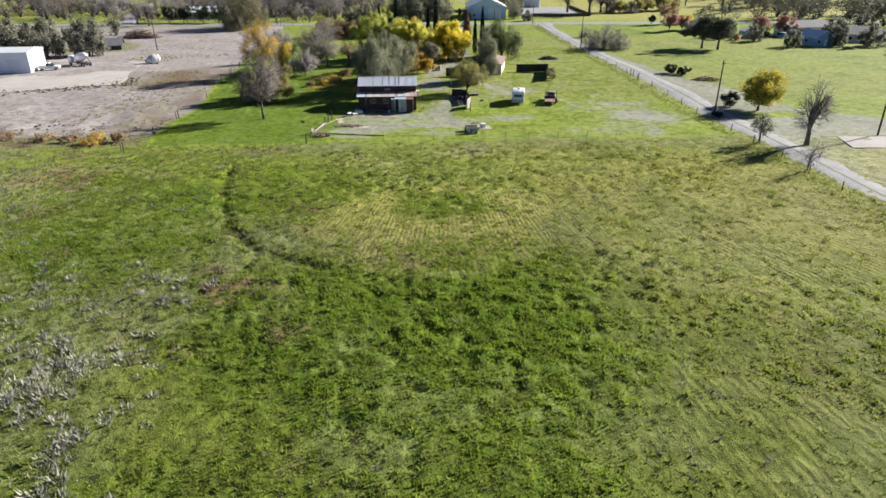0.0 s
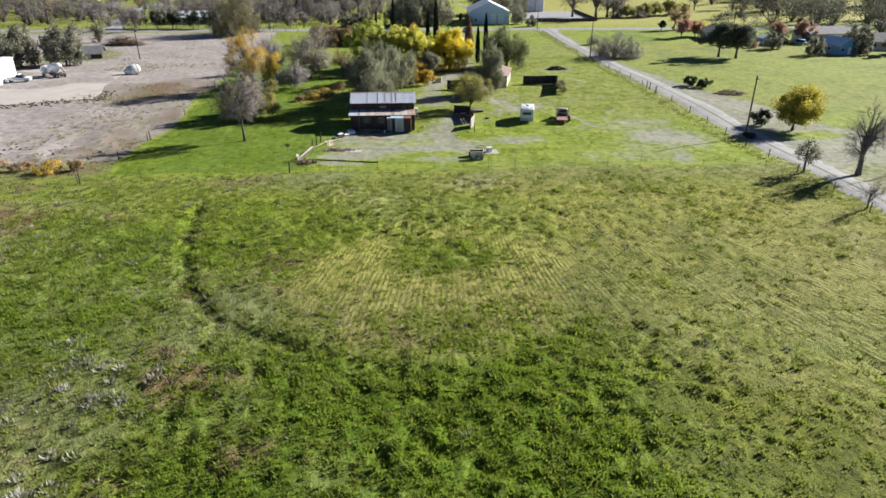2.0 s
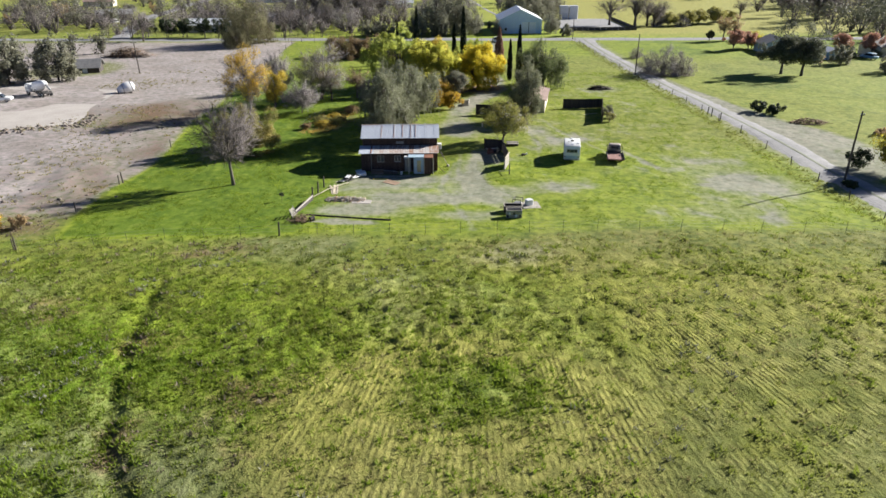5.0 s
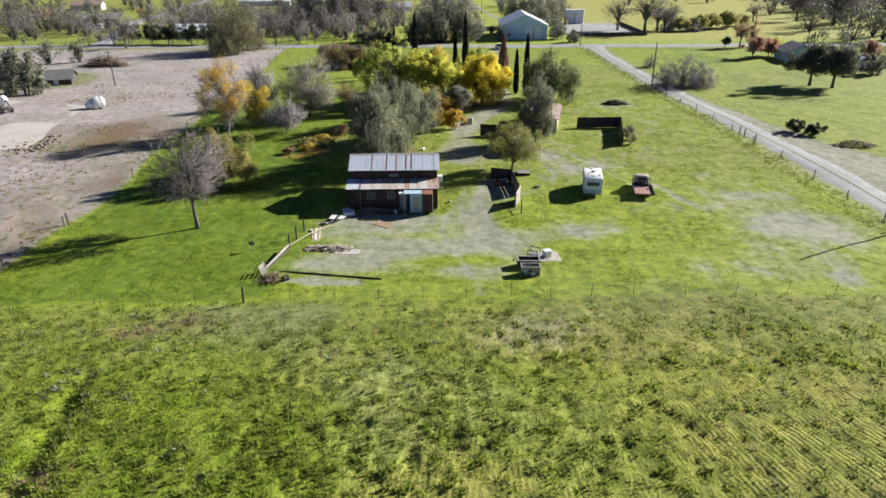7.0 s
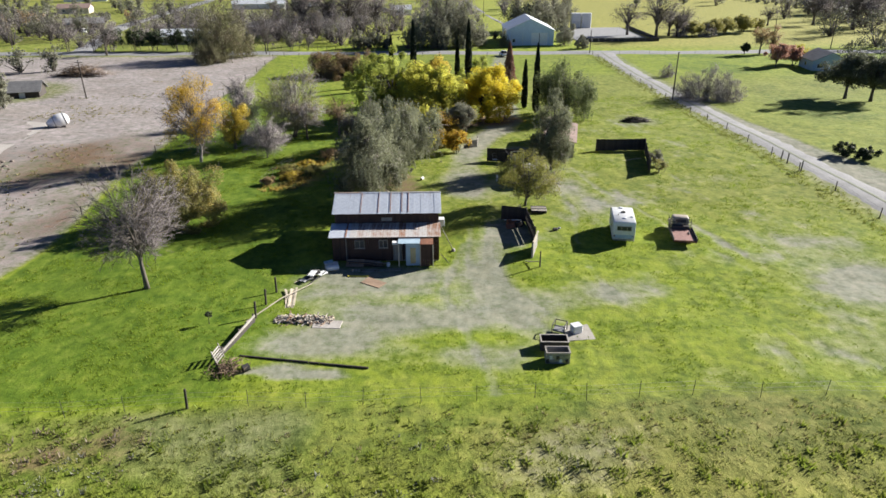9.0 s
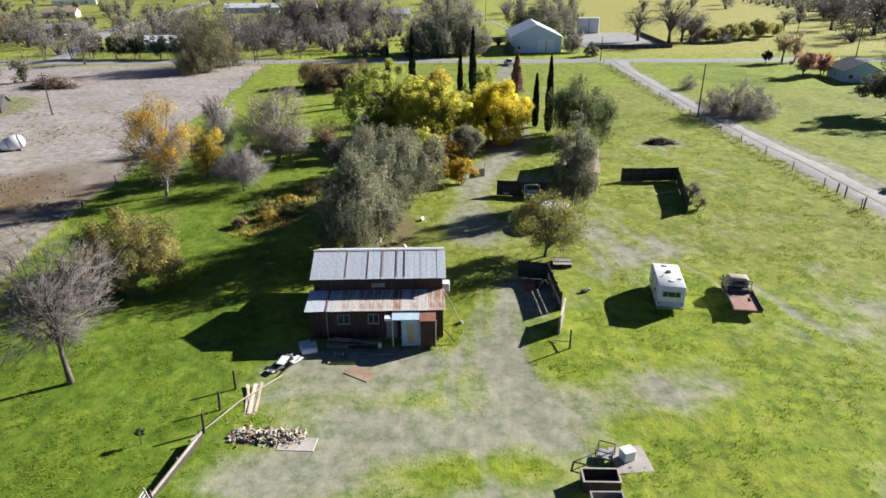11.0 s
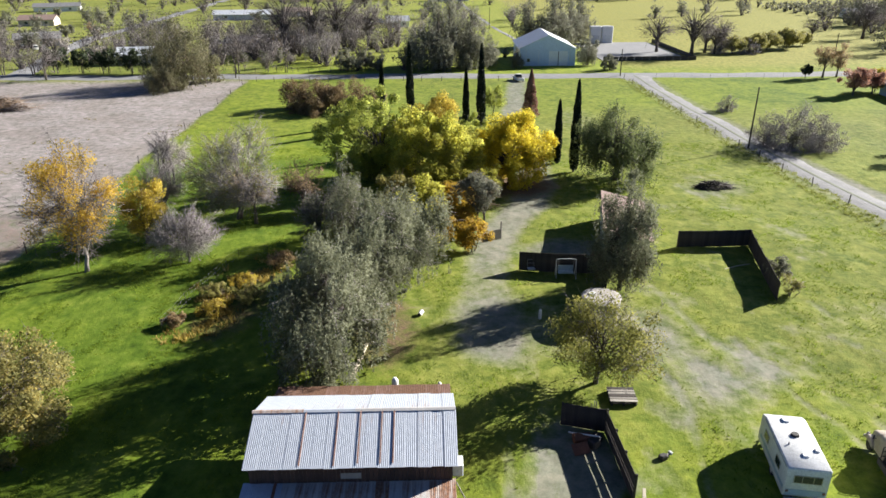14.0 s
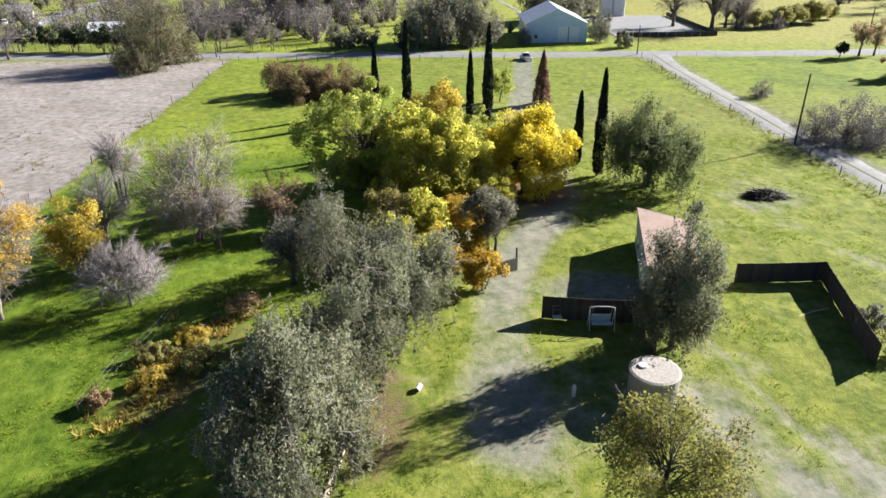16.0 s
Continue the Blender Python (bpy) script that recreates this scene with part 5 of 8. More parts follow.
orchard = stand(make_tree("orchard_tree", 6.6, 7.2, 86, "small dark round tree in a roadside row", "tree", 0.22, 34, 2200, 0.32, LEAF_DARK, 100, TWIG, DARK_BARK, stems=2, fine=1.2), -96.2, 301.5)
euc = stand(make_tree("eucalyptus", 24.0, 15.0, 87, "tall grey-green eucalyptus with drooping foliage", "tree", 0.02, 90, 8500, 0.5, LEAF_OLIVE, 200, TWIG, BARK, weep=1.6, stems=2, fine=1.0, masses=6), 4.0, 303.0)
bush_g = stand(make_tree("grey_bush", 6.6, 10.4, 88, "grey leafless thicket beside the lane", "bush", -0.5, 150, 10000, 0.115, TWIG_PALE, 2200, TWIG_PALE, BARK, stems=5, twig_len=0.6, fine=1.0), 61.2, 210.5, 0, 1.12)
bush_y = stand(make_tree("yellow_bush", 6.8, 11.0, 89, "yellow-olive thicket in a dry field", "bush", 0.03, 46, 3600, 0.4, LEAF_PALE, 500, TWIG, BARK, stems=4), 118.0, 340.0)
pine = stand(make_tree("umbrella_pine", 13.6, 11.6, 90, "broad dark pine with a wide rounded crown", "tree", 0.2, 70, 8500, 0.3, LEAF_PINE, 0, None, DARK_BARK, flat_top=0.05, trunk_r=0.32, masses=8), 92.0, 211.0)
red_a = stand(make_tree("red_tree", 6.0, 7.5, 91, "small tree with red autumn leaves", "tree", 0.12, 36, 3200, 0.3, LEAF_RED, 300, TWIG, BARK), 98.5, 256.5)
orange_a = stand(make_tree("orange_tree", 8.0, 10.4, 92, "broad tree with orange-yellow autumn leaves", "tree", 0.02, 80, 9000, 0.22, LEAF_LANE, 600, TWIG, DARK_BARK), 67.0, 124.5)
dead = stand(make_tree("dead_tree", 10.2, 7.8, 93, "bare dead tree with a thick gnarled trunk", "tree", 0.2, 40, 0, 0.2, None, 2600, TWIG, BARK, trunk_r=0.36, twig_len=1.1), 60.6, 96.6)

for x, y, r, s in ((-62.5, 271.5, 120, 0.55),):
    again(leafy_a, x, y, r, s)
for x, y, r, s in ((-89.5, 301.0, 80, 1.0), (-82.0, 300.6, 150, 1.03), (-75.0, 300.5, 220, 1.0), (-104.0, 302.0, 20, 1.05)):
    again(orchard, x, y, r, s)
for x, y, r, s in ((-44.0, 301.0, 70, 0.62), (-38.5, 300.0, 150, 0.6), (-108.0, 297.5, 30, 0.85), (-117.0, 299.0, 200, 0.8), (-101.0, 290.0, 100, 0.9), (-70.0, 330.0, 40, 1.2), (-82.0, 335.0, 120, 1.1), (-58.0, 325.0, 250, 1.15), (-26.0, 372.0, 0, 1.2), (53.5, 84.0, 10, 0.4)):
    again(bare_b, x, y, r, s)
for x, y, r, s in ((96.0, 331.0, 40, 0.62), (-38.0, 346.0, 20, 1.15), (-30.0, 352.0, 110, 1.3), (-48.0, 350.0, 200, 1.25), (94.0, 334.0, 70, 0.75), (101.0, 338.0, 130, 0.7), (79.0, 338.0, 250, 0.8), (-20.0, 362.0, 250, 0.95), (176.0, 352.0, 50, 1.1), (186.0, 360.0, 140, 1.0), (170.0, 372.0, 230, 0.9), (150.0, 372.0, 30, 0.55)):
    again(bare_a, x, y, r, s)
for x, y, r, s in ((14.5, 306.0, 120, 0.82), (8.5, 312.0, 220, 1.1), (-3.0, 309.0, 60, 0.55), (20.0, 309.0, 300, 0.45), (46.0, 352.0, 30, 1.0), (54.0, 362.0, 190, 0.9), (38.0, 356.0, 100, 0.85), (61.0, 376.0, 250, 0.8), (49.0, 309.0, 10, 0.42), (27.5, 305.0, 70, 0.3)):
    again(euc, x, y, r, s)
for x, y, r, s in ((-22.0, 304.0, 0, 0.55), (-16.5, 305.0, 70, 0.5), (5.0, 299.8, 150, 0.5), (12.0, 300.5, 240, 0.45), (53.2, 298.8, 30, 0.42), (-90.0, 207.0, 90, 0.95), (-110.0, 200.0, 200, 1.05), (-116.0, 207.0, 300, 1.0), (52.0, 322.0, 99, 0.6), (121.0, 211.5, 40, 0.5), (136.5, 214.0, 120, 0.6), (140.0, 221.0, 210, 0.75), (116.0, 226.0, 75, 0.5), (146.0, 212.0, 160, 0.7)):
    again(leafy_b, x, y, r, s)
for x, y, r, s, z in ((57.6, 212.5, 60, 0.72, 0.85), (65.8, 209.5, 200, 0.85, 0.85), (63.0, 241.5, 20, 0.5, 0.5), (98.0, 333.0, 40, 0.9, 0.8), (107.0, 331.0, 100, 0.8, 0.7)):
    again(bush_g, x, y, r, s, z)
for x, y, r, s in ((103.0, 333.0, 20, 0.9), (112.0, 336.0, 200, 1.0), (127.0, 345.0, 60, 1.1), (136.0, 352.0, 160, 0.8), (104.0, 345.0, 260, 0.7)):
    again(bush_y, x, y, r, s)
for x, y, r, s in ((95.5, 207.5, 100, 1.0), (165.0, 205.0, 30, 1.2), (172.0, 212.0, 200, 1.1)):
    again(pine, x, y, r, s)
for x, y, r, s in ((104.5, 259.0, 100, 0.9), (135.0, 243.0, 200, 1.1), (131.0, 252.0, 60, 0.9)):
    again(red_a, x, y, r, s)
for x, y, r, s in ((107.0, 262.0, 30, 0.72),):
    again(orange_a, x, y, r, s)

# ---- vehicles ----
def wheel(parent, x, y, r=0.36, w=0.22, rim=None):
    """A wheel whose axle runs along x: tyre and rim."""
    n = 18
    b = Buf()
    prof = [(-w / 2, r * 0.62), (-w / 2, r * 0.93), (-w / 3, r), (w / 3, r), (w / 2, r * 0.93), (w / 2, r * 0.62)]
    for i in range(n):
        a = 2 * math.pi * i / n
        b.v += [(x + px, y + math.cos(a) * pr, r + math.sin(a) * pr) for px, pr in prof]
    k = len(prof)
    for i in range(n):
        for j in range(k - 1):
            p, q = i * k + j, ((i + 1) % n) * k + j
            b.f.append((p, q, q + 1, p + 1))
    tyre = part("wheel", b, BLACK, parent, "", True)
    part("rim", Buf().tube([(x - w * 0.38, y, r), (x + w * 0.38, y, r)], [r * 0.62, r * 0.62], 14), rim or STEEL, tyre)
    return tyre


def loft(sections, closed_ends=True):
    """A body through cross-sections of equal point count."""
    b = Buf()
    k = len(sections[0])
    for s in sections:
        b.v += list(s)
    for i in range(len(sections) - 1):
        for j in range(k):
            a = i * k + j
            c = i * k + (j + 1) % k
            b.f.append((a, c, c + k, a + k))
    if closed_ends:
        b.f.append(tuple(range(k - 1, -1, -1)))
        b.f.append(tuple(range(len(b.v) - k, len(b.v))))
    return b


def round_section(y, w, z0, z1, r=0.12):
    """A rounded rectangle across x at the place y."""
    out = []
    for cx, cz, a0 in ((w / 2 - r, z1 - r, 0), (-w / 2 + r, z1 - r, 90), (-w / 2 + r, z0 + r, 180), (w / 2 - r, z0 + r, 270)):
        for k in range(4):
            a = radians(a0 + 30 * k)
            out.append((cx + r * math.cos(a), y, cz + r * math.sin(a)))
    return out


def camper():
    """Travel trailer: y runs from its rear to its nose."""
    ob = thing("camper_trailer", 22.75, 134.3, -10.5, "old white travel trailer parked on grass", "trailer")
    W, L, z0, z1 = 2.35, 5.3, 0.42, 2.45
    ys = [(-L / 2, z0 + 0.12, z1 - 0.10, W - 0.06), (-L / 2 + 0.08, z0, z1, W), (L / 2 - 0.7, z0, z1, W), (L / 2 - 0.15, z0, z1 - 0.18, W), (L / 2, z0 + 0.35, z1 - 0.75, W - 0.1)]
    body = part("body", loft([round_section(y, w, a, b, 0.10) for y, a, b, w in ys]), DIRTY_WHITE, ob, "white aluminium body", True)
    part("stripe", Buf().box(-W / 2 - 0.012, -L / 2 + 0.15, 0.85, -W / 2 + 0.02, L / 2 - 0.5, 1.08), PALE_BLUE, body)
    part("rear_band", Buf().box(-W / 2 + 0.12, -L / 2 - 0.022, 0.62, W / 2 - 0.12, -L / 2 + 0.01, 0.98), PALE_BLUE, body, "faded blue band across the rear")
    # rear window of three panes, lamps, bumper
    fr = part("rear_window", Buf().box(-0.78, -L / 2 - 0.03, 1.45, 0.78, -L / 2 + 0.01, 1.98, None, 0.02), STEEL, body)
    for a, c in ((-0.72, -0.32), (-0.28, 0.28), (0.32, 0.72)):
        part("pane", Buf().box(a, -L / 2 - 0.04, 1.50, c, -L / 2 - 0.031, 1.93), GLASS, fr)
    for s in (-1, 1):
        part("tail_lamp", Buf().box(s * 0.98 - 0.08, -L / 2 - 0.03, 0.78, s * 0.98 + 0.08, -L / 2 + 0.01, 0.94, None, 0.01), RUST, body)
    part("bumper", Buf().box(-W / 2 + 0.05, -L / 2 - 0.22, 0.40, W / 2 - 0.05, -L / 2 - 0.10, 0.52, None, 0.02), STEEL, ob)
    for s, y in ((-1, -1.2), (-1, 1.1), (1, -1.2), (1, 0.9)):
        x = s * W / 2
        w2 = part("side_window", Buf().box(x - 0.03, y - 0.42, 1.35, x + 0.03, y + 0.42, 1.92, None, 0.02), STEEL, body)
        part("pane", Buf().box(x - 0.036, y - 0.37, 1.40, x + 0.036, y + 0.37, 1.87), GLASS, w2)
    dr = part("door", Buf().box(W / 2 - 0.03, -0.35, 0.5, W / 2 + 0.03, 0.3, 2.2, None, 0.02), WHITE, body)
    part("handle", Buf().box(W / 2 + 0.02, -0.28, 1.25, W / 2 + 0.06, -0.2, 1.33, None, 0.01), STEEL, dr)
    # things on the roof
    part("roof_vent", Buf().box(-0.3, 1.55, z1 - 0.01, 0.1, 1.95, z1 + 0.10, None, 0.04), WHITE, body)
    part("roof_vent", Buf().box(-0.1, -1.65, z1 - 0.01, 0.25, -1.3, z1 + 0.10, None, 0.04), WHITE, body)
    part("roof_fan", Buf().tube([(0.05, 0.35, z1 - 0.01), (0.05, 0.35, z1 + 0.13)], [0.26, 0.2], 14), DARK, body, "dark round roof fan")
    part("roof_pipe", Buf().tube([(-0.55, -0.55, z1 - 0.02), (-0.55, -0.55, z1 + 0.16)], [0.05, 0.05], 8), STEEL, body)
    part("roof_box", Buf().box(0.75, -1.1, z1 - 0.03, 1.0, -0.8, z1 + 0.10, None, 0.03), DIRTY_WHITE, body)
    part("gutter", Buf().box(-W / 2 - 0.02, -L / 2 + 0.2, z1 - 0.13, -W / 2 + 0.03, L / 2 - 0.8, z1 - 0.10), STEEL, body)
    # chassis, wheels, hitch
    part("chassis", Buf().box(-0.75, -L / 2 - 0.1, 0.30, -0.63, L / 2 + 0.1, 0.44).box(0.63, -L / 2 - 0.1, 0.30, 0.75, L / 2 + 0.1, 0.44).box(-0.75, -0.4, 0.30, 0.75, -0.28, 0.42), DARK, ob)
    for s in (-1, 1):
        wheel(ob, s * (W / 2 - 0.14), -0.35, 0.34, 0.2, DIRTY_WHITE)
    part("hitch", Buf().tube([(-0.65, L / 2, 0.42), (0, L / 2 + 1.0, 0.45)], [0.05, 0.05], 6).tube([(0.65, L / 2, 0.42), (0, L / 2 + 1.0, 0.45)], [0.05, 0.05], 6).tube([(0, L / 2 + 0.9, 0.0), (0, L / 2 + 0.9, 0.75)], [0.04, 0.04], 6), DARK, ob)
    part("gas_bottle", Buf().tube([(0, L / 2 + 0.35, 0.42), (0, L / 2 + 0.35, 0.5), (0, L / 2 + 0.35, 0.85), (0, L / 2 + 0.35, 0.95)], [0.12, 0.16, 0.16, 0.06], 10), WHITE, ob)


camper()


def flatbed():
    """Old flatbed truck: y runs from its tail to its nose."""
    ob = thing("flatbed_truck", 29.1, 133.4, -10.5, "old flatbed truck with a rusty red bed and tan cab", "truck")
    part("chassis", Buf().box(-0.45, -2.9, 0.42, -0.33, 3.0, 0.6).box(0.33, -2.9, 0.42, 0.45, 3.0, 0.6).box(-0.45, -1.3, 0.42, 0.45, -1.15, 0.55), DARK, ob)
    bed = part("bed", Buf().box(-1.15, -3.05, 0.66, 1.15, 0.65, 0.76, None, 0.02), RED_BED, ob, "rusty red steel deck")
    for x0, x1 in ((-1.24, -1.16), (1.16, 1.24)):
        part("side_rail", Buf().box(x0, -3.05, 0.60, x1, 0.65, 0.98, None, 0.02), DARK, bed)
    part("tail_rail", Buf().box(-1.16, -3.13, 0.55, 1.16, -3.055, 0.74, None, 0.02), RUST, bed)
    rack = Buf()
    for x in (-1.1, -0.4, 0.4, 1.1):
        rack.tube([(x, 0.6, 0.7), (x, 0.6, 1.75)], [0.03, 0.03], 6)
    for z in (1.1, 1.45, 1.75):
        rack.tube([(-1.1, 0.6, z), (1.1, 0.6, z)], [0.028, 0.028], 6)
    part("headache_rack", rack, DARK, bed, "dark pipe rack behind the cab")
    part("tool", Buf().tube([(0.62, -1.3, 0.80), (0.70, -0.7, 0.82)], [0.09, 0.06], 7), DARK, bed)
    part("toolbox", Buf().box(-1.0, 0.1, 0.765, 0.9, 0.5, 1.12, None, 0.03), DARK, bed)
    cab = part("cab", loft([round_section(0.75, 1.7, 0.5, 1.78, 0.2), round_section(1.0, 1.78, 0.48, 1.9, 0.22), round_section(1.75, 1.78, 0.48, 1.9, 0.22), round_section(2.15, 1.82, 0.48, 1.28, 0.15)]), TAN_PAINT, ob, "faded tan rounded cab", True)
    part("rear_glass", Buf().box(-0.55, 0.72, 1.32, 0.55, 0.76, 1.66, None, 0.01), GLASS, cab)
    part("windscreen", Buf().slab((-0.68, 1.86, 1.78), (-0.74, 2.14, 1.32), (0.74, 2.14, 1.32), (0.68, 1.86, 1.78), 0.02), GLASS, cab)
    for s in (-1, 1):
        dr = part("door", Buf().box(s * 0.88 - 0.02, 0.95, 0.6, s * 0.88 + 0.02, 1.95, 1.24, None, 0.01), TAN_PAINT, cab)
        part("handle", Buf().box(s * 0.905 - 0.015, 1.05, 1.08, s * 0.905 + 0.015, 1.2, 1.12), STEEL, dr)
        part("side_glass", Buf().box(s * 0.86 - 0.02, 1.05, 1.3, s * 0.86 + 0.02, 1.75, 1.66), GLASS, cab)
        part("mirror", Buf().box(s * 1.08 - 0.04, 1.9, 1.3, s * 1.08 + 0.04, 1.96, 1.62, None, 0.01).tube([(s * 0.88, 1.93, 1.35), (s * 1.08, 1.93, 1.4)], [0.015, 0.015], 4), DARK, cab)
    hood = part("hood", loft([round_section(2.1, 1.25, 0.55, 1.3, 0.2), round_section(2.8, 1.15, 0.55, 1.26, 0.2), round_section(3.15, 1.05, 0.58, 1.15, 0.18)]), TAN_PAINT, ob, "pale sun-bleached hood", True)
    part("grille", Buf().box(-0.45, 3.14, 0.62, 0.45, 3.2, 1.08, None, 0.02), DARK, hood)
    for s in (-1, 1):
        f = part("fender", loft([round_section(2.05, 0.42, 0.45, 0.75, 0.1), round_section(2.4, 0.46, 0.6, 0.98, 0.12), round_section(2.9, 0.46, 0.6, 0.95, 0.12), round_section(3.15, 0.4, 0.5, 0.8, 0.1)]), TAN_PAINT, ob, "", True)
        f.location = (s * 0.78, 0, 0)
        part("headlight", Buf().tube([(s * 0.78, 3.1, 0.82), (s * 0.78, 3.2, 0.82)], [0.11, 0.1], 10), STEEL, f).location = (-s * 0.78, 0, 0)
        wheel(ob, s * 0.8, 2.6, 0.38, 0.2, DARK)
        wheel(ob, s * 0.86, -1.6, 0.38, 0.32, DARK)
    part("bumper", Buf().box(-0.95, 3.28, 0.45, 0.95, 3.38, 0.62, None, 0.02), STEEL, ob)


flatbed()


def pickup(x, y, rz, paint, label, category="car", s=1.0, bed=True):
    """A parked pickup or car, small in view."""
    ob = thing("pickup_truck" if bed else "parked_car", x, y, rz, label, category)
    sec = [round_section(-2.6, 1.7, 0.42, 1.0, 0.12), round_section(-2.5, 1.82, 0.4, 1.05, 0.12), round_section(2.2, 1.82, 0.4, 1.02, 0.12), round_section(2.6, 1.7, 0.45, 0.9, 0.12)]
    part("body", loft(sec), paint, ob, "", True)
    c0, c1 = (-0.5, 1.35) if bed else (-1.9, 1.2)
    cab = part("cab", loft([round_section(c0, 1.6, 0.95, 1.2, 0.1), round_section(c0 + 0.25, 1.5, 0.95, 1.75, 0.15), round_section(c1 - 0.7, 1.5, 0.95, 1.75, 0.15), round_section(c1, 1.66, 0.95, 1.1, 0.06)]), GLASS, ob, "", True)
    part("roof", loft([round_section(c0 + 0.22, 1.46, 1.6, 1.79, 0.08), round_section(c1 - 0.68, 1.46, 1.6, 1.79, 0.08)]), paint, cab, "", True)
    if bed:
        part("bed_liner", Buf().box(-0.78, -2.4, 1.02, 0.78, -0.6, 1.06, None, 0.02), DARK, ob)
    for s1 in (-1, 1):
        for yy in (-1.6, 1.65):
            wheel(ob, s1 * 0.8, yy, 0.36, 0.22)
    ob.matrix_basis = ob.matrix_basis @ Matrix.Scale(s, 4)
    return ob


pickup(25.2, 282.6, 8, WHITE, "white pickup truck parked beside the road", "truck")
pickup(-88.3, 178.5, -75, WHITE, "white pickup truck parked on a gravel yard", "truck")
for k, (x, y, r, mt) in enumerate(((121, 240, 20, WHITE), (125.5, 239, 30, DARK), (130, 236, 15, BLUE), (147, 238, 60, WHITE), (-139, 358, 30, WHITE), (-133, 352, 10, DARK), (-146, 362, 80, DARK), (-128, 356, 50, STEEL))):
    pickup(x, y, r, mt, "car parked beside a house among trees", "car", 1.0, k % 3 == 0)


for k, (x, y, r, mt) in enumerate(((-38, 452, 20, WHITE), (-33, 456, 70, DARK), (-28, 449, 100, WHITE), (-22, 455, 30, BLUE), (-16, 450, 80, WHITE), (-44, 460, 140, STEEL), (-10, 457, 10, DARK), (-30, 466, 50, WHITE))):
    pickup(x, y, r, mt, "vehicle standing in a distant crowded yard", "car", 1.25, k % 2 == 0)


def mixer_truck():
    """Cement mixer on the gravel yard."""
    ob = thing("mixer_truck", -84.2, 186.5, 60, "white cement mixer truck on a gravel yard", "truck")
    part("chassis", Buf().box(-0.6, -3.6, 0.7, 0.6, 3.2, 0.95, None, 0.03), DARK, ob)
    cab = part("cab", loft([round_section(1.6, 2.2, 0.7, 2.5, 0.15), round_section(2.6, 2.2, 0.7, 2.5, 0.15), round_section(3.0, 2.1, 0.7, 1.8, 0.15)]), WHITE, ob, "", True)
    part("windscreen", Buf().slab((-0.95, 2.68, 2.4), (-0.95, 2.98, 1.85), (0.95, 2.98, 1.85), (0.95, 2.68, 2.4), 0.02), GLASS, cab)
    part("drum", Buf().tube([(0, -3.2, 2.9), (0, -2.6, 2.7), (0, -1.0, 2.2), (0, 0.6, 1.9), (0, 1.4, 1.75)], [0.45, 0.8, 1.15, 1.0, 0.5], 16), WHITE, ob, "white mixing drum", True)
    part("chute", Buf().tube([(0, -3.3, 2.6), (0.2, -4.2, 1.5)], [0.3, 0.2], 8), STEEL, ob)
    for s in (-1, 1):
        for y in (2.2, -1.6, -2.8):
            wheel(ob, s * 0.95, y, 0.5, 0.3)


mixer_truck()


# ---- outbuildings and houses ----
def house(name, x, y, rz, w, d, eave, ridge, wall, roof, label, category="house", over=0.4, doors=(), windows=(), along="y"):
    """A gabled building: w across x, d along y; doors and windows are (face, place, sill, width, height)."""
    ob = thing(name, x, y, rz, label, category)
    part("wall", Buf().gable(-w / 2, w / 2, -d / 2, d / 2, -0.4, eave, ridge, along), wall, ob)
    half = (w if along == "y" else d) / 2
    k = (ridge - eave) / half
    lo = eave - k * over
    r = Buf()
    if along == "y":
        y0, y1 = -d / 2 - over, d / 2 + over
        r.slab((0, y0, ridge + 0.12), (0, y1, ridge + 0.12), (-half - over, y1, lo + 0.12), (-half - over, y0, lo + 0.12), 0.11)
        r2 = Buf().slab((half + over, y0, lo + 0.12), (half + over, y1, lo + 0.12), (0, y1, ridge + 0.12), (0, y0, ridge + 0.12), 0.11)
    else:
        x0, x1 = -w / 2 - over, w / 2 + over
        r.slab((x0, -half - over, lo + 0.12), (x1, -half - over, lo + 0.12), (x1, 0, ridge + 0.12), (x0, 0, ridge + 0.12), 0.11)
        r2 = Buf().slab((x0, 0, ridge + 0.12), (x1, 0, ridge + 0.12), (x1, half + over, lo + 0.12), (x0, half + over, lo + 0.12), 0.11)
    part("roof", r, roof, ob)
    part("roof", r2, roof, ob)
    for kind, items in (("door", doors), ("window", windows)):
        for face, at, z, ww, hh in items:
            m = {"s": pose(at, -d / 2, 0), "n": pose(at, d / 2, 0, 0, 0, 180), "w": pose(-w / 2, at, 0, 0, 0, -90), "e": pose(w / 2, at, 0, 0, 0, 90)}[face]
            b = Buf().box(-ww / 2, -0.05, z, ww / 2, 0.03, z + hh, m, 0.01)
            f = part(kind, b, DIRTY_WHITE if kind == "window" else WHITE_METAL, ob)
            if kind == "window":
                part("pane", Buf().box(-ww / 2 + 0.08, -0.062, z + 0.08, ww / 2 - 0.08, -0.052, z + hh - 0.08, m), GLASS, f)
    return ob


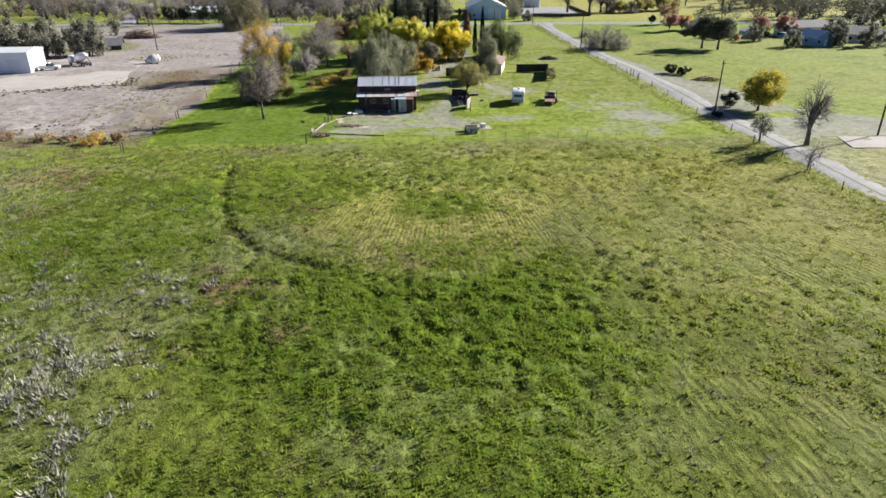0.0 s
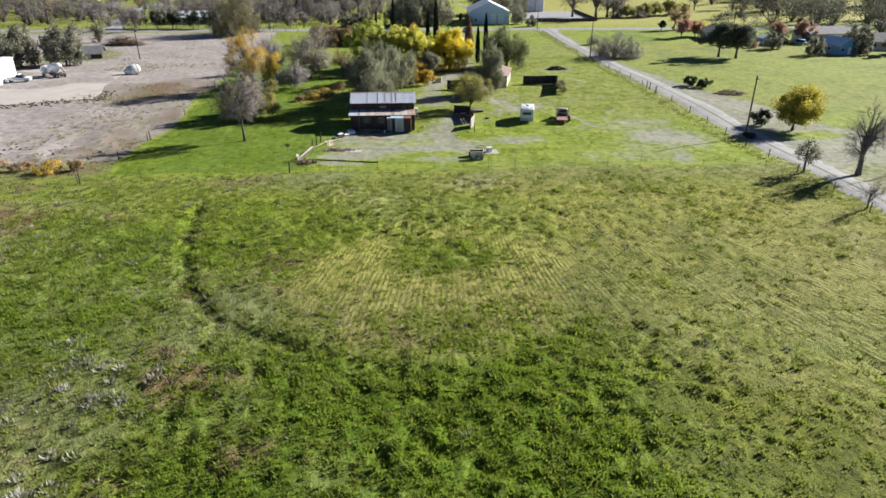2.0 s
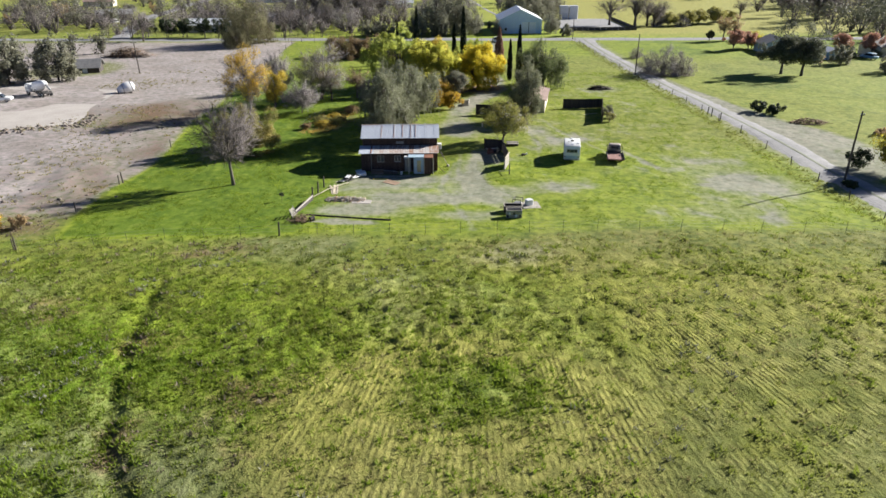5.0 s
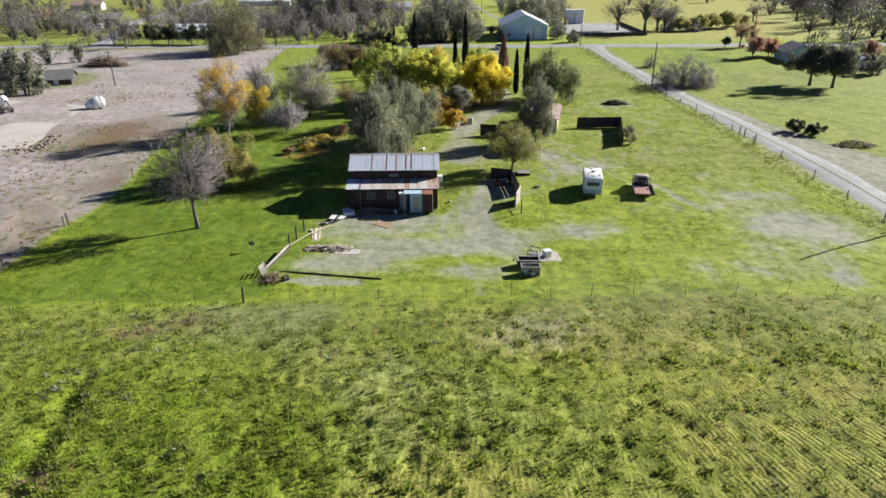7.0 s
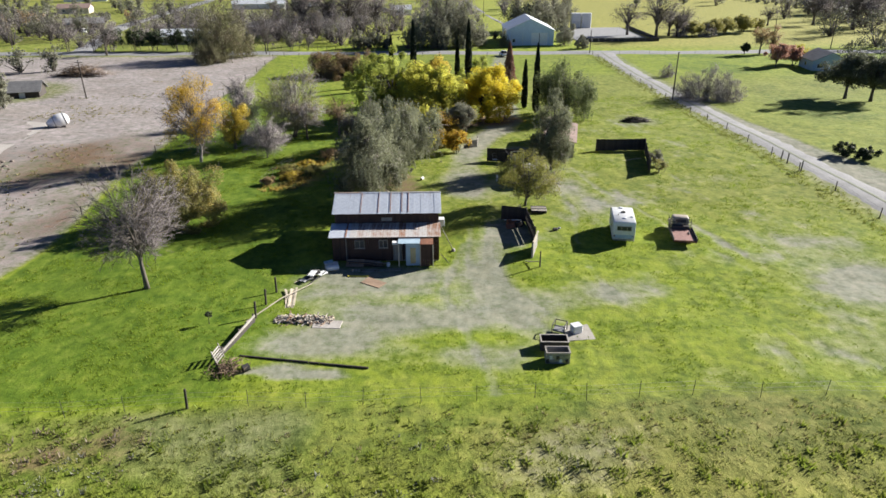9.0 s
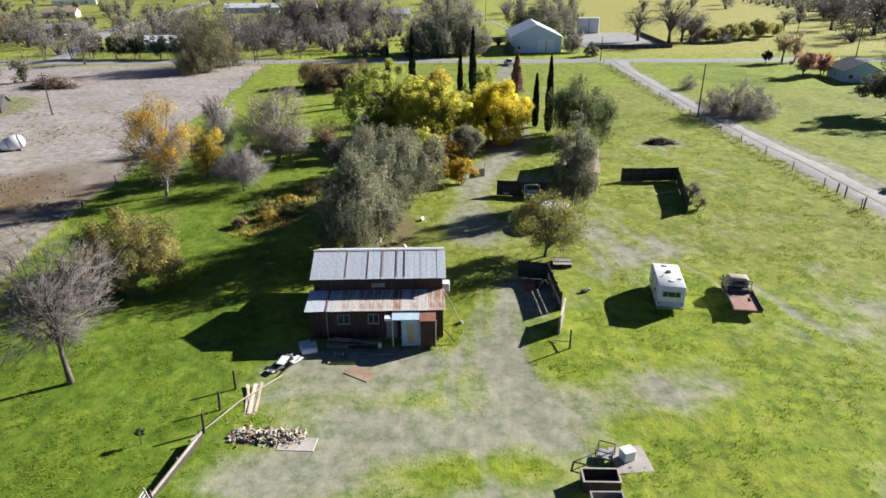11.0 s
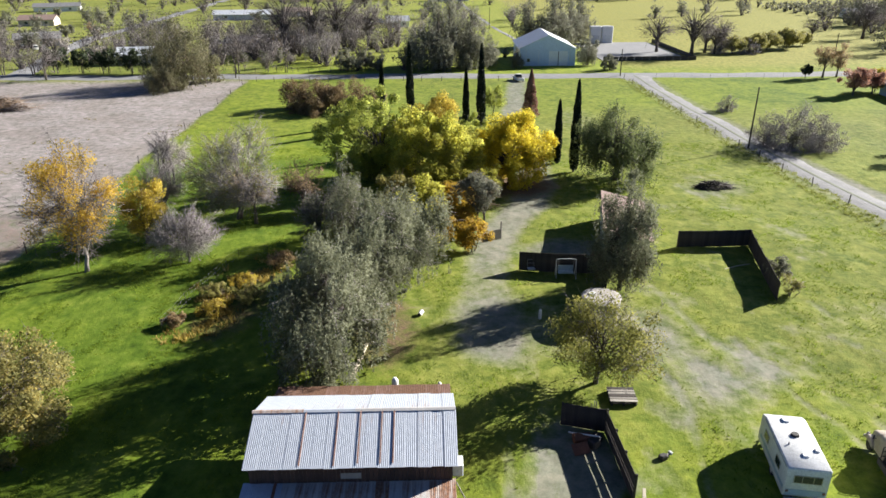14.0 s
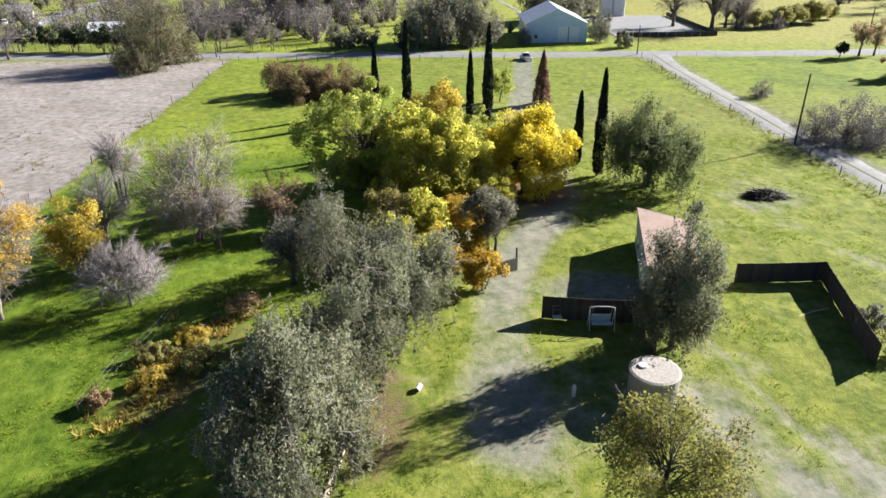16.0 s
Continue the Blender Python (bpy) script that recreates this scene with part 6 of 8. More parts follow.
# outbuilding beside the drive, its long grey wall to the west
def outbuilding():
    """A long shed with one roof slope, highest along its western wall."""
    ob = thing("outbuilding", 22.55, 171.2, -12.4, "long cream outbuilding with a faded terracotta roof", "building")
    W, L, hw, he = 4.6, 11.8, 3.3, 2.35
    b = Buf()
    s = [(-W / 2, -0.4), (W / 2, -0.4), (W / 2, he), (-W / 2, hw)]
    b.v += [(x, -L / 2, z) for x, z in s] + [(x, L / 2, z) for x, z in s]
    b.f += [(0, 1, 2, 3), (7, 6, 5, 4), (0, 4, 5, 1), (1, 5, 6, 2), (2, 6, 7, 3), (3, 7, 4, 0)]
    part("wall", b, STUCCO, ob)
    part("roof", Buf().slab((W / 2 + 0.35, -L / 2 - 0.4, he + 0.05), (W / 2 + 0.35, L / 2 + 0.4, he + 0.05), (-W / 2 - 0.15, L / 2 + 0.4, hw + 0.15), (-W / 2 - 0.15, -L / 2 - 0.4, hw + 0.15), 0.1), ROOF_PINK, ob)
    part("cladding", Buf().box(-W / 2 - 0.03, -L / 2, -0.2, -W / 2 - 0.002, L / 2, hw - 0.02), PALE_BLUE, ob, "pale blue-grey cladding on the long wall")
    for kind, m, w, z, h in (("door", pose(-W / 2 - 0.04, -2.0, 0, 0, 0, -90), 0.9, -0.05, 2.0), ("window", pose(-W / 2 - 0.04, 2.0, 0, 0, 0, -90), 1.2, 0.9, 1.0), ("window", pose(-W / 2 - 0.04, 4.6, 0, 0, 0, -90), 1.2, 0.9, 1.0), ("door", pose(0.8, -L / 2, 0), 1.0, -0.05, 2.0)):
        f = part(kind, Buf().box(-w / 2, -0.05, z, w / 2, 0.03, z + h, m, 0.01), DIRTY_WHITE, ob)
        if kind == "window":
            part("pane", Buf().box(-w / 2 + 0.08, -0.062, z + 0.08, w / 2 - 0.08, -0.052, z + h - 0.08, m), GLASS, f)


outbuilding()
# metal barn across the road
mb = house("metal_barn", 37.4, 319.0, -2, 16.4, 21.0, 5.0, 8.7, BLUE_GREY, WHITE_METAL, "blue-grey metal barn with a white roof across the road", "barn", 0.5,
           doors=(("s", 3.2, -0.05, 5.6, 4.2),), windows=(("s", -5.6, 1.0, 1.0, 1.1),))
part("sliding_door", Buf().box(3.1, -10.66, -0.05, 3.3, -10.56, 4.1), DARK, mb)
for x in (-6.4, -2.6, 6.6):
    part("downpipe", Buf().tube([(x, -10.58, 0), (x, -10.58, 4.6)], [0.06, 0.06], 6), DIRTY_WHITE, mb)
# steel warehouse on the gravel yard
house("warehouse", -103.0, 178.5, 3, 24.0, 9.0, 4.9, 5.6, WHITE_METAL, WHITE_METAL, "white steel-clad warehouse on a gravel yard", "warehouse", 0.2, doors=(("s", 8.5, -0.05, 3.0, 3.4), ("e", 0.0, -0.05, 1.0, 2.1), ("s", 0.0, -0.05, 3.0, 3.4)), along="x")
house("shed", -91.2, 222.5, 14, 9.0, 6.0, 1.5, 3.2, DARK_WOOD, ROOF_GREY, "low dark shed with a grey roof in a field", "shed", 0.5, doors=(("s", 1.0, -0.05, 1.2, 1.4),), along="x")
# houses east of the lane
house("cottage", 131.0, 216.5, 12, 6.6, 7.5, 2.7, 4.6, BLUE, WHITE_METAL, "small blue cottage with a pale roof", "house", 0.4, doors=(("s", 0.5, 0, 1.0, 2.0),), windows=(("s", -2.0, 0.9, 1.2, 1.1), ("s", 2.2, 0.9, 1.2, 1.1), ("w", 0.0, 0.9, 1.4, 1.1)))
house("cottage", 110.0, 253.5, -8, 9.0, 10.0, 2.8, 4.9, PALE_BLUE, ROOF_GREY, "grey-blue cottage with a shingle roof among trees", "house", 0.4, doors=(("s", 0.0, 0, 1.0, 2.0),), windows=(("s", -2.8, 0.9, 1.2, 1.1), ("s", 2.8, 0.9, 1.2, 1.1), ("w", 0.0, 0.9, 1.4, 1.1)))
house("shed", 119.0, 236.5, 5, 5.0, 4.0, 2.3, 3.2, BLUE, WHITE_METAL, "small blue garden shed", "shed", 0.3, doors=(("s", 0.0, 0, 1.0, 1.9),))
house("bungalow", 143.0, 246.0, 10, 16.0, 9.0, 2.8, 4.6, STUCCO, ROOF_GREY, "cream bungalow with a grey roof", "house", 0.5, doors=(("s", 1.0, 0, 1.0, 2.0),), windows=(("s", -4.0, 0.9, 1.6, 1.2), ("s", 5.0, 0.9, 1.6, 1.2)), along="x")
house("bungalow", 150.0, 226.0, -5, 14.0, 9.0, 2.8, 4.8, WHITE, ROOF_GREY, "white bungalow with a grey roof", "house", 0.5, windows=(("s", -4.0, 0.9, 1.6, 1.2), ("s", 4.0, 0.9, 1.6, 1.2)), along="x")
# houses beyond the road
for x, y, r, w, d, mt, rf, lb in ((-85, 322, 8, 17, 8, STUCCO, WHITE_METAL, "low house with a pale metal roof behind trees"), (-62, 352, -20, 14, 9, STUCCO, ROOF_GREY, "grey-roofed house among bare trees"),
                                  (-96, 486, 3, 30, 8, DIRTY_WHITE, WHITE_METAL, "long white farm building in distant fields"), (-70, 505, 0, 14, 9, STUCCO, ROOF_PINK, "long ochre house in distant fields"),
                                  (-145, 372, 25, 15, 10, STUCCO, ROOF_GREY, "grey house beside parked cars"), (-190, 460, 10, 16, 10, STUCCO, ROOF_PINK, "brown-roofed house in distant fields"),
                                  (-12, 438, 5, 10, 6, WHITE, WHITE_METAL, "white shed in a distant yard"), (18, 640, 0, 30, 10, WHITE, ROOF_GREY, "long white distant building"),
                                  (140, 640, 4, 36, 12, STUCCO, ROOF_GREY, "wide distant house in dry fields"), (-230, 560, 20, 26, 12, WHITE, ROOF_GREY, "white distant farm house"),
                                  (230, 470, -6, 22, 10, WHITE, ROOF_GREY, "distant low house by a wood"), (70, 700, 0, 24, 11, STUCCO, ROOF_PINK, "distant tan house by trees")):
    house("farm_house", x, y, r, w, d, 2.9, 4.8, mt, rf, lb, "house", 0.5, doors=(("s", 1.0, 0, 1.0, 2.0),), windows=(("s", -w * 0.28, 0.9, 1.6, 1.2), ("s", w * 0.28, 0.9, 1.6, 1.2)), along="x")

# paved lot with a white store beside the metal barn
lot = tagged(part("lot", Buf().box(56.0, 318, -1.75, 84.0, 366, -1.56), ROAD, None), "grey paved lot beside a metal barn", "pavement", kind="structure")
ob = thing("storage_tanks", 66.0, 366.0, 0, "white storage containers at the end of a lot", "container")
for x in (-3.6, 0.8):
    c = part("container", Buf().box(x, -1.5, 0, x + 4.0, 1.5, 6.0, None, 0.2), WHITE, ob)
    part("door", Buf().box(x + 0.6, -1.56, 0.1, x + 3.4, -1.51, 2.8), DIRTY_WHITE, c)
fence_dark = thing("screen_fence", 70, 342, 0, "low dark screen fence round a paved lot", "fence", z=0)
fence_dark.matrix_basis = Matrix.Identity(4)
for a, b2 in (((56, 317.6), (85, 317.6)), ((85, 317.6), (86, 366))):
    n = 12
    for i in range(n):
        p, q = Vector(a).lerp(Vector(b2), i / n), Vector(a).lerp(Vector(b2), (i + 0.96) / n)
        part("panel", Buf().slab((p.x, p.y, -0.35), (q.x, q.y, -0.35), (q.x, q.y, -1.75), (p.x, p.y, -1.75), 0.08), DARK, fence_dark)

# gravel yard round the warehouse
yard = Buf()
for px, py in ((-150, 146), (-118, 148.5), (-96, 149.5), (-85, 150.5), (-76, 154), (-70, 155), (-63.5, 158), (-64, 164), (-66.5, 172), (-67, 181), (-69, 192), (-80, 196.5), (-92, 200), (-150, 200)):
    yard.v.append((px, py, float(gh(px, py)) + 0.10))
yard.f.append(tuple(range(len(yard.v))))
tagged(part("gravel_yard", yard, PALE_GRAVEL, None), "pale tan gravel yard", "yard", kind="structure")


# ---- fences, posts and poles ----
def utility_pole(x, y, h, arm=1.2, lean=0.0, label="tall dark wooden utility pole"):
    ob = thing("utility_pole", x, y, 20, label, "pole", "utility poles")
    part("pole", Buf().tube([(0, 0, -0.4), (lean * 0.5, 0, h * 0.5), (lean, 0, h)], [0.16, 0.13, 0.10], 9), POST_WOOD, ob)
    if arm:
        part("crossarm", Buf().box(lean - arm, -0.14, h - 0.55, lean + arm, -0.04, h - 0.42, None, 0.01), POST_WOOD, ob)
        for k in (-0.9, 0.0, 0.9):
            part("insulator", Buf().tube([(lean + k * arm, -0.09, h - 0.42), (lean + k * arm, -0.09, h - 0.28)], [0.04, 0.05], 7), WHITE, ob)


for x, y, h, arm, lean in ((56.8, 120.5, 9.8, 0.35, 0.25), (54.2, 210.8, 10.0, 0, 0.1), (75.3, 101.9, 10.0, 0, 0.3), (-74.7, 218.5, 8.3, 0.8, -0.2), (-142.4, 311.4, 11.5, 0, -0.2), (53.3, 287.5, 7.0, 0, 0), (-50.2, 290.0, 3.0, 0, 0), (135.0, 294.5, 10.0, 0, 0.2), (118.0, 300.0, 9.5, 0, 0), (-118.0, 360.0, 10.0, 0, 0), (29.5, 420.0, 9.5, 0, 0)):
    utility_pole(x, y, h, arm, lean)

post_a = Buf().tube([(0, 0, -0.3), (0, 0, 1.25), (0, 0, 1.3)], [0.07, 0.065, 0.045], 7).mesh("post", POST_WOOD)
post_b = Buf().tube([(0, 0, -0.3), (0, 0, 1.35)], [0.022, 0.02], 5).mesh("post", DARK)
post_c = Buf().tube([(0, 0, -0.3), (0, 0, 1.5), (0, 0, 1.55)], [0.10, 0.09, 0.07], 8).mesh("post", POST_WOOD)


def wire_fence(pts, gap, me, heights, label, jitter=0.15, skip=0.0):
    """Posts along a line with strands of wire."""
    ob = thing("wire_fence", 0, 0, 0, label, "fence", z=0)
    P = [Vector(p) for p in pts]
    tops = []
    for a, b in zip(P, P[1:]):
        n = max(1, round((b - a).length / gap))
        for i in range(n):
            q = a.lerp(b, i / n)
            tops.append((q.x + random.uniform(-jitter, jitter) * 0.5, q.y + random.uniform(-jitter, jitter)))
    tops.append(tuple(P[-1]))
    for k, (x, y) in enumerate(tops):
        if random.random() >= skip:
            shared("post", me, ob, pose(x, y, float(gh(x, y)), random.uniform(-4, 4), random.uniform(-4, 4), random.uniform(0, 360)))
    for h in heights:
        part("wire", Buf().tube([(x, y, float(gh(x, y)) + h) for x, y in tops], [0.006] * len(tops), 3, False), STEEL, ob, "", False, False)
    return ob


wire_fence([(53.4, 40), (53.3, 75), (53.2, 98), (54.3, 130), (54.4, 165), (53.6, 190), (52.9, 212), (53.0, 250), (53.4, 284)], 8.5, post_a, (0.5, 0.9, 1.2), "dark timber posts and wire beside a gravel lane", 0.5)
wire_fence([(-41, 99), (-27, 101.8), (-15.1, 102.8), (-3.2, 102.9), (8.5, 103.2), (19.5, 103.3), (33, 102.9), (46, 101.5), (53.2, 98)], 3.9, post_b, (0.45, 0.8, 1.15), "thin steel posts and wire across the pasture", 0.3)
wire_fence([(-41.5, 99), (-41.0, 124), (-40.4, 142), (-41.4, 160), (-42.0, 180), (-44.5, 230), (-46.0, 280)], 13.0, post_a, (0.5, 1.0), "old timber posts and wire beside bare soil", 0.6)
wire_fence([(-48, 284.5), (-20, 283.5), (20, 282.5)], 5.0, post_a, (0.5, 1.0), "roadside fence of timber posts and wire", 0.3)
wire_fence([(62, 284), (90, 282.5), (130, 281.0)], 5.0, post_b, (0.5, 1.0), "roadside fence of thin posts and wire", 0.3)
wire_fence([(-110, 304), (-60, 302.5), (-20, 300)], 3.0, post_a, (0.4, 0.8, 1.1), "timber rail fence along a row of trees", 0.1)
ob = thing("corner_post", 0, 0, 0, "stout dark fence posts in the grass", "post", z=0)
for x, y in ((-15.1, 102.75), (-13.3, 118.7), (-13.6, 116.1), (-12.9, 121.3), (54.3, 156.4), (54.4, 160.6), (54.3, 162.3), (-41.2, 99.2), (-40.6, 124)):
    shared("post", post_c, ob, pose(x, y, float(gh(x, y)), random.uniform(-3, 3), random.uniform(-3, 3)))


def board_fence(name, pts, h, label, material=None, wide=0.2, gap=-0.012, rails=True, z_gap=0.03):
    """Upright boards nailed to rails and posts along a line of points."""
    ob = thing(name, 0, 0, 0, label, "fence", z=0)
    mt = material or DARK_WOOD
    kinds = [Buf().box(0.0, -0.012, z_gap, wide - gap, 0.012, h - 0.04 + 0.02 * k).mesh("board", mt) for k in range(3)]
    post = Buf().box(-0.06, -0.06, -0.3, 0.06, 0.06, h - 0.05, None, 0.01).mesh("post", mt)
    for (ax, ay), (bx, by) in zip(pts, pts[1:]):
        L, ang = math.hypot(bx - ax, by - ay), math.degrees(math.atan2(by - ay, bx - ax))
        n = int(L / wide)
        for i in range(n):
            k = i * L / n
            x, y = ax + (bx - ax) * k / L, ay + (by - ay) * k / L
            shared("board", kinds[random.randrange(3)], ob, pose(x, y, float(gh(x, y)), 0, 0, ang) @ pose(0, 0.006 * (i % 2), 0))
        for i in range(int(L / 2.4) + 1):
            k = min(L, i * 2.4)
            x, y = ax + (bx - ax) * k / L, ay + (by - ay) * k / L
            off = Vector((-math.sin(radians(ang)), math.cos(radians(ang)))) * 0.1
            shared("post", post, ob, pose(x + off.x, y + off.y, float(gh(x, y)), 0, 0, ang))
        if rails:
            for z in (0.35, h - 0.35):
                g0 = float(gh((ax + bx) / 2, (ay + by) / 2))
                part("rail", Buf().box(0, 0.02, z - 0.05, L, 0.06, z + 0.05, pose(ax, ay, g0, 0, 0, ang)), mt, ob)
    return ob


board_fence("board_fence", [(27.9, 168.8), (35.6, 168.9), (32.6, 156.2)], 1.9, "L-shaped dark board fence in the grass")
board_fence("board_fence", [(10.2, 163.4), (14.0, 162.9), (18.1, 162.5)], 2.05, "dark board fence beside the outbuilding")
board_fence("board_fence", [(18.9, 165.9), (18.15, 162.4), (17.2, 157.4)], 2.05, "dark board fence between outbuilding and water tank")
board_fence("board_fence", [(9.9, 139.2), (12.6, 138.4)], 1.8, "dark board fence of a small pen")
ob = thing("board_fence", 12.68, 135.35, 1.4, "dark pen fence of wide horizontal boards", "fence")
for z0, z1 in ((0.02, 0.30), (0.31, 0.62), (0.67, 0.90), (0.95, 1.22), (1.23, 1.50), (1.51, 1.80)):
    part("board", Buf().box(-0.015, -3.05 + random.uniform(0, 0.1), z0, 0.015, 3.05 - random.uniform(0, 0.1), z1), DARK_WOOD, ob)
for y in (-3.0, -1.0, 1.0, 3.0):
    part("post", Buf().box(0.016, y - 0.06, -0.3, 0.13, y + 0.06, 1.85, None, 0.01), DARK_WOOD, ob)
gate = board_fence("leaning_gate", [(12.0, 128.2), (12.9, 131.2)], 1.7, "grey board gate standing open, sunlit edge put in pale", GREY_WOOD)
# added pale strip: gives the gate's sunlit top edge by its colour
part("top_board", Buf().box(-0.05, -0.09, 1.70, 3.25, 0.09, 1.76, pose(12.0, 128.2, float(gh(12.4, 129.7)), 0, 0, 73.3), 0.01), PALE_WOOD, gate, "added pale strip for the sunlit top edge")
board_fence("board_fence", [(8.0, 171.3), (9.3, 172.0), (9.6, 174.4)], 1.2, "short wooden fence beside the drive", GREY_WOOD)
ob = thing("gate_post", 12.4, 126.0, 0, "dark gate post with a fallen pole", "post")
part("post", Buf().tube([(0, 0, -0.3), (0, 0, 1.7)], [0.09, 0.07], 7), POST_WOOD, ob)
part("pole", Buf().tube([(0, 0.1, 0.55), (-0.9, 0.9, 0.2), (-1.3, 1.3, 0.1)], [0.045, 0.045, 0.04], 6), GREY_WOOD, ob)

# junk in the pen
ob = thing("scrap_heap", 11.2, 137.2, 15, "rusty scrap and machinery in a small pen", "scrap")
part("drum", Buf().tube([(0.3, 0.2, 0.35), (-0.8, 0.35, 0.4)], [0.32, 0.32], 12), RUST, ob)
part("engine", Buf().box(-0.2, -0.7, 0.0, 0.6, -0.1, 0.6, pose(0, 0, 0, 0, 0, 25), 0.08), DARK, ob)
part("sheet", Buf().slab((-1.3, -0.9, 0.12), (-0.3, -1.1, 0.3), (-0.2, -0.3, 0.55), (-1.2, -0.1, 0.35), 0.03), RUST, ob)
part("pipe", Buf().tube([(-0.9, 0.9, 0.5), (0.6, -0.5, 0.85)], [0.05, 0.05], 7), DIRTY_WHITE, ob)
part("wheel_rim", Buf().tube([(0.9, 0.3, 0.05), (0.9, 0.3, 0.28)], [0.35, 0.35], 12), DARK, ob)
for k in range(5):
    part("stick", Buf().tube([(1.0 + 0.06 * k, 1.2, 0.0), (1.2 + random.uniform(-0.3, 0.3), 1.5, 1.9 + random.uniform(-0.4, 0.3))], [0.035, 0.025], 5), PALE_WOOD, ob)
ob = thing("pallet", 14.7, 142.0, -4, "grey wooden pallets lying on grass", "pallet")
ob.matrix_basis = ob.matrix_basis @ Matrix.Diagonal((1.25, 1.7, 1.2, 1))
for lay in (0, 1):
    for k in range(6):
        part("slat", Buf().box(-0.75, -0.5 + k * 0.175, 0.12 + lay * 0.16, 0.75, -0.36 + k * 0.175, 0.145 + lay * 0.16), GREY_WOOD if (k + lay) % 3 else DARK_WOOD, ob)
    for x in (-0.7, -0.05, 0.6):
        part("runner", Buf().box(x, -0.5, 0.0 + lay * 0.16, x + 0.1, 0.52, 0.118 + lay * 0.16), DARK_WOOD, ob)
ob = thing("engine_part", 15.7, 135.8, 20, "dark machine part lying on bare ground", "scrap")
part("casing", Buf().box(-0.35, -0.2, 0, 0.2, 0.2, 0.3, None, 0.08).tube([(0.15, 0, 0.2), (0.6, 0.1, 0.12)], [0.1, 0.05], 8), DARK, ob)
part("cover", Buf().box(0.42, -0.06, 0.1, 0.62, 0.22, 0.3, None, 0.04), DIRTY_WHITE, ob)

# ---- yard in front of the barn ----
ob = thing("water_heater", -8.3, 126.1, 12, "white cylinder tank lying beside scrap", "tank")
part("cylinder", Buf().tube([(-0.62, -0.3, 0.28), (-0.56, -0.3, 0.28), (0.56, -0.25, 0.28), (0.62, -0.25, 0.28)], [0.2, 0.27, 0.27, 0.2], 14), WHITE, ob, "", True)
part("crate", Buf().box(-0.75, 0.05, 0, 0.55, 0.65, 0.55, pose(0, 0, 0, 0, 0, -6), 0.03), DIRTY_WHITE, ob)
part("lid", Buf().slab((-0.8, 0.0, 0.66), (0.1, -0.02, 0.72), (0.1, 0.7, 0.74), (-0.8, 0.72, 0.6), 0.03), PALE_BLUE, ob)
ob = thing("metal_scrap", -9.8, 123.9, -32, "heap of flat grey metal scrap on the ground", "scrap")
for k in range(9):
    x, y = random.uniform(-0.6, 0.4), random.uniform(-1.0, 0.9)
    part("plate", Buf().box(-0.3, -0.55, 0, 0.3, 0.55, 0.05, pose(x, y, 0.05 + 0.06 * k, random.uniform(-8, 8), random.uniform(-8, 8), random.uniform(-30, 30)), 0.01), (STEEL, DARK, DIRTY_WHITE)[k % 3], ob)
part("pole", Buf().tube([(-1.1, -1.6, 0.05), (-0.5, 1.4, 0.35)], [0.04, 0.04], 5), PALE_WOOD, ob)
part("pole", Buf().tube([(0.4, -1.1, 0.1), (0.5, 1.3, 0.5)], [0.04, 0.04], 5), DARK, ob)
ob = thing("yellow_board", -5.6, 124.4, -3, "yellow painted board lying in grass", "board")
part("board", Buf().box(-1.05, -0.14, 0.03, 1.05, 0.14, 0.10, None, 0.02), YELLOW, ob)
ob = thing("plywood_sheet", -4.0, 122.9, -34, "brown weathered plywood sheet on grass", "board")
part("sheet", Buf().slab((-1.1, -0.6, 0.09), (1.1, -0.6, 0.07), (1.1, 0.6, 0.11), (-1.1, 0.6, 0.15), 0.03), PLY, ob)
ob = thing("lumber_pile", -5.0, 127.0, -6, "pile of boards, pipes and sheet metal before the barn", "lumber")
for k in range(14):
    x, y, z = random.uniform(-0.5, 0.5), random.uniform(-0.45, 0.4), 0.03 + 0.035 * k
    part("board", Buf().box(-random.uniform(0.9, 2.0), -0.08, 0, random.uniform(0.9, 1.9), 0.08, 0.035, pose(x, y, z, 0, 0, random.uniform(-9, 9))), (GREY_WOOD, DARK_WOOD, PLY, STEEL)[k % 4], ob)
part("sheet", Buf().slab((-2.0, -0.7, 0.12), (-0.2, -0.75, 0.16), (-0.2, 0.1, 0.62), (-2.0, 0.1, 0.55), 0.02), PLY, ob)
part("bucket", Buf().tube([(2.25, -0.1, 0), (2.25, -0.1, 0.4)], [0.16, 0.19], 12), DIRTY_WHITE, ob)
ob = thing("ladder", -3.4, 125.7, 3, "grey metal ladder lying on the ground", "ladder")
part("rail", Buf().box(-2.0, -0.22, 0.03, 1.9, -0.17, 0.1), STEEL, ob)
part("rail", Buf().box(-2.0, 0.17, 0.03, 1.9, 0.22, 0.1), STEEL, ob)
for k in range(12):
    part("rung", Buf().tube([(-1.85 + k * 0.33, -0.18, 0.065), (-1.85 + k * 0.33, 0.18, 0.065)], [0.018, 0.018], 5), STEEL, ob)
ob = thing("cinder_blocks", -6.3, 125.6, 0, "row of pale concrete blocks on the ground", "block")
for k in range(3):
    part("block", Buf().box(k * 0.3, -0.1, 0, k * 0.3 + 0.2, 0.1, 0.2, None, 0.015), CONCRETE, ob)
# pale concrete lump below the barn's prop, no lamp
ob = thing("floodlight", 3.9, 130.4, 0, "pale lump on the ground below a prop", "block")
part("foot", Buf().tube([(0, 0, 0), (0, 0, 0.2), (0, 0, 0.28)], [0.22, 0.2, 0.1], 9), CONCRETE, ob)

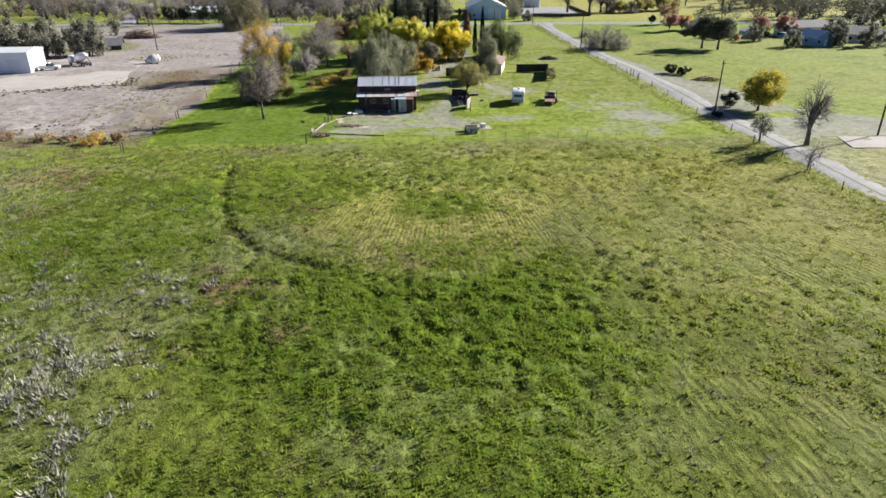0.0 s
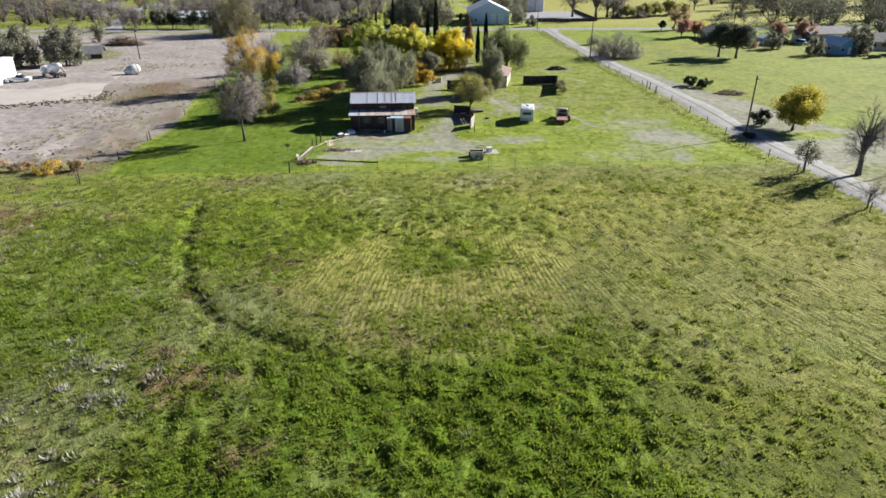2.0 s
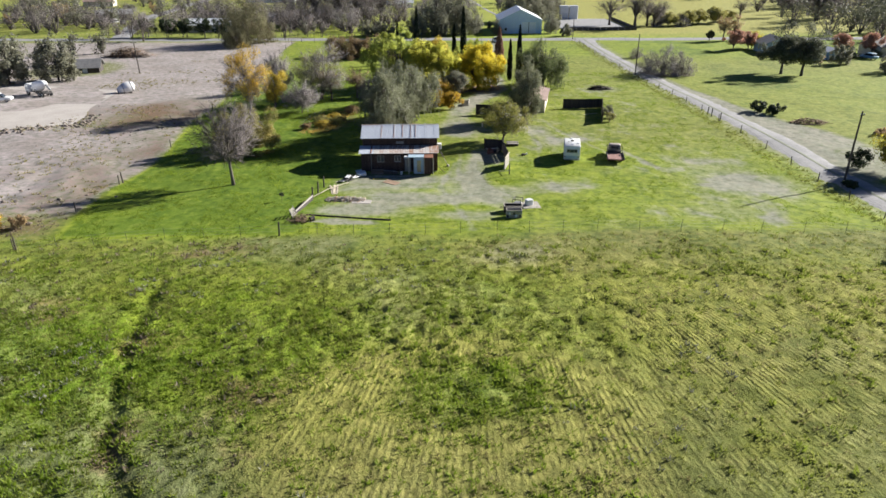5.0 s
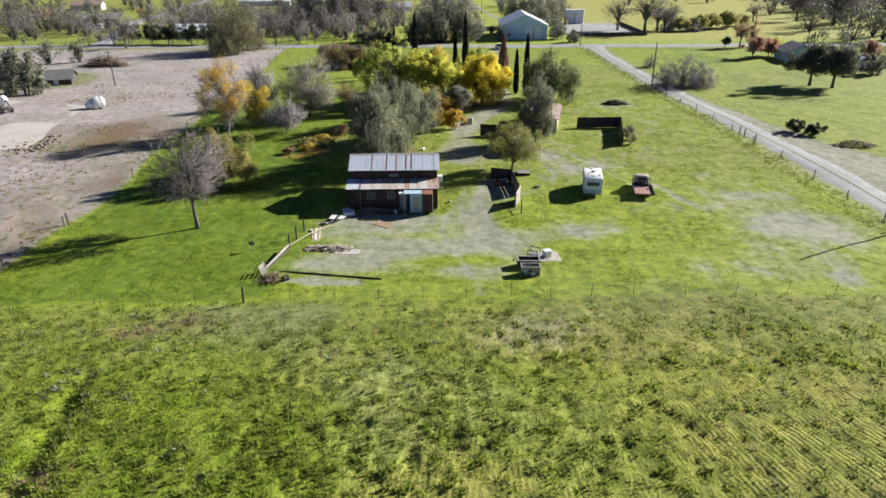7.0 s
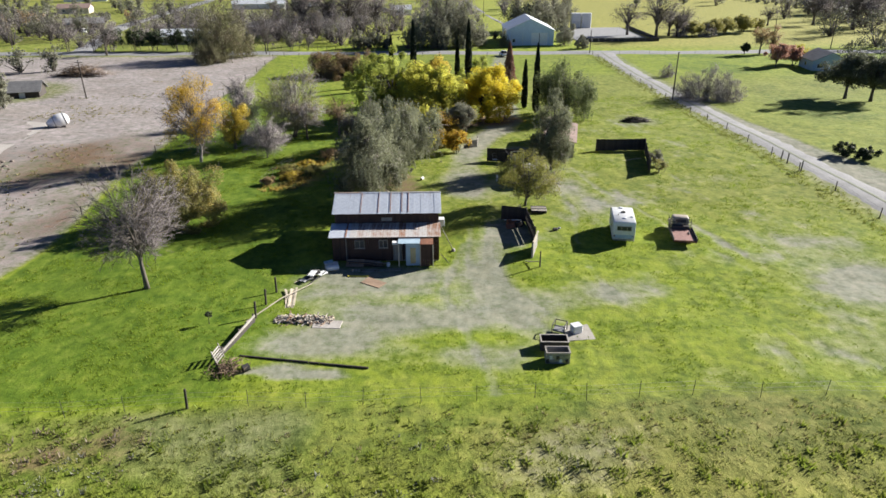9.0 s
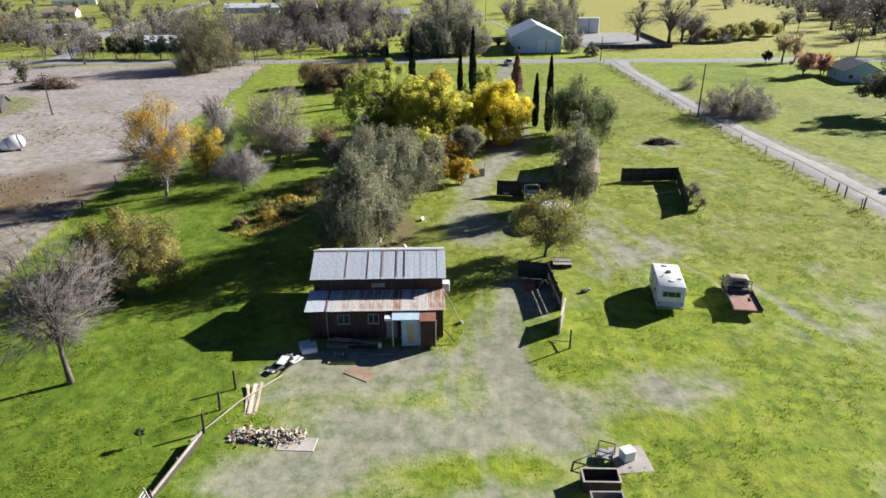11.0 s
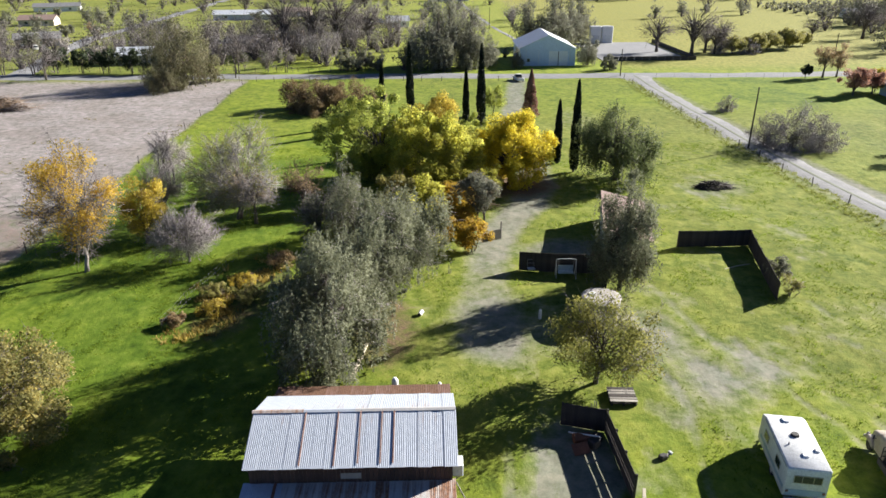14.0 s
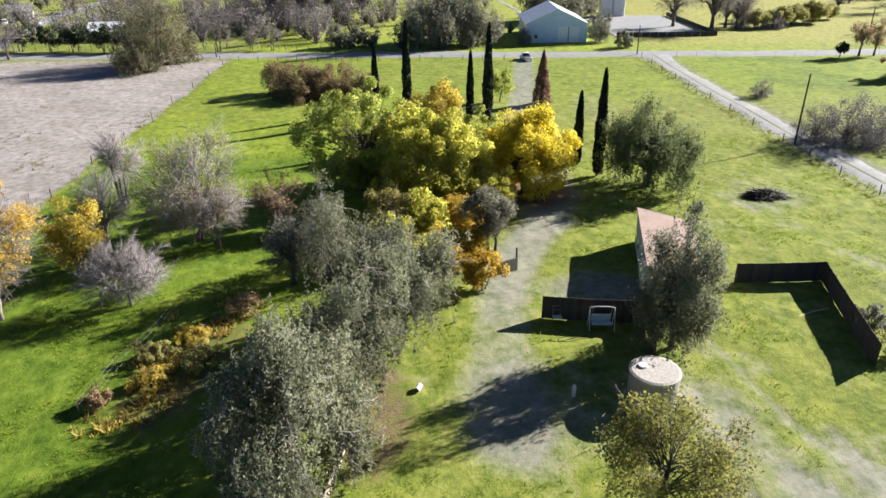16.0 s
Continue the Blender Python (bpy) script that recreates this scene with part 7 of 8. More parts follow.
ob = thing("side_planks", -11.3, 119.8, 12, "pale long planks stacked on the ground", "lumber")
for k in range(6):
    part("plank", Buf().box(-0.09, -1.8, 0, 0.09, 1.8, 0.05, pose(-0.4 + 0.16 * k, random.uniform(-0.3, 0.3), 0.03 + 0.03 * (k % 3), 0, 0, random.uniform(-7, 7))), PALE_WOOD, ob)
ob = thing("fence_pole", -12.6, 118.6, 0, "long thin pale pole lying along fence posts", "pole")
part("pole", Buf().tube([(-1.6, -3.4, 0.25), (0.6, 0.4, 0.45), (2.8, 4.0, 0.1)], [0.05, 0.05, 0.04], 6), PALE_WOOD, ob)
ob = thing("log_slab", -7.2, 114.9, -4, "pale flat slab under the end of a firewood pile", "slab")
part("slab", Buf().box(-1.3, -0.8, -0.1, 1.1, 0.5, 0.07, None, 0.02), PALE_GRAVEL, ob)
stand(make_tree("sapling", 1.3, 0.7, 301, "small dark sapling on the lawn", "sapling", 0.4, 14, 160, 0.1, LEAF_DARK, 30, TWIG, DARK_BARK, trunk_r=0.03), -17.2, 114.9)
ob = thing("lying_pole", 32.2, 163.7, 21, "thin pale pole lying in the shade of a fence", "pole")
part("pole", Buf().tube([(-1.6, 0, 0.06), (0, 0.05, 0.1), (1.6, 0, 0.06)], [0.05, 0.05, 0.045], 6), PALE_WOOD, ob)
ob = thing("firewood_pile", -9.4, 115.6, -4, "long low pile of split firewood", "firewood")
logs = [Buf().tube([(-0.22, 0, 0), (0.22, 0.02, 0.02)], [r, r * 0.9], 6).mesh("log", mt) for r, mt in ((0.06, GREY_WOOD), (0.07, PALE_WOOD), (0.05, PLY), (0.065, CONCRETE))]
for k in range(290):
    x = random.uniform(-2.4, 2.4)
    lim = 0.42 * (1 - (abs(x) / 2.5) ** 2)
    y = random.gauss(0, 0.42)
    z = max(0.06, random.uniform(0, lim) * max(0.1, 1 - abs(y) / 1.1))
    shared("log", logs[random.randrange(4)], ob, pose(x, y, z, random.uniform(-30, 30), random.uniform(-30, 30), random.uniform(0, 360)))
ob = thing("low_wall", -14.0, 112.6, 0, "low plank wall with a pale top edge", "wall")
for k in range(3):
    part("plank", Buf().box(-0.04, -2.9, 0.02 + 0.2 * k, 0.04, 2.7, 0.21 + 0.2 * k, pose(0, 0, 0, 0, 0, -12)), GREY_WOOD if k == 2 else DARK_WOOD, ob)
for y in (-2.8, 0, 2.6):
    part("post", Buf().box(-0.14, y - 0.06, -0.2, -0.045, y + 0.06, 0.75, pose(0, 0, 0, 0, 0, -12), 0.01), POST_WOOD, ob)
ob = thing("slatted_panel", -14.6, 108.9, -8, "grey slatted panel leaning at the yard corner", "panel")
m = pose(0, 0, 0, 0, -18, 0) @ Matrix.Scale(0.85, 4)
for k in range(5):
    part("slat", Buf().box(-0.03, -0.8, 0.10 + 0.24 * k, 0.03, 0.8, 0.22 + 0.24 * k, m), GREY_WOOD, ob)
for y in (-0.75, 0.65):
    part("post", Buf().box(0.032, y, 0, 0.09, y + 0.09, 1.4, m), GREY_WOOD, ob)
ob = thing("border_beam", -8.3, 108.6, -10.8, "long dark timber edging half buried in grass", "beam")
part("beam", Buf().box(-5.1, -0.06, -0.1, 0.4, 0.06, 0.16, None, 0.02), DARK_WOOD, ob)
part("beam", Buf().box(0.45, -0.05, -0.1, 5.1, 0.07, 0.13, None, 0.02), POST_WOOD, ob)
ob = thing("brush_heap", -13.6, 107.5, 0, "heap of dark brush and broken boards", "brush")
rng = np.random.default_rng(5)
A = rng.normal(size=(260, 3)) * np.array((0.6, 0.55, 0.12)) + np.array((0, 0, 0.22))
Bp = A + rng.normal(size=(260, 3)) * np.array((0.4, 0.4, 0.2))
Bp[:, 2] = np.maximum(Bp[:, 2], 0.03)
A[:, 2] = np.maximum(A[:, 2], 0.03)
tagged(part("heap", twig_mesh("heap", A, Bp, np.full(260, 0.04), TWIG_BROWN), None, ob), kind="stuff")
part("drum", Buf().tube([(1.1, -0.2, 0.2), (1.5, 0.1, 0.25)], [0.28, 0.3], 10), DARK, ob)


def trough(x, y, rz, w, d, h, mt, label):
    """An open box with a rim and slatted sides."""
    ob = thing("trough", x, y, rz, label, "trough", "troughs")
    for a, b2, c, e in ((-w / 2, -d / 2, w / 2, -d / 2 + 0.06), (-w / 2, d / 2 - 0.06, w / 2, d / 2), (-w / 2, -d / 2 + 0.06, -w / 2 + 0.06, d / 2 - 0.06), (w / 2 - 0.06, -d / 2 + 0.06, w / 2, d / 2 - 0.06)):
        for k in range(3):
            part("plank", Buf().box(a, b2, 0.04 + k * (h - 0.06) / 3, c, e, (k + 1) * (h - 0.06) / 3 + 0.02), mt, ob)
    r = Buf().box(-w / 2 - 0.03, -d / 2 - 0.03, h, w / 2 + 0.03, -d / 2 + 0.08, h + 0.04).box(-w / 2 - 0.03, d / 2 - 0.08, h, w / 2 + 0.03, d / 2 + 0.03, h + 0.04)
    r.box(-w / 2 - 0.03, -d / 2 + 0.08, h, -w / 2 + 0.08, d / 2 - 0.08, h + 0.04).box(w / 2 - 0.08, -d / 2 + 0.08, h, w / 2 + 0.03, d / 2 - 0.08, h + 0.04)
    part("rim", r, GREY_WOOD, ob)
    part("base", Buf().box(-w / 2 + 0.06, -d / 2 + 0.06, 0.05, w / 2 - 0.06, d / 2 - 0.06, 0.14), DARK, ob)
    return ob


trough(11.05, 110.3, -3, 2.15, 1.15, 0.85, DARK_WOOD, "long open wooden trough with a pale rim")
t2 = trough(10.95, 108.3, -2, 1.8, 0.95, 0.95, STEEL, "open grey trough with scrap hung along its side")
for k in range(7):
    part("scrap", Buf().box(-0.12, -0.06, 0, 0.12, 0.0, 0.3, pose(-0.75 + 0.24 * k, -0.5, 0.15 + 0.3 * (k % 2), 0, random.uniform(-20, 20), 0), 0.02), (DARK, DIRTY_WHITE, STEEL)[k % 3], t2)
ob = thing("garden_slab", 13.5, 112.6, 4, "pale square concrete slab lying in grass", "slab")
part("slab", Buf().box(-1.1, -1.2, -0.15, 1.1, 1.2, 0.10, None, 0.03), CONCRETE, ob)
ob = thing("white_box", 13.3, 112.7, 20, "white appliance standing on a concrete slab", "box", z=float(gh(13.5, 112.6)) + 0.10)
part("body", Buf().box(-0.4, -0.35, 0.0, 0.4, 0.35, 0.62, None, 0.05), WHITE, ob)
part("lid", Buf().box(-0.42, -0.37, 0.625, 0.42, 0.37, 0.68, None, 0.03), DIRTY_WHITE, ob)
ob = thing("frame_scrap", 11.95, 112.8, -25, "dark metal frame and scrap beside a slab", "scrap")
for a, b2 in (((-0.5, -0.5, 0), (-0.5, -0.5, 0.9)), ((0.5, -0.5, 0), (0.5, -0.5, 0.9)), ((-0.5, 0.5, 0), (-0.5, 0.5, 0.9)), ((0.5, 0.5, 0), (0.5, 0.5, 0.9)), ((-0.5, -0.5, 0.9), (0.5, -0.5, 0.9)), ((-0.5, 0.5, 0.9), (0.5, 0.5, 0.9)), ((-0.5, -0.5, 0.9), (-0.5, 0.5, 0.9)), ((0.5, -0.5, 0.9), (0.5, 0.5, 0.9))):
    part("bar", Buf().tube([a, b2], [0.04, 0.04], 5), DARK, ob)
part("tray", Buf().box(-0.45, -0.45, 0.3, 0.45, 0.45, 0.42, None, 0.03), STEEL, ob)

# ---- behind the barn ----
ob = thing("water_heater", -1.1, 141.6, 0, "tall white upright water heater on a pad", "tank")
part("pad", Buf().box(-0.2, -0.6, 0, 1.3, 0.6, 0.75, None, 0.03), DIRTY_WHITE, ob)
part("cylinder", Buf().tube([(-0.05, -0.75, 0), (-0.05, -0.75, 2.55), (-0.05, -0.75, 2.75)], [0.23, 0.23, 0.12], 16), WHITE, ob, "", True)
ob = thing("pump", 1.6, 141.2, 0, "white pressure tank beside a wooden box", "tank")
part("cylinder", Buf().tube([(0.25, 0, 0), (0.25, 0, 1.9), (0.25, 0, 2.1)], [0.17, 0.17, 0.06], 14), WHITE, ob, "", True)
part("box", Buf().box(-0.95, -0.5, 0, -0.05, 0.4, 1.4, None, 0.02), PLY, ob)
part("pipe", Buf().tube([(-0.6, -0.1, 1.45), (0.2, -0.1, 1.5)], [0.04, 0.04], 6), DARK, ob)
ob = thing("sheet_heap", -2.6, 141.8, 10, "heap of white panels and dark pipes", "scrap")
for k in range(5):
    part("panel", Buf().box(-0.7, -0.35, 0, 0.7, 0.35, 0.05, pose(random.uniform(-0.3, 0.3), random.uniform(-0.2, 0.3), 0.35 + 0.14 * k, random.uniform(-12, 12), random.uniform(-10, 10), random.uniform(-25, 25))), WHITE if k % 2 else STEEL, ob)
part("base", Buf().box(-0.7, -0.4, 0, 0.7, 0.4, 0.4, None, 0.03), DARK_WOOD, ob)
ob = thing("long_plank", -4.2, 147.3, -8, "long pale plank edging a dirt bed", "plank")
part("plank", Buf().box(-0.14, -2.6, 0.02, 0.14, 2.4, 0.16, None, 0.02), PALE_WOOD, ob)
ob = thing("bucket", 0.4, 154.4, 0, "white bucket lying on bare soil", "bucket")
part("pail", Buf().tube([(-0.05, -0.15, 0.2), (0.15, 0.35, 0.24)], [0.17, 0.21], 12), WHITE, ob)
# solid pail; this dark disc imitates the shade within it
part("mouth", Buf().tube([(-0.06, -0.19, 0.2), (-0.05, -0.16, 0.2)], [0.15, 0.15], 12), DARK, ob)
ob = thing("dark_pot", -1.1, 159.0, 0, "small dark pot on bare soil", "pot")
part("pot", Buf().tube([(0, 0, 0), (0, 0, 0.3)], [0.2, 0.26], 12), DARK, ob)
ob = thing("white_post", 10.7, 153.5, 0, "short white pipe standing in tree shade", "pipe")
part("pipe", Buf().tube([(0, 0, 0), (0, 0, 0.8), (0, 0, 0.9)], [0.14, 0.14, 0.08], 10), DIRTY_WHITE, ob)
ob = thing("water_tank", 15.75, 153.1, 0, "round concrete water tank with a stained flat lid", "tank")
part("tank", Buf().tube([(0, 0, -0.2), (0, 0, 2.15), (0, 0, 2.2)], [1.6, 1.6, 1.58], 32), CONCRETE, ob)
part("lid", Buf().tube([(0, 0, 2.2), (0, 0, 2.3), (0, 0, 2.36)], [1.66, 1.66, 1.5], 32), PALE_GRAVEL, ob, "sandy stained lid")
part("hatch", Buf().tube([(-0.7, 0.4, 2.34), (-0.7, 0.4, 2.46)], [0.32, 0.3], 14), DIRTY_WHITE, ob)
ob = thing("swing_bench", 14.5, 161.9, -3, "garden swing bench with a pale frame and cushions", "bench")
fr = Buf()
for x in (-0.95, 0.95):
    fr.tube([(x, -0.5, 0), (x, 0, 1.85), (x, 0.45, 0)], [0.035, 0.035, 0.035], 6)
fr.tube([(-0.95, 0, 1.85), (-0.5, 0, 1.93), (0.5, 0, 1.93), (0.95, 0, 1.85)], [0.04] * 4, 6)
part("frame", fr, DIRTY_WHITE, ob, "pale tubular frame")
part("seat", Buf().box(-0.75, -0.35, 0.5, 0.75, 0.2, 0.62, None, 0.05), PALE_BLUE, ob, "pale blue-grey cushion")
part("backrest", Buf().box(-0.75, 0.2, 0.6, 0.75, 0.32, 1.15, None, 0.05), PALE_BLUE, ob)
for x in (-0.72, 0.72):
    part("hanger", Buf().tube([(x, 0.0, 0.6), (x, 0.0, 1.9)], [0.012, 0.012], 4), STEEL, ob)
ob = thing("garden_chair", 11.3, 162.9, 5, "dark metal garden chair with a pale seat", "chair")
part("seat", Buf().box(-0.35, -0.3, 0.42, 0.35, 0.25, 0.48, None, 0.02), DIRTY_WHITE, ob)
for x in (-0.33, 0.33):
    for y in (-0.28, 0.23):
        part("leg", Buf().tube([(x, y, 0), (x, y, 0.42)], [0.02, 0.02], 5), DARK, ob)
    part("back_post", Buf().tube([(x, 0.25, 0.4), (x, 0.32, 1.3)], [0.02, 0.02], 5), STEEL, ob)
part("backrest", Buf().tube([(-0.33, 0.32, 1.28), (0.33, 0.32, 1.28)], [0.02, 0.02], 5).tube([(-0.33, 0.29, 0.9), (0.33, 0.29, 0.9)], [0.02, 0.02], 5), STEEL, ob)
ob = thing("hose", 12.3, 160.4, 0, "garden hose lying on the grass", "hose")
part("hose", Buf().tube([(1.6 * math.cos(a) * (0.6 + 0.1 * a), 0.35 * math.sin(a * 1.7) , 0.03) for a in np.linspace(0, 5.5, 24)], [0.03] * 24, 5), LEAF_DARK, ob)


def twig_heap(x, y, rx, ry, h, n, label, seed, mt=None):
    """A heap of branches."""
    ob = thing("brush_pile", x, y, 0, label, "brush pile")
    rng = np.random.default_rng(seed)
    a = rng.uniform(0, 2 * math.pi, n)
    r = np.sqrt(rng.uniform(0, 1, n))
    zz = rng.uniform(0, 1, n) * h * (1 - r ** 2)
    A = np.stack((rx * r * np.cos(a), ry * r * np.sin(a), zz + 0.05), 1)
    Bq = A + rng.normal(size=(n, 3)) * np.array((0.8, 0.8, 0.25)) * h
    Bq[:, 2] = np.clip(Bq[:, 2], 0.04, None)
    tagged(part("brushwood", twig_mesh("brushwood", A, Bq, np.full(n, 0.07), mt or TWIG), None, ob), kind="stuff")
    return ob


twig_heap(40.1, 189.6, 2.6, 1.5, 0.8, 420, "dark heap of burnt branches on bare ground", 3, TWIG_BURNT)
twig_heap(-90.5, 250.5, 6.0, 2.6, 3.0, 600, "large heap of cut branches on bare soil", 4, TWIG_BROWN)
twig_heap(-86.5, 249.5, 3.0, 1.6, 1.4, 160, "heap of pale rubbish and branches", 5, TWIG_PALE)
twig_heap(69.6, 154.8, 3.2, 1.6, 0.9, 260, "dark heap of branches beside the lane", 6, TWIG_BROWN)
ob = thing("mixer_drum", -66.3, 189.6, 28, "old white mixer drum lying on bare soil", "drum")
rot = pose(0, 0, 1.15, 0, -14, 0)
prof = ((-2.0, 0.42), (-1.85, 0.55), (-1.2, 0.92), (-0.3, 1.2), (0.7, 1.22), (1.35, 0.95), (1.7, 0.5), (1.78, 0.2))
part("shell", Buf().tube([rot @ Vector((x, 0, 0)) for x, r in prof], [r for x, r in prof], 20), WHITE, ob, "white steel shell", True)
# the drum is closed here; a dark disc paints the shade inside its opening
part("mouth", Buf().tube([rot @ Vector((-2.06, 0, 0)), rot @ Vector((-1.98, 0, 0))], [0.46, 0.46], 18), DARK, ob, "dark disc for the shaded hollow of the drum")
for x, r in ((-0.75, 1.06), (1.1, 1.09)):
    part("band", Buf().tube([rot @ Vector((x - 0.08, 0, 0)), rot @ Vector((x + 0.08, 0, 0))], [r + 0.05, r + 0.05], 20, True), STEEL, ob)
for x in (-0.7, 0.8):
    part("chock", Buf().box(x - 0.15, -0.9, -0.1, x + 0.15, 0.9, 0.22, None, 0.02), DARK_WOOD, ob)

# bed of yellow flowers with a bent wire fence on the west lawn
wire_fence([(-21.2, 152.6), (-20.6, 157.0), (-19.4, 162.0), (-18.4, 166.9), (-15.5, 167.5)], 2.6, post_b, (0.5, 1.0, 1.4), "bent wire fence round an overgrown bed", 0.3)
for x, y, w, h, sd, lf, lb in ((-17.9, 156.0, 4.6, 1.0, 201, LEAF_GOLD, "low golden shrub in an overgrown bed"), (-16.3, 161.0, 3.0, 1.2, 202, LEAF_GOLD, "low olive-gold shrub in an overgrown bed"), (-18.6, 159.0, 3.0, 1.1, 203, LEAF_PALE, "low khaki shrub in an overgrown bed"), (-13.6, 165.0, 3.6, 2.0, 204, LEAF_RUSSET, "low russet shrub in an overgrown bed"), (-15.0, 158.0, 3.6, 1.2, 205, LEAF_PALE, "low pale shrub in an overgrown bed"), (-20.6, 153.8, 2.2, 1.2, 206, LEAF_RUSSET, "low dry shrub beside a wire fence")):
    stand(make_tree("low_shrub", h, w, sd, lb, "shrub", 0.02, 40, 1500, 0.13, lf, 700, TWIG_BROWN, BARK, stems=4), x, y)
# scrub at the south-west corner of the farm
for k, (x, y, w, h) in enumerate(((-47.5, 104.5, 5.0, 1.5), (-52, 106.5, 4.0, 1.2), (-57, 108, 5.0, 1.0), (-44.5, 106, 2.4, 2.0), (-63, 110, 5, 1.1))):
    stand(make_tree("dry_scrub", h, w, 220 + k, "low dry brown scrub at a field edge" if k != 0 else "golden dry scrub at a field edge", "scrub", 0.02, 24, 800, 0.16, LEAF_ORANGE if k == 0 else LEAF_RUSSET, 500, TWIG_BROWN, BARK, stems=3), x, y)
# bushes beside the lane
for k, (x, y, w, h, lf, lb) in enumerate(((62.6, 128.0, 4.0, 3.2, LEAF_DARK, "dark rounded bush beside the lane"), (65.0, 164.0, 3.6, 2.2, LEAF_DARK, "dark low bush on a gravel turnout"), (66.6, 161.8, 3.2, 1.8, LEAF_DARK, "dark low bush on a gravel turnout"), (78.0, 146.0, 5.0, 0.9, LEAF_RUSSET, "flat dark scrub on gravel"), (56.5, 118.6, 2.4, 1.0, LEAF_DARK, "dark scrub at the foot of a pole"))):
    stand(make_tree("lane_bush", h, w, 240 + k, lb, "bush", 0.02, 26, 1500, 0.2, lf, 200, TWIG, DARK_BARK, stems=3), x, y)
stand(make_tree("lane_tree", 4.8, 3.8, 250, "small grey-green tree beside the lane", "tree", 0.3, 24, 700, 0.18, LEAF_PEPPER, 900, TWIG, DARK_BARK), 53.9, 98.0)
for x, y, w, h, lf, lb in ((100.5, 281.5, 3.0, 3.4, LEAF_DARK, "dark palm-like bush beside the road"), (106.0, 283.0, 6.0, 9.6, LEAF_RUSSET, "thin russet tree beside the road"), (110.0, 283.5, 5.0, 8.5, LEAF_RUSSET, "thin brown tree beside the road")):
    stand(make_tree("roadside_tree", h, w, int(x), lb, "tree", 0.2, 26, 1500, 0.25, lf, 600, TWIG, DARK_BARK), x, y)
for k in range(9):
    x, y = random.uniform(105, 160), random.uniform(214, 262)
    stand(make_tree("garden_bush", random.uniform(2, 4.5), random.uniform(3, 6), 260 + k, "garden bush beside a house", "bush", 0.02, 24, 900, 0.26, (LEAF_DARK, LEAF_OLIVE, LEAF_RUSSET)[k % 3], 200, TWIG, DARK_BARK, stems=2), x, y)


def clods(name, pts, width, n, size, material, label, seed):
    """Heaped lumps of soil along a line, all in one mesh."""
    rng = np.random.default_rng(seed)
    b = Buf()
    P = [Vector(p) for p in pts]
    for _ in range(n):
        k = rng.uniform(0, len(P) - 1.001)
        q = P[int(k)].lerp(P[int(k) + 1], k % 1)
        x, y = q.x + rng.normal() * width, q.y + rng.normal() * width
        s = size * rng.uniform(0.4, 1.3)
        z = float(gh(x, y))
        first = len(b.v)
        for zz, r in ((-0.15, 1.0), (0.35, 0.85), (0.7, 0.4)):
            for j in range(6):
                a = j * math.pi / 3 + rng.uniform(-0.3, 0.3)
                rr = s * r * rng.uniform(0.7, 1.25)
                b.v.append((x + rr * math.cos(a) * 1.4, y + rr * math.sin(a), z + s * zz * rng.uniform(0.7, 1.2)))
        for l in range(2):
            for j in range(6):
                i0, i1 = first + l * 6 + j, first + l * 6 + (j + 1) % 6
                b.f.append((i0, i1, i1 + 6, i0 + 6))
        b.f.append(tuple(range(first + 12, first + 18)))
    return tagged(part(name, b, material, None, "", True, False), label, "soil", kind="stuff")


SOIL = plain("dark_soil", (0.12, 0.095, 0.075), (0.24, 0.20, 0.165), 1.5, 0.95, 0, 8, 0.04)
clods("soil_bank", [(-120, 147), (-96, 148.5), (-84, 150), (-75, 153.5), (-69, 154.5), (-62.5, 157.5), (-63, 165)], 1.4, 260, 0.3, SOIL, "bank of dark clods along a gravel yard", 1)
clods("soil_clods", [(-100, 118), (-80, 117), (-65, 119), (-52, 118), (-44, 114)], 2.6, 160, 0.24, SOIL, "rough clods at the edge of bare soil", 2)
clods("soil_tracks", [(-60, 175), (-54, 168), (-46, 160), (-50, 150), (-58, 142)], 3.0, 90, 0.15, SOIL, "scattered clods on churned soil", 3)

# pale concrete pad beside the lane
pad = Buf()
for px, py in ((66.7, 94.6), (71.8, 94.2), (80.5, 94.0), (81.5, 100.6), (75.7, 100.6), (68.2, 101.2)):
    pad.v.append((px, py, float(gh(px, py)) + 0.12))
pad.v += [(px, py, pz - 0.4) for px, py, pz in pad.v[:6]]
pad.f = [(0, 1, 2, 3, 4, 5)] + [(i, i + 6, (i + 1) % 6 + 6, (i + 1) % 6) for i in range(6)]
tagged(part("concrete_pad", pad, PALE_GRAVEL, None), "pale concrete pad beside the lane", "pad", kind="structure")

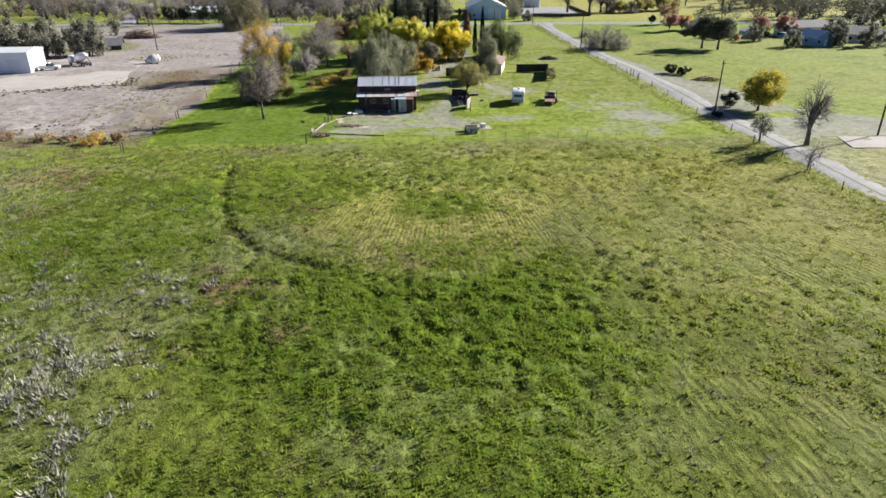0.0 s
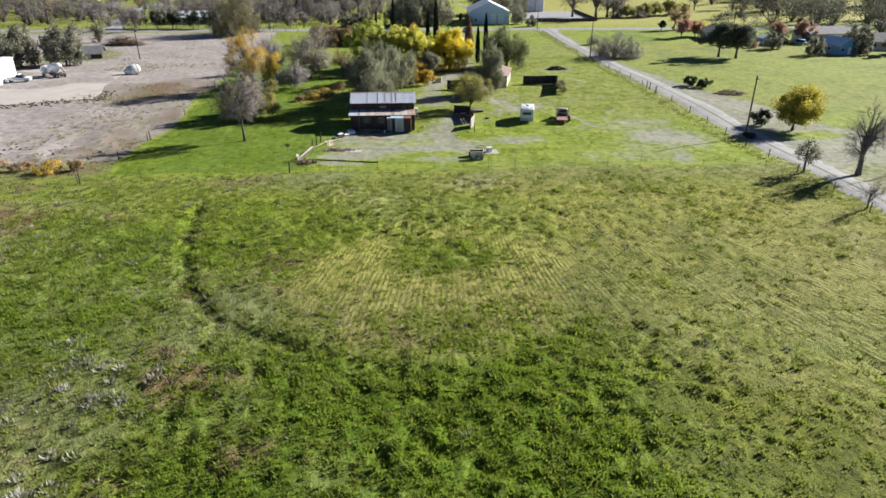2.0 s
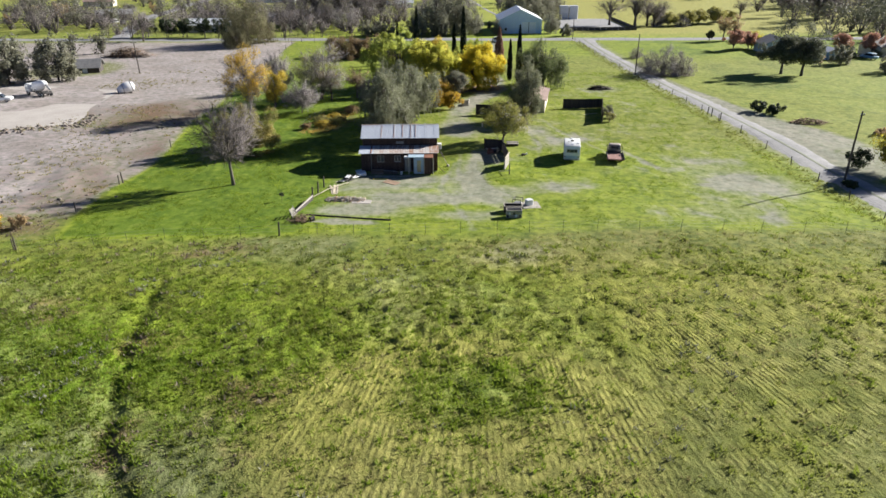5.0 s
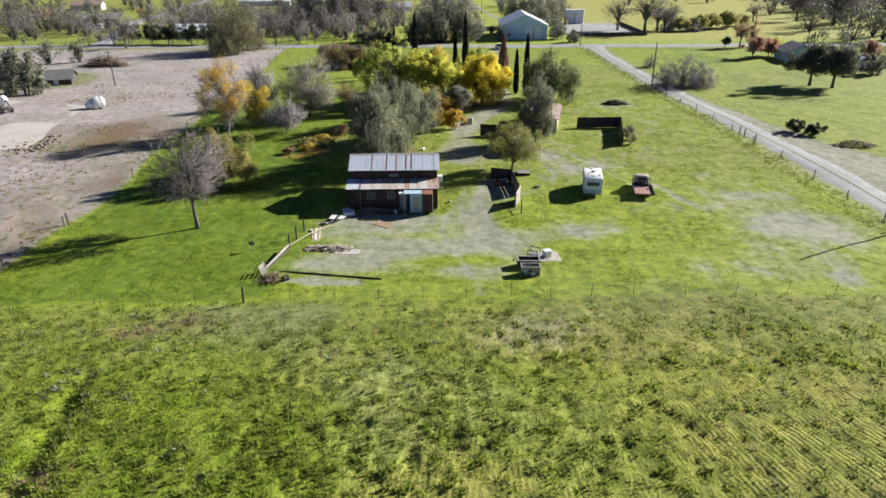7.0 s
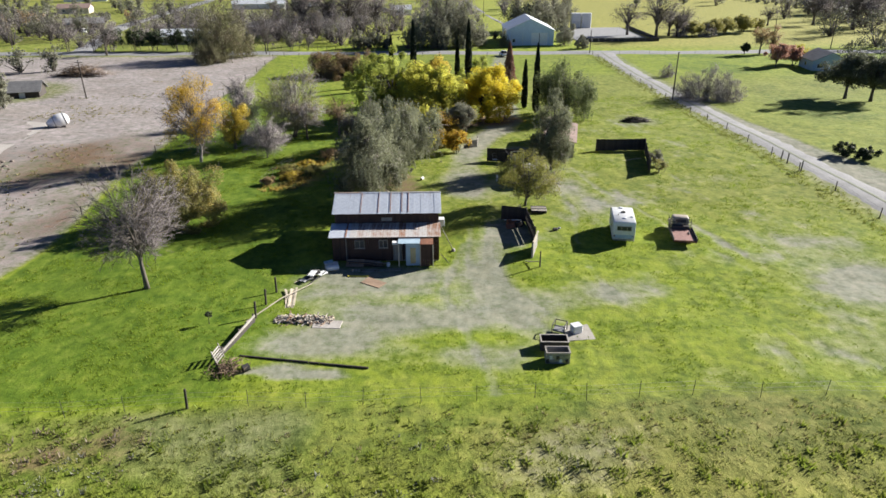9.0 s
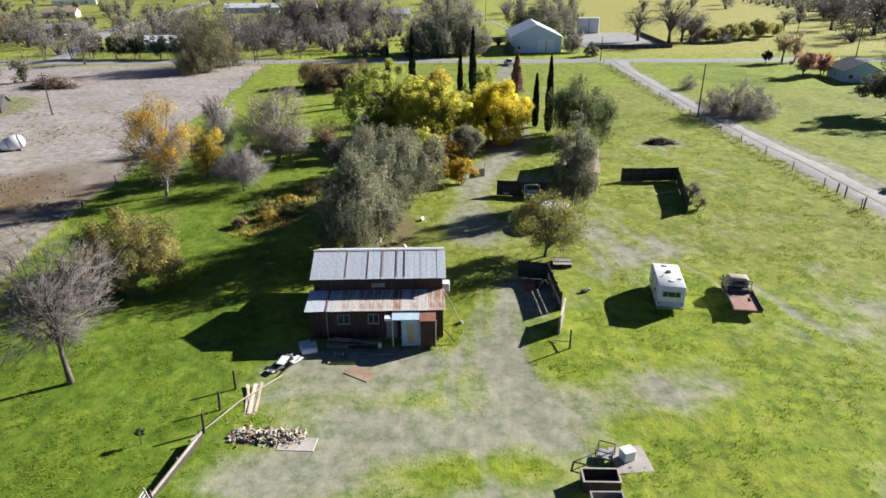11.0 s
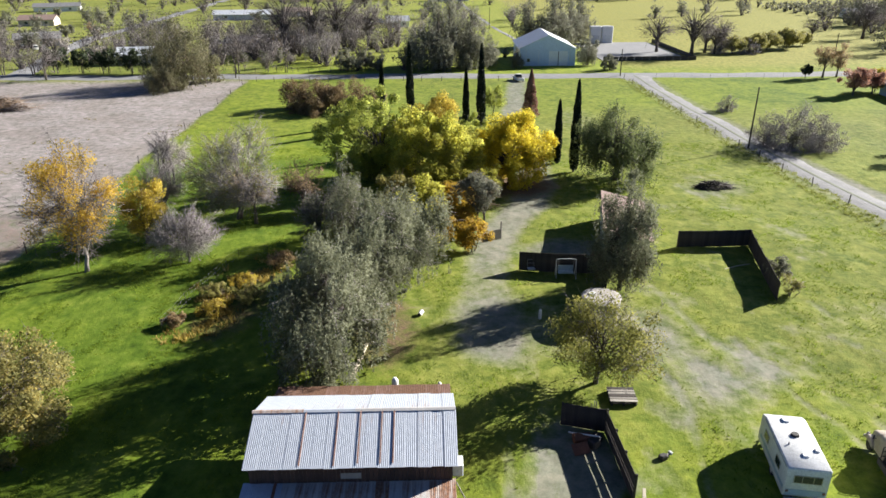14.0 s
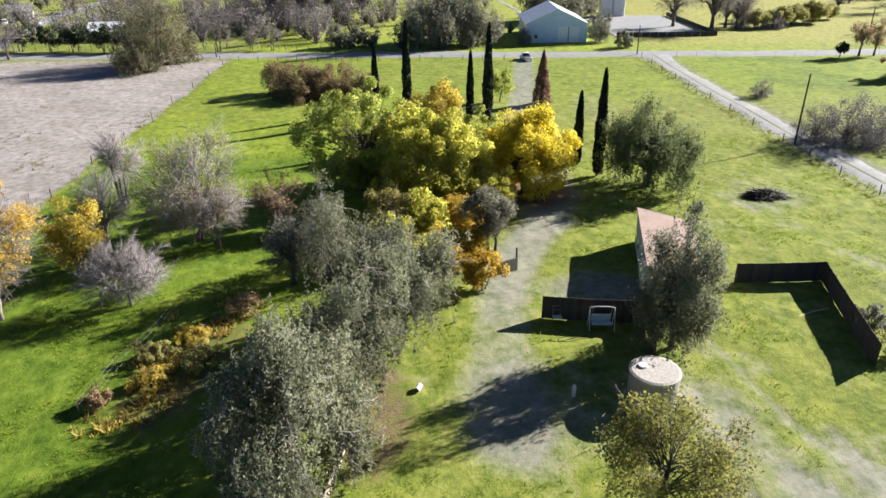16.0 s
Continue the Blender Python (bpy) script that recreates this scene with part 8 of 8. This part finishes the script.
# ---- grass and far woods ----
def tufts(name, xy, height, width, blades, material, label, seed, category="grass"):
    """Clumps of leaning blades, all in one mesh."""
    rng = np.random.default_rng(seed)
    n = len(xy)
    base = np.repeat(np.column_stack((xy, relief(xy[:, 0], xy[:, 1]))), blades, 0)
    N = n * blades
    hh = np.repeat(height * rng.uniform(0.5, 1.5, n), blades) * rng.uniform(0.6, 1.2, N)
    spread = np.repeat(width * rng.uniform(0.6, 1.4, n), blades)
    a = rng.uniform(0, 2 * math.pi, N)
    r = np.sqrt(rng.uniform(0, 1, N)) * spread * 0.5
    root = base + np.column_stack((r * np.cos(a), r * np.sin(a), np.full(N, -0.04)))
    lean = np.column_stack((np.cos(a), np.sin(a))) * (0.35 + 0.5 * rng.uniform(0, 1, N))[:, None] * hh[:, None] + rng.normal(size=(N, 2)) * 0.05
    tip = root + np.column_stack((lean, hh + 0.04))
    b = rng.uniform(0, 2 * math.pi, N)
    side = np.column_stack((np.cos(b), np.sin(b), np.zeros(N))) * (0.035 + 0.12 * hh)[:, None]
    V = np.stack((root - side, root + side, tip), 1).reshape(-1, 3)
    me = bpy.data.meshes.new(name)
    me.vertices.add(3 * N)
    me.vertices.foreach_set("co", V.ravel())
    me.loops.add(3 * N)
    me.loops.foreach_set("vertex_index", np.arange(3 * N))
    me.polygons.add(N)
    me.polygons.foreach_set("loop_start", np.arange(0, 3 * N, 3))
    me.update(calc_edges=True)
    me.materials.append(material)
    return tagged(new(name, me), label, category, kind="stuff")


def scatter(n, x0, x1, y0, y1, keep, seed):
    """Random places whose chance is given by keep(x, y)."""
    rng = np.random.default_rng(seed)
    p = np.column_stack((rng.uniform(x0, x1, n), rng.uniform(y0, y1, n)))
    return p[rng.uniform(0, 1, n) < keep(p[:, 0], p[:, 1])]


def not_road(x, y):
    return 1 - near_line(x, y, LANE, 7, 0.2)


field_only = lambda x, y: (1 - step(y, 101, 104)) * not_road(x, y)
tufts("field_grass", scatter(80000, -62, 52, 12, 103, lambda x, y: field_only(x, y) * (1 - 0.6 * step(y, 90, 102)) * (1 - 0.8 * zones(x, y)[4]) * np.clip(1.05 - 0.9 * zones(x, y)[1] - 0.8 * zones(x, y)[5], 0.05, 1) * (0.3 + 0.7 * step(fbm(x, y, 1.6, 2, 1), 0.3, 0.65)), 1), 0.15, 0.42, 6, GRASS_FIELD, "tussocky olive-green pasture grass", 1)
tufts("lush_grass", scatter(84000, -45, 40, 20, 103, lambda x, y: field_only(x, y) * (1 - 0.6 * step(y, 90, 102)) * step(zones(x, y)[2], 0.3, 0.75) * (0.25 + 0.75 * step(fbm(x, y, 1.8, 2, 6), 0.35, 0.6)), 2), 0.19, 0.5, 7, GRASS_LUSH, "lush bright green tussocks in the pasture", 2)
tufts("dry_grass", scatter(30000, -62, 56, 12, 103, lambda x, y: field_only(x, y) * np.clip(zones(x, y)[1] * 1.2, 0, 1) * step(fbm(x, y, 1.4, 2, 9), 0.35, 0.65), 3), 0.15, 0.4, 7, GRASS_DRY, "dry straw-coloured grass in the pasture", 3)
tufts("rank_tussocks", scatter(40000, -40, 45, 27, 101, lambda x, y: field_only(x, y) * (1 - 0.9 * zones(x, y)[4]) * np.clip(0.10 + 0.5 * spot(x, y, 2, 50, 18, 11, 0, 0.5) + 0.5 * spot(x, y, 14, 87, 26, 11, 0, 0.5) + 0.25 * spot(x, y, 32, 60, 16, 30, 0, 0.5), 0, 0.6) * step(fbm(x, y, 1.1, 2, 66), 0.52, 0.66), 10), 0.24, 0.55, 11, GRASS_RANK, "dark rank tussocks in the pasture", 10)
tufts("bed_weeds", scatter(1300, -23, -12, 150, 169, lambda x, y: spot(x, y, -17.6, 159.5, 3.2, 8.0, -14, 0.4) * step(fbm(x, y, 2.2, 2, 93), 0.5, 0.66), 11), 0.34, 0.6, 9, WEED_GOLD, "dry golden weeds in an overgrown bed", 11, "weeds")
tufts("dead_weeds", scatter(16000, -64, 10, 12, 112, lambda x, y: np.clip(zones(x, y)[5] * 1.3, 0, 1) * (1 - step(y, 108, 113)), 4), 0.2, 0.45, 7, WEED_BROWN, "brown dead weeds in the pasture", 4, "weeds")
tufts("grey_weeds", scatter(14000, -64, 30, 12, 100, lambda x, y: step(fbm(x, y, 5, 3, 21), 0.58, 0.72) * (0.25 + 0.75 * step(-x, 6, 24)), 5), 0.2, 0.5, 8, WEED_GREY, "pale grey weeds in the pasture", 5, "weeds")
tufts("lawn_grass", scatter(84000, -41, 53, 103, 215, lambda x, y: step(zones(x, y)[2], 0.35, 0.8) * np.clip(1 - 2 * zones(x, y)[0] - 2 * zones(x, y)[5], 0, 1) * step(fbm(x, y, 2.5, 2, 31), 0.4, 0.6), 6), 0.11, 0.55, 5, GRASS_LAWN, "short vivid green grass round the farm", 6)
tufts("fence_weeds", scatter(5000, 51.5, 55, 40, 284, lambda x, y: np.full(np.shape(x), 0.5), 7), 0.2, 0.4, 7, GRASS_FIELD, "rank grass along the lane fence", 7)
tufts("soil_weeds", scatter(5000, -110, -42, 105, 240, lambda x, y: step(fbm(x, y, 14, 3, 41), 0.55, 0.7) * (1 - spot(x, y, -98, 174, 34, 27, 0, 0.1)), 8), 0.25, 0.5, 8, GRASS_DRY, "dry weeds on bare soil", 8, "weeds")


tufts("bleached_weeds", scatter(5200, -40, -13, 22, 60, lambda x, y: np.clip(0.6 * spot(x, y, -22.5, 33, 5, 11, 20, 0.8) + 0.12 * spot(x, y, -28, 50, 8, 14, 0, 0.7), 0, 1) * step(fbm(x, y, 3.0, 2, 51), 0.40, 0.60), 9), 0.26, 1.0, 26, WEED_WHITE, "bleached whitish weeds in the pasture", 9, "weeds")


def far_wood(name, places, label, leaf, size, seed, per=620, h=(9, 16)):
    """Distant woods: many loose crowns of small leaf clumps in one mesh, and their stems in another."""
    rng = np.random.default_rng(seed)
    pos, away, A, B = [], [], [], []
    for x, y in places:
        H = rng.uniform(*h)
        w = H * rng.uniform(0.45, 0.7)
        k = rng.integers(14, 22)
        z = float(gh(x, y))
        C = rng.normal(size=(k, 3)) * np.array((w * 0.36, w * 0.36, H * 0.2)) + np.array((x, y, z + H * 0.52))
        C[:, 2] = np.maximum(C[:, 2], z + H * 0.12)
        p = C[rng.integers(0, k, per)] + rng.normal(size=(per, 3)) * H * 0.075
        p[:, 2] = np.maximum(p[:, 2], z + 0.2)
        pos.append(p)
        o = p - np.array((x, y, z + H * 0.42))
        away.append(o / np.maximum(np.linalg.norm(o, axis=1), 0.1)[:, None] + np.array((0, 0, 0.3)))
        foot = np.tile((x, y, z - 0.2), (k, 1)) + rng.normal(size=(k, 3)) * np.array((0.12, 0.12, 0))
        A.append(foot)
        B.append(C)
    tagged(new(name + "_stems", twig_mesh(name + "_stems", np.concatenate(A), np.concatenate(B), np.full(sum(map(len, A)), 0.22), DARK_BARK)), "stems of " + label, "woods", kind="stuff")
    return tagged(new(name, leaf_mesh(name, np.concatenate(pos), size, leaf, rng, 0.0, 0.0, np.concatenate(away))), label, "woods", kind="stuff")


rng = np.random.default_rng(77)
def band(n, x0, x1, y0, y1):
    return list(zip(rng.uniform(x0, x1, n), rng.uniform(y0, y1, n)))


far_wood("far_trees", band(70, -420, 420, 600, 760), "distant dark trees along the valley floor", LEAF_OLIVE, 0.8, 1, 620, (10, 19))
far_wood("far_dark_trees", band(60, -500, 560, 640, 860), "distant dark green trees", LEAF_DARK, 0.9, 2, 560, (12, 22))
far_wood("far_bare_trees", band(60, -380, 420, 520, 700), "distant leafless grey-brown trees", TWIG, 0.55, 3, 620, (9, 17))
far_wood("east_wood", band(46, 190, 330, 330, 460) + band(20, 150, 220, 270, 330) + band(16, 165, 230, 215, 270), "dark wood beyond dry fields", LEAF_WOOD, 0.46, 4, 900, (10, 17))
far_wood("east_bare_wood", band(30, 160, 300, 330, 430), "grey leafless wood beyond dry fields", TWIG, 0.42, 5, 750, (9, 15))
far_wood("west_scrub", band(34, -260, -120, 400, 520) + band(26, -210, -128, 340, 400) + band(14, -150, -100, 205, 260), "grey-green scrub and trees round houses", LEAF_OLIVE, 0.42, 6, 620, (4, 9))
far_wood("west_bare", band(22, -110, -15, 330, 420) + band(16, -230, -130, 315, 345), "leafless grey trees round houses", TWIG, 0.24, 7, 950, (6, 13))
far_wood("west_autumn", band(12, -260, -130, 330, 420) + band(4, -60, -40, 340, 380), "russet and orange trees round houses", LEAF_RUSSET, 0.42, 8, 560, (4, 8))
far_wood("road_scrub", band(12, -130, -25, 306, 330) + band(6, -20, 34, 300, 330) + band(8, -130, 20, 345, 420), "tangled scrub behind the road", LEAF_OLIVE, 0.34, 10, 520, (2.5, 6))
far_wood("road_bare", band(30, -130, -25, 308, 360) + band(14, -30, 30, 340, 420) + band(26, -100, 60, 420, 520), "leafless grey trees behind the road", TWIG_PALE, 0.22, 11, 800, (6, 12))
far_wood("far_orchard", [(x + 2 * (y % 3), y) for x in range(205, 330, 9) for y in range(440, 560, 12)], "grey-green rows of a distant orchard", LEAF_OLIVE, 0.6, 12, 130, (3.5, 5))
far_wood("mid_scrub", band(8, -120, 60, 440, 560) + band(8, 60, 200, 400, 520), "scattered scrub in distant fields", LEAF_OLIVE, 0.5, 9, 560, (4, 9))
far_wood("grey_grove", band(46, -112, -8, 316, 392) + band(14, -200, -135, 312, 380), "dense leafless grey-brown trees beyond the road", TWIG, 0.24, 13, 850, (8, 15))
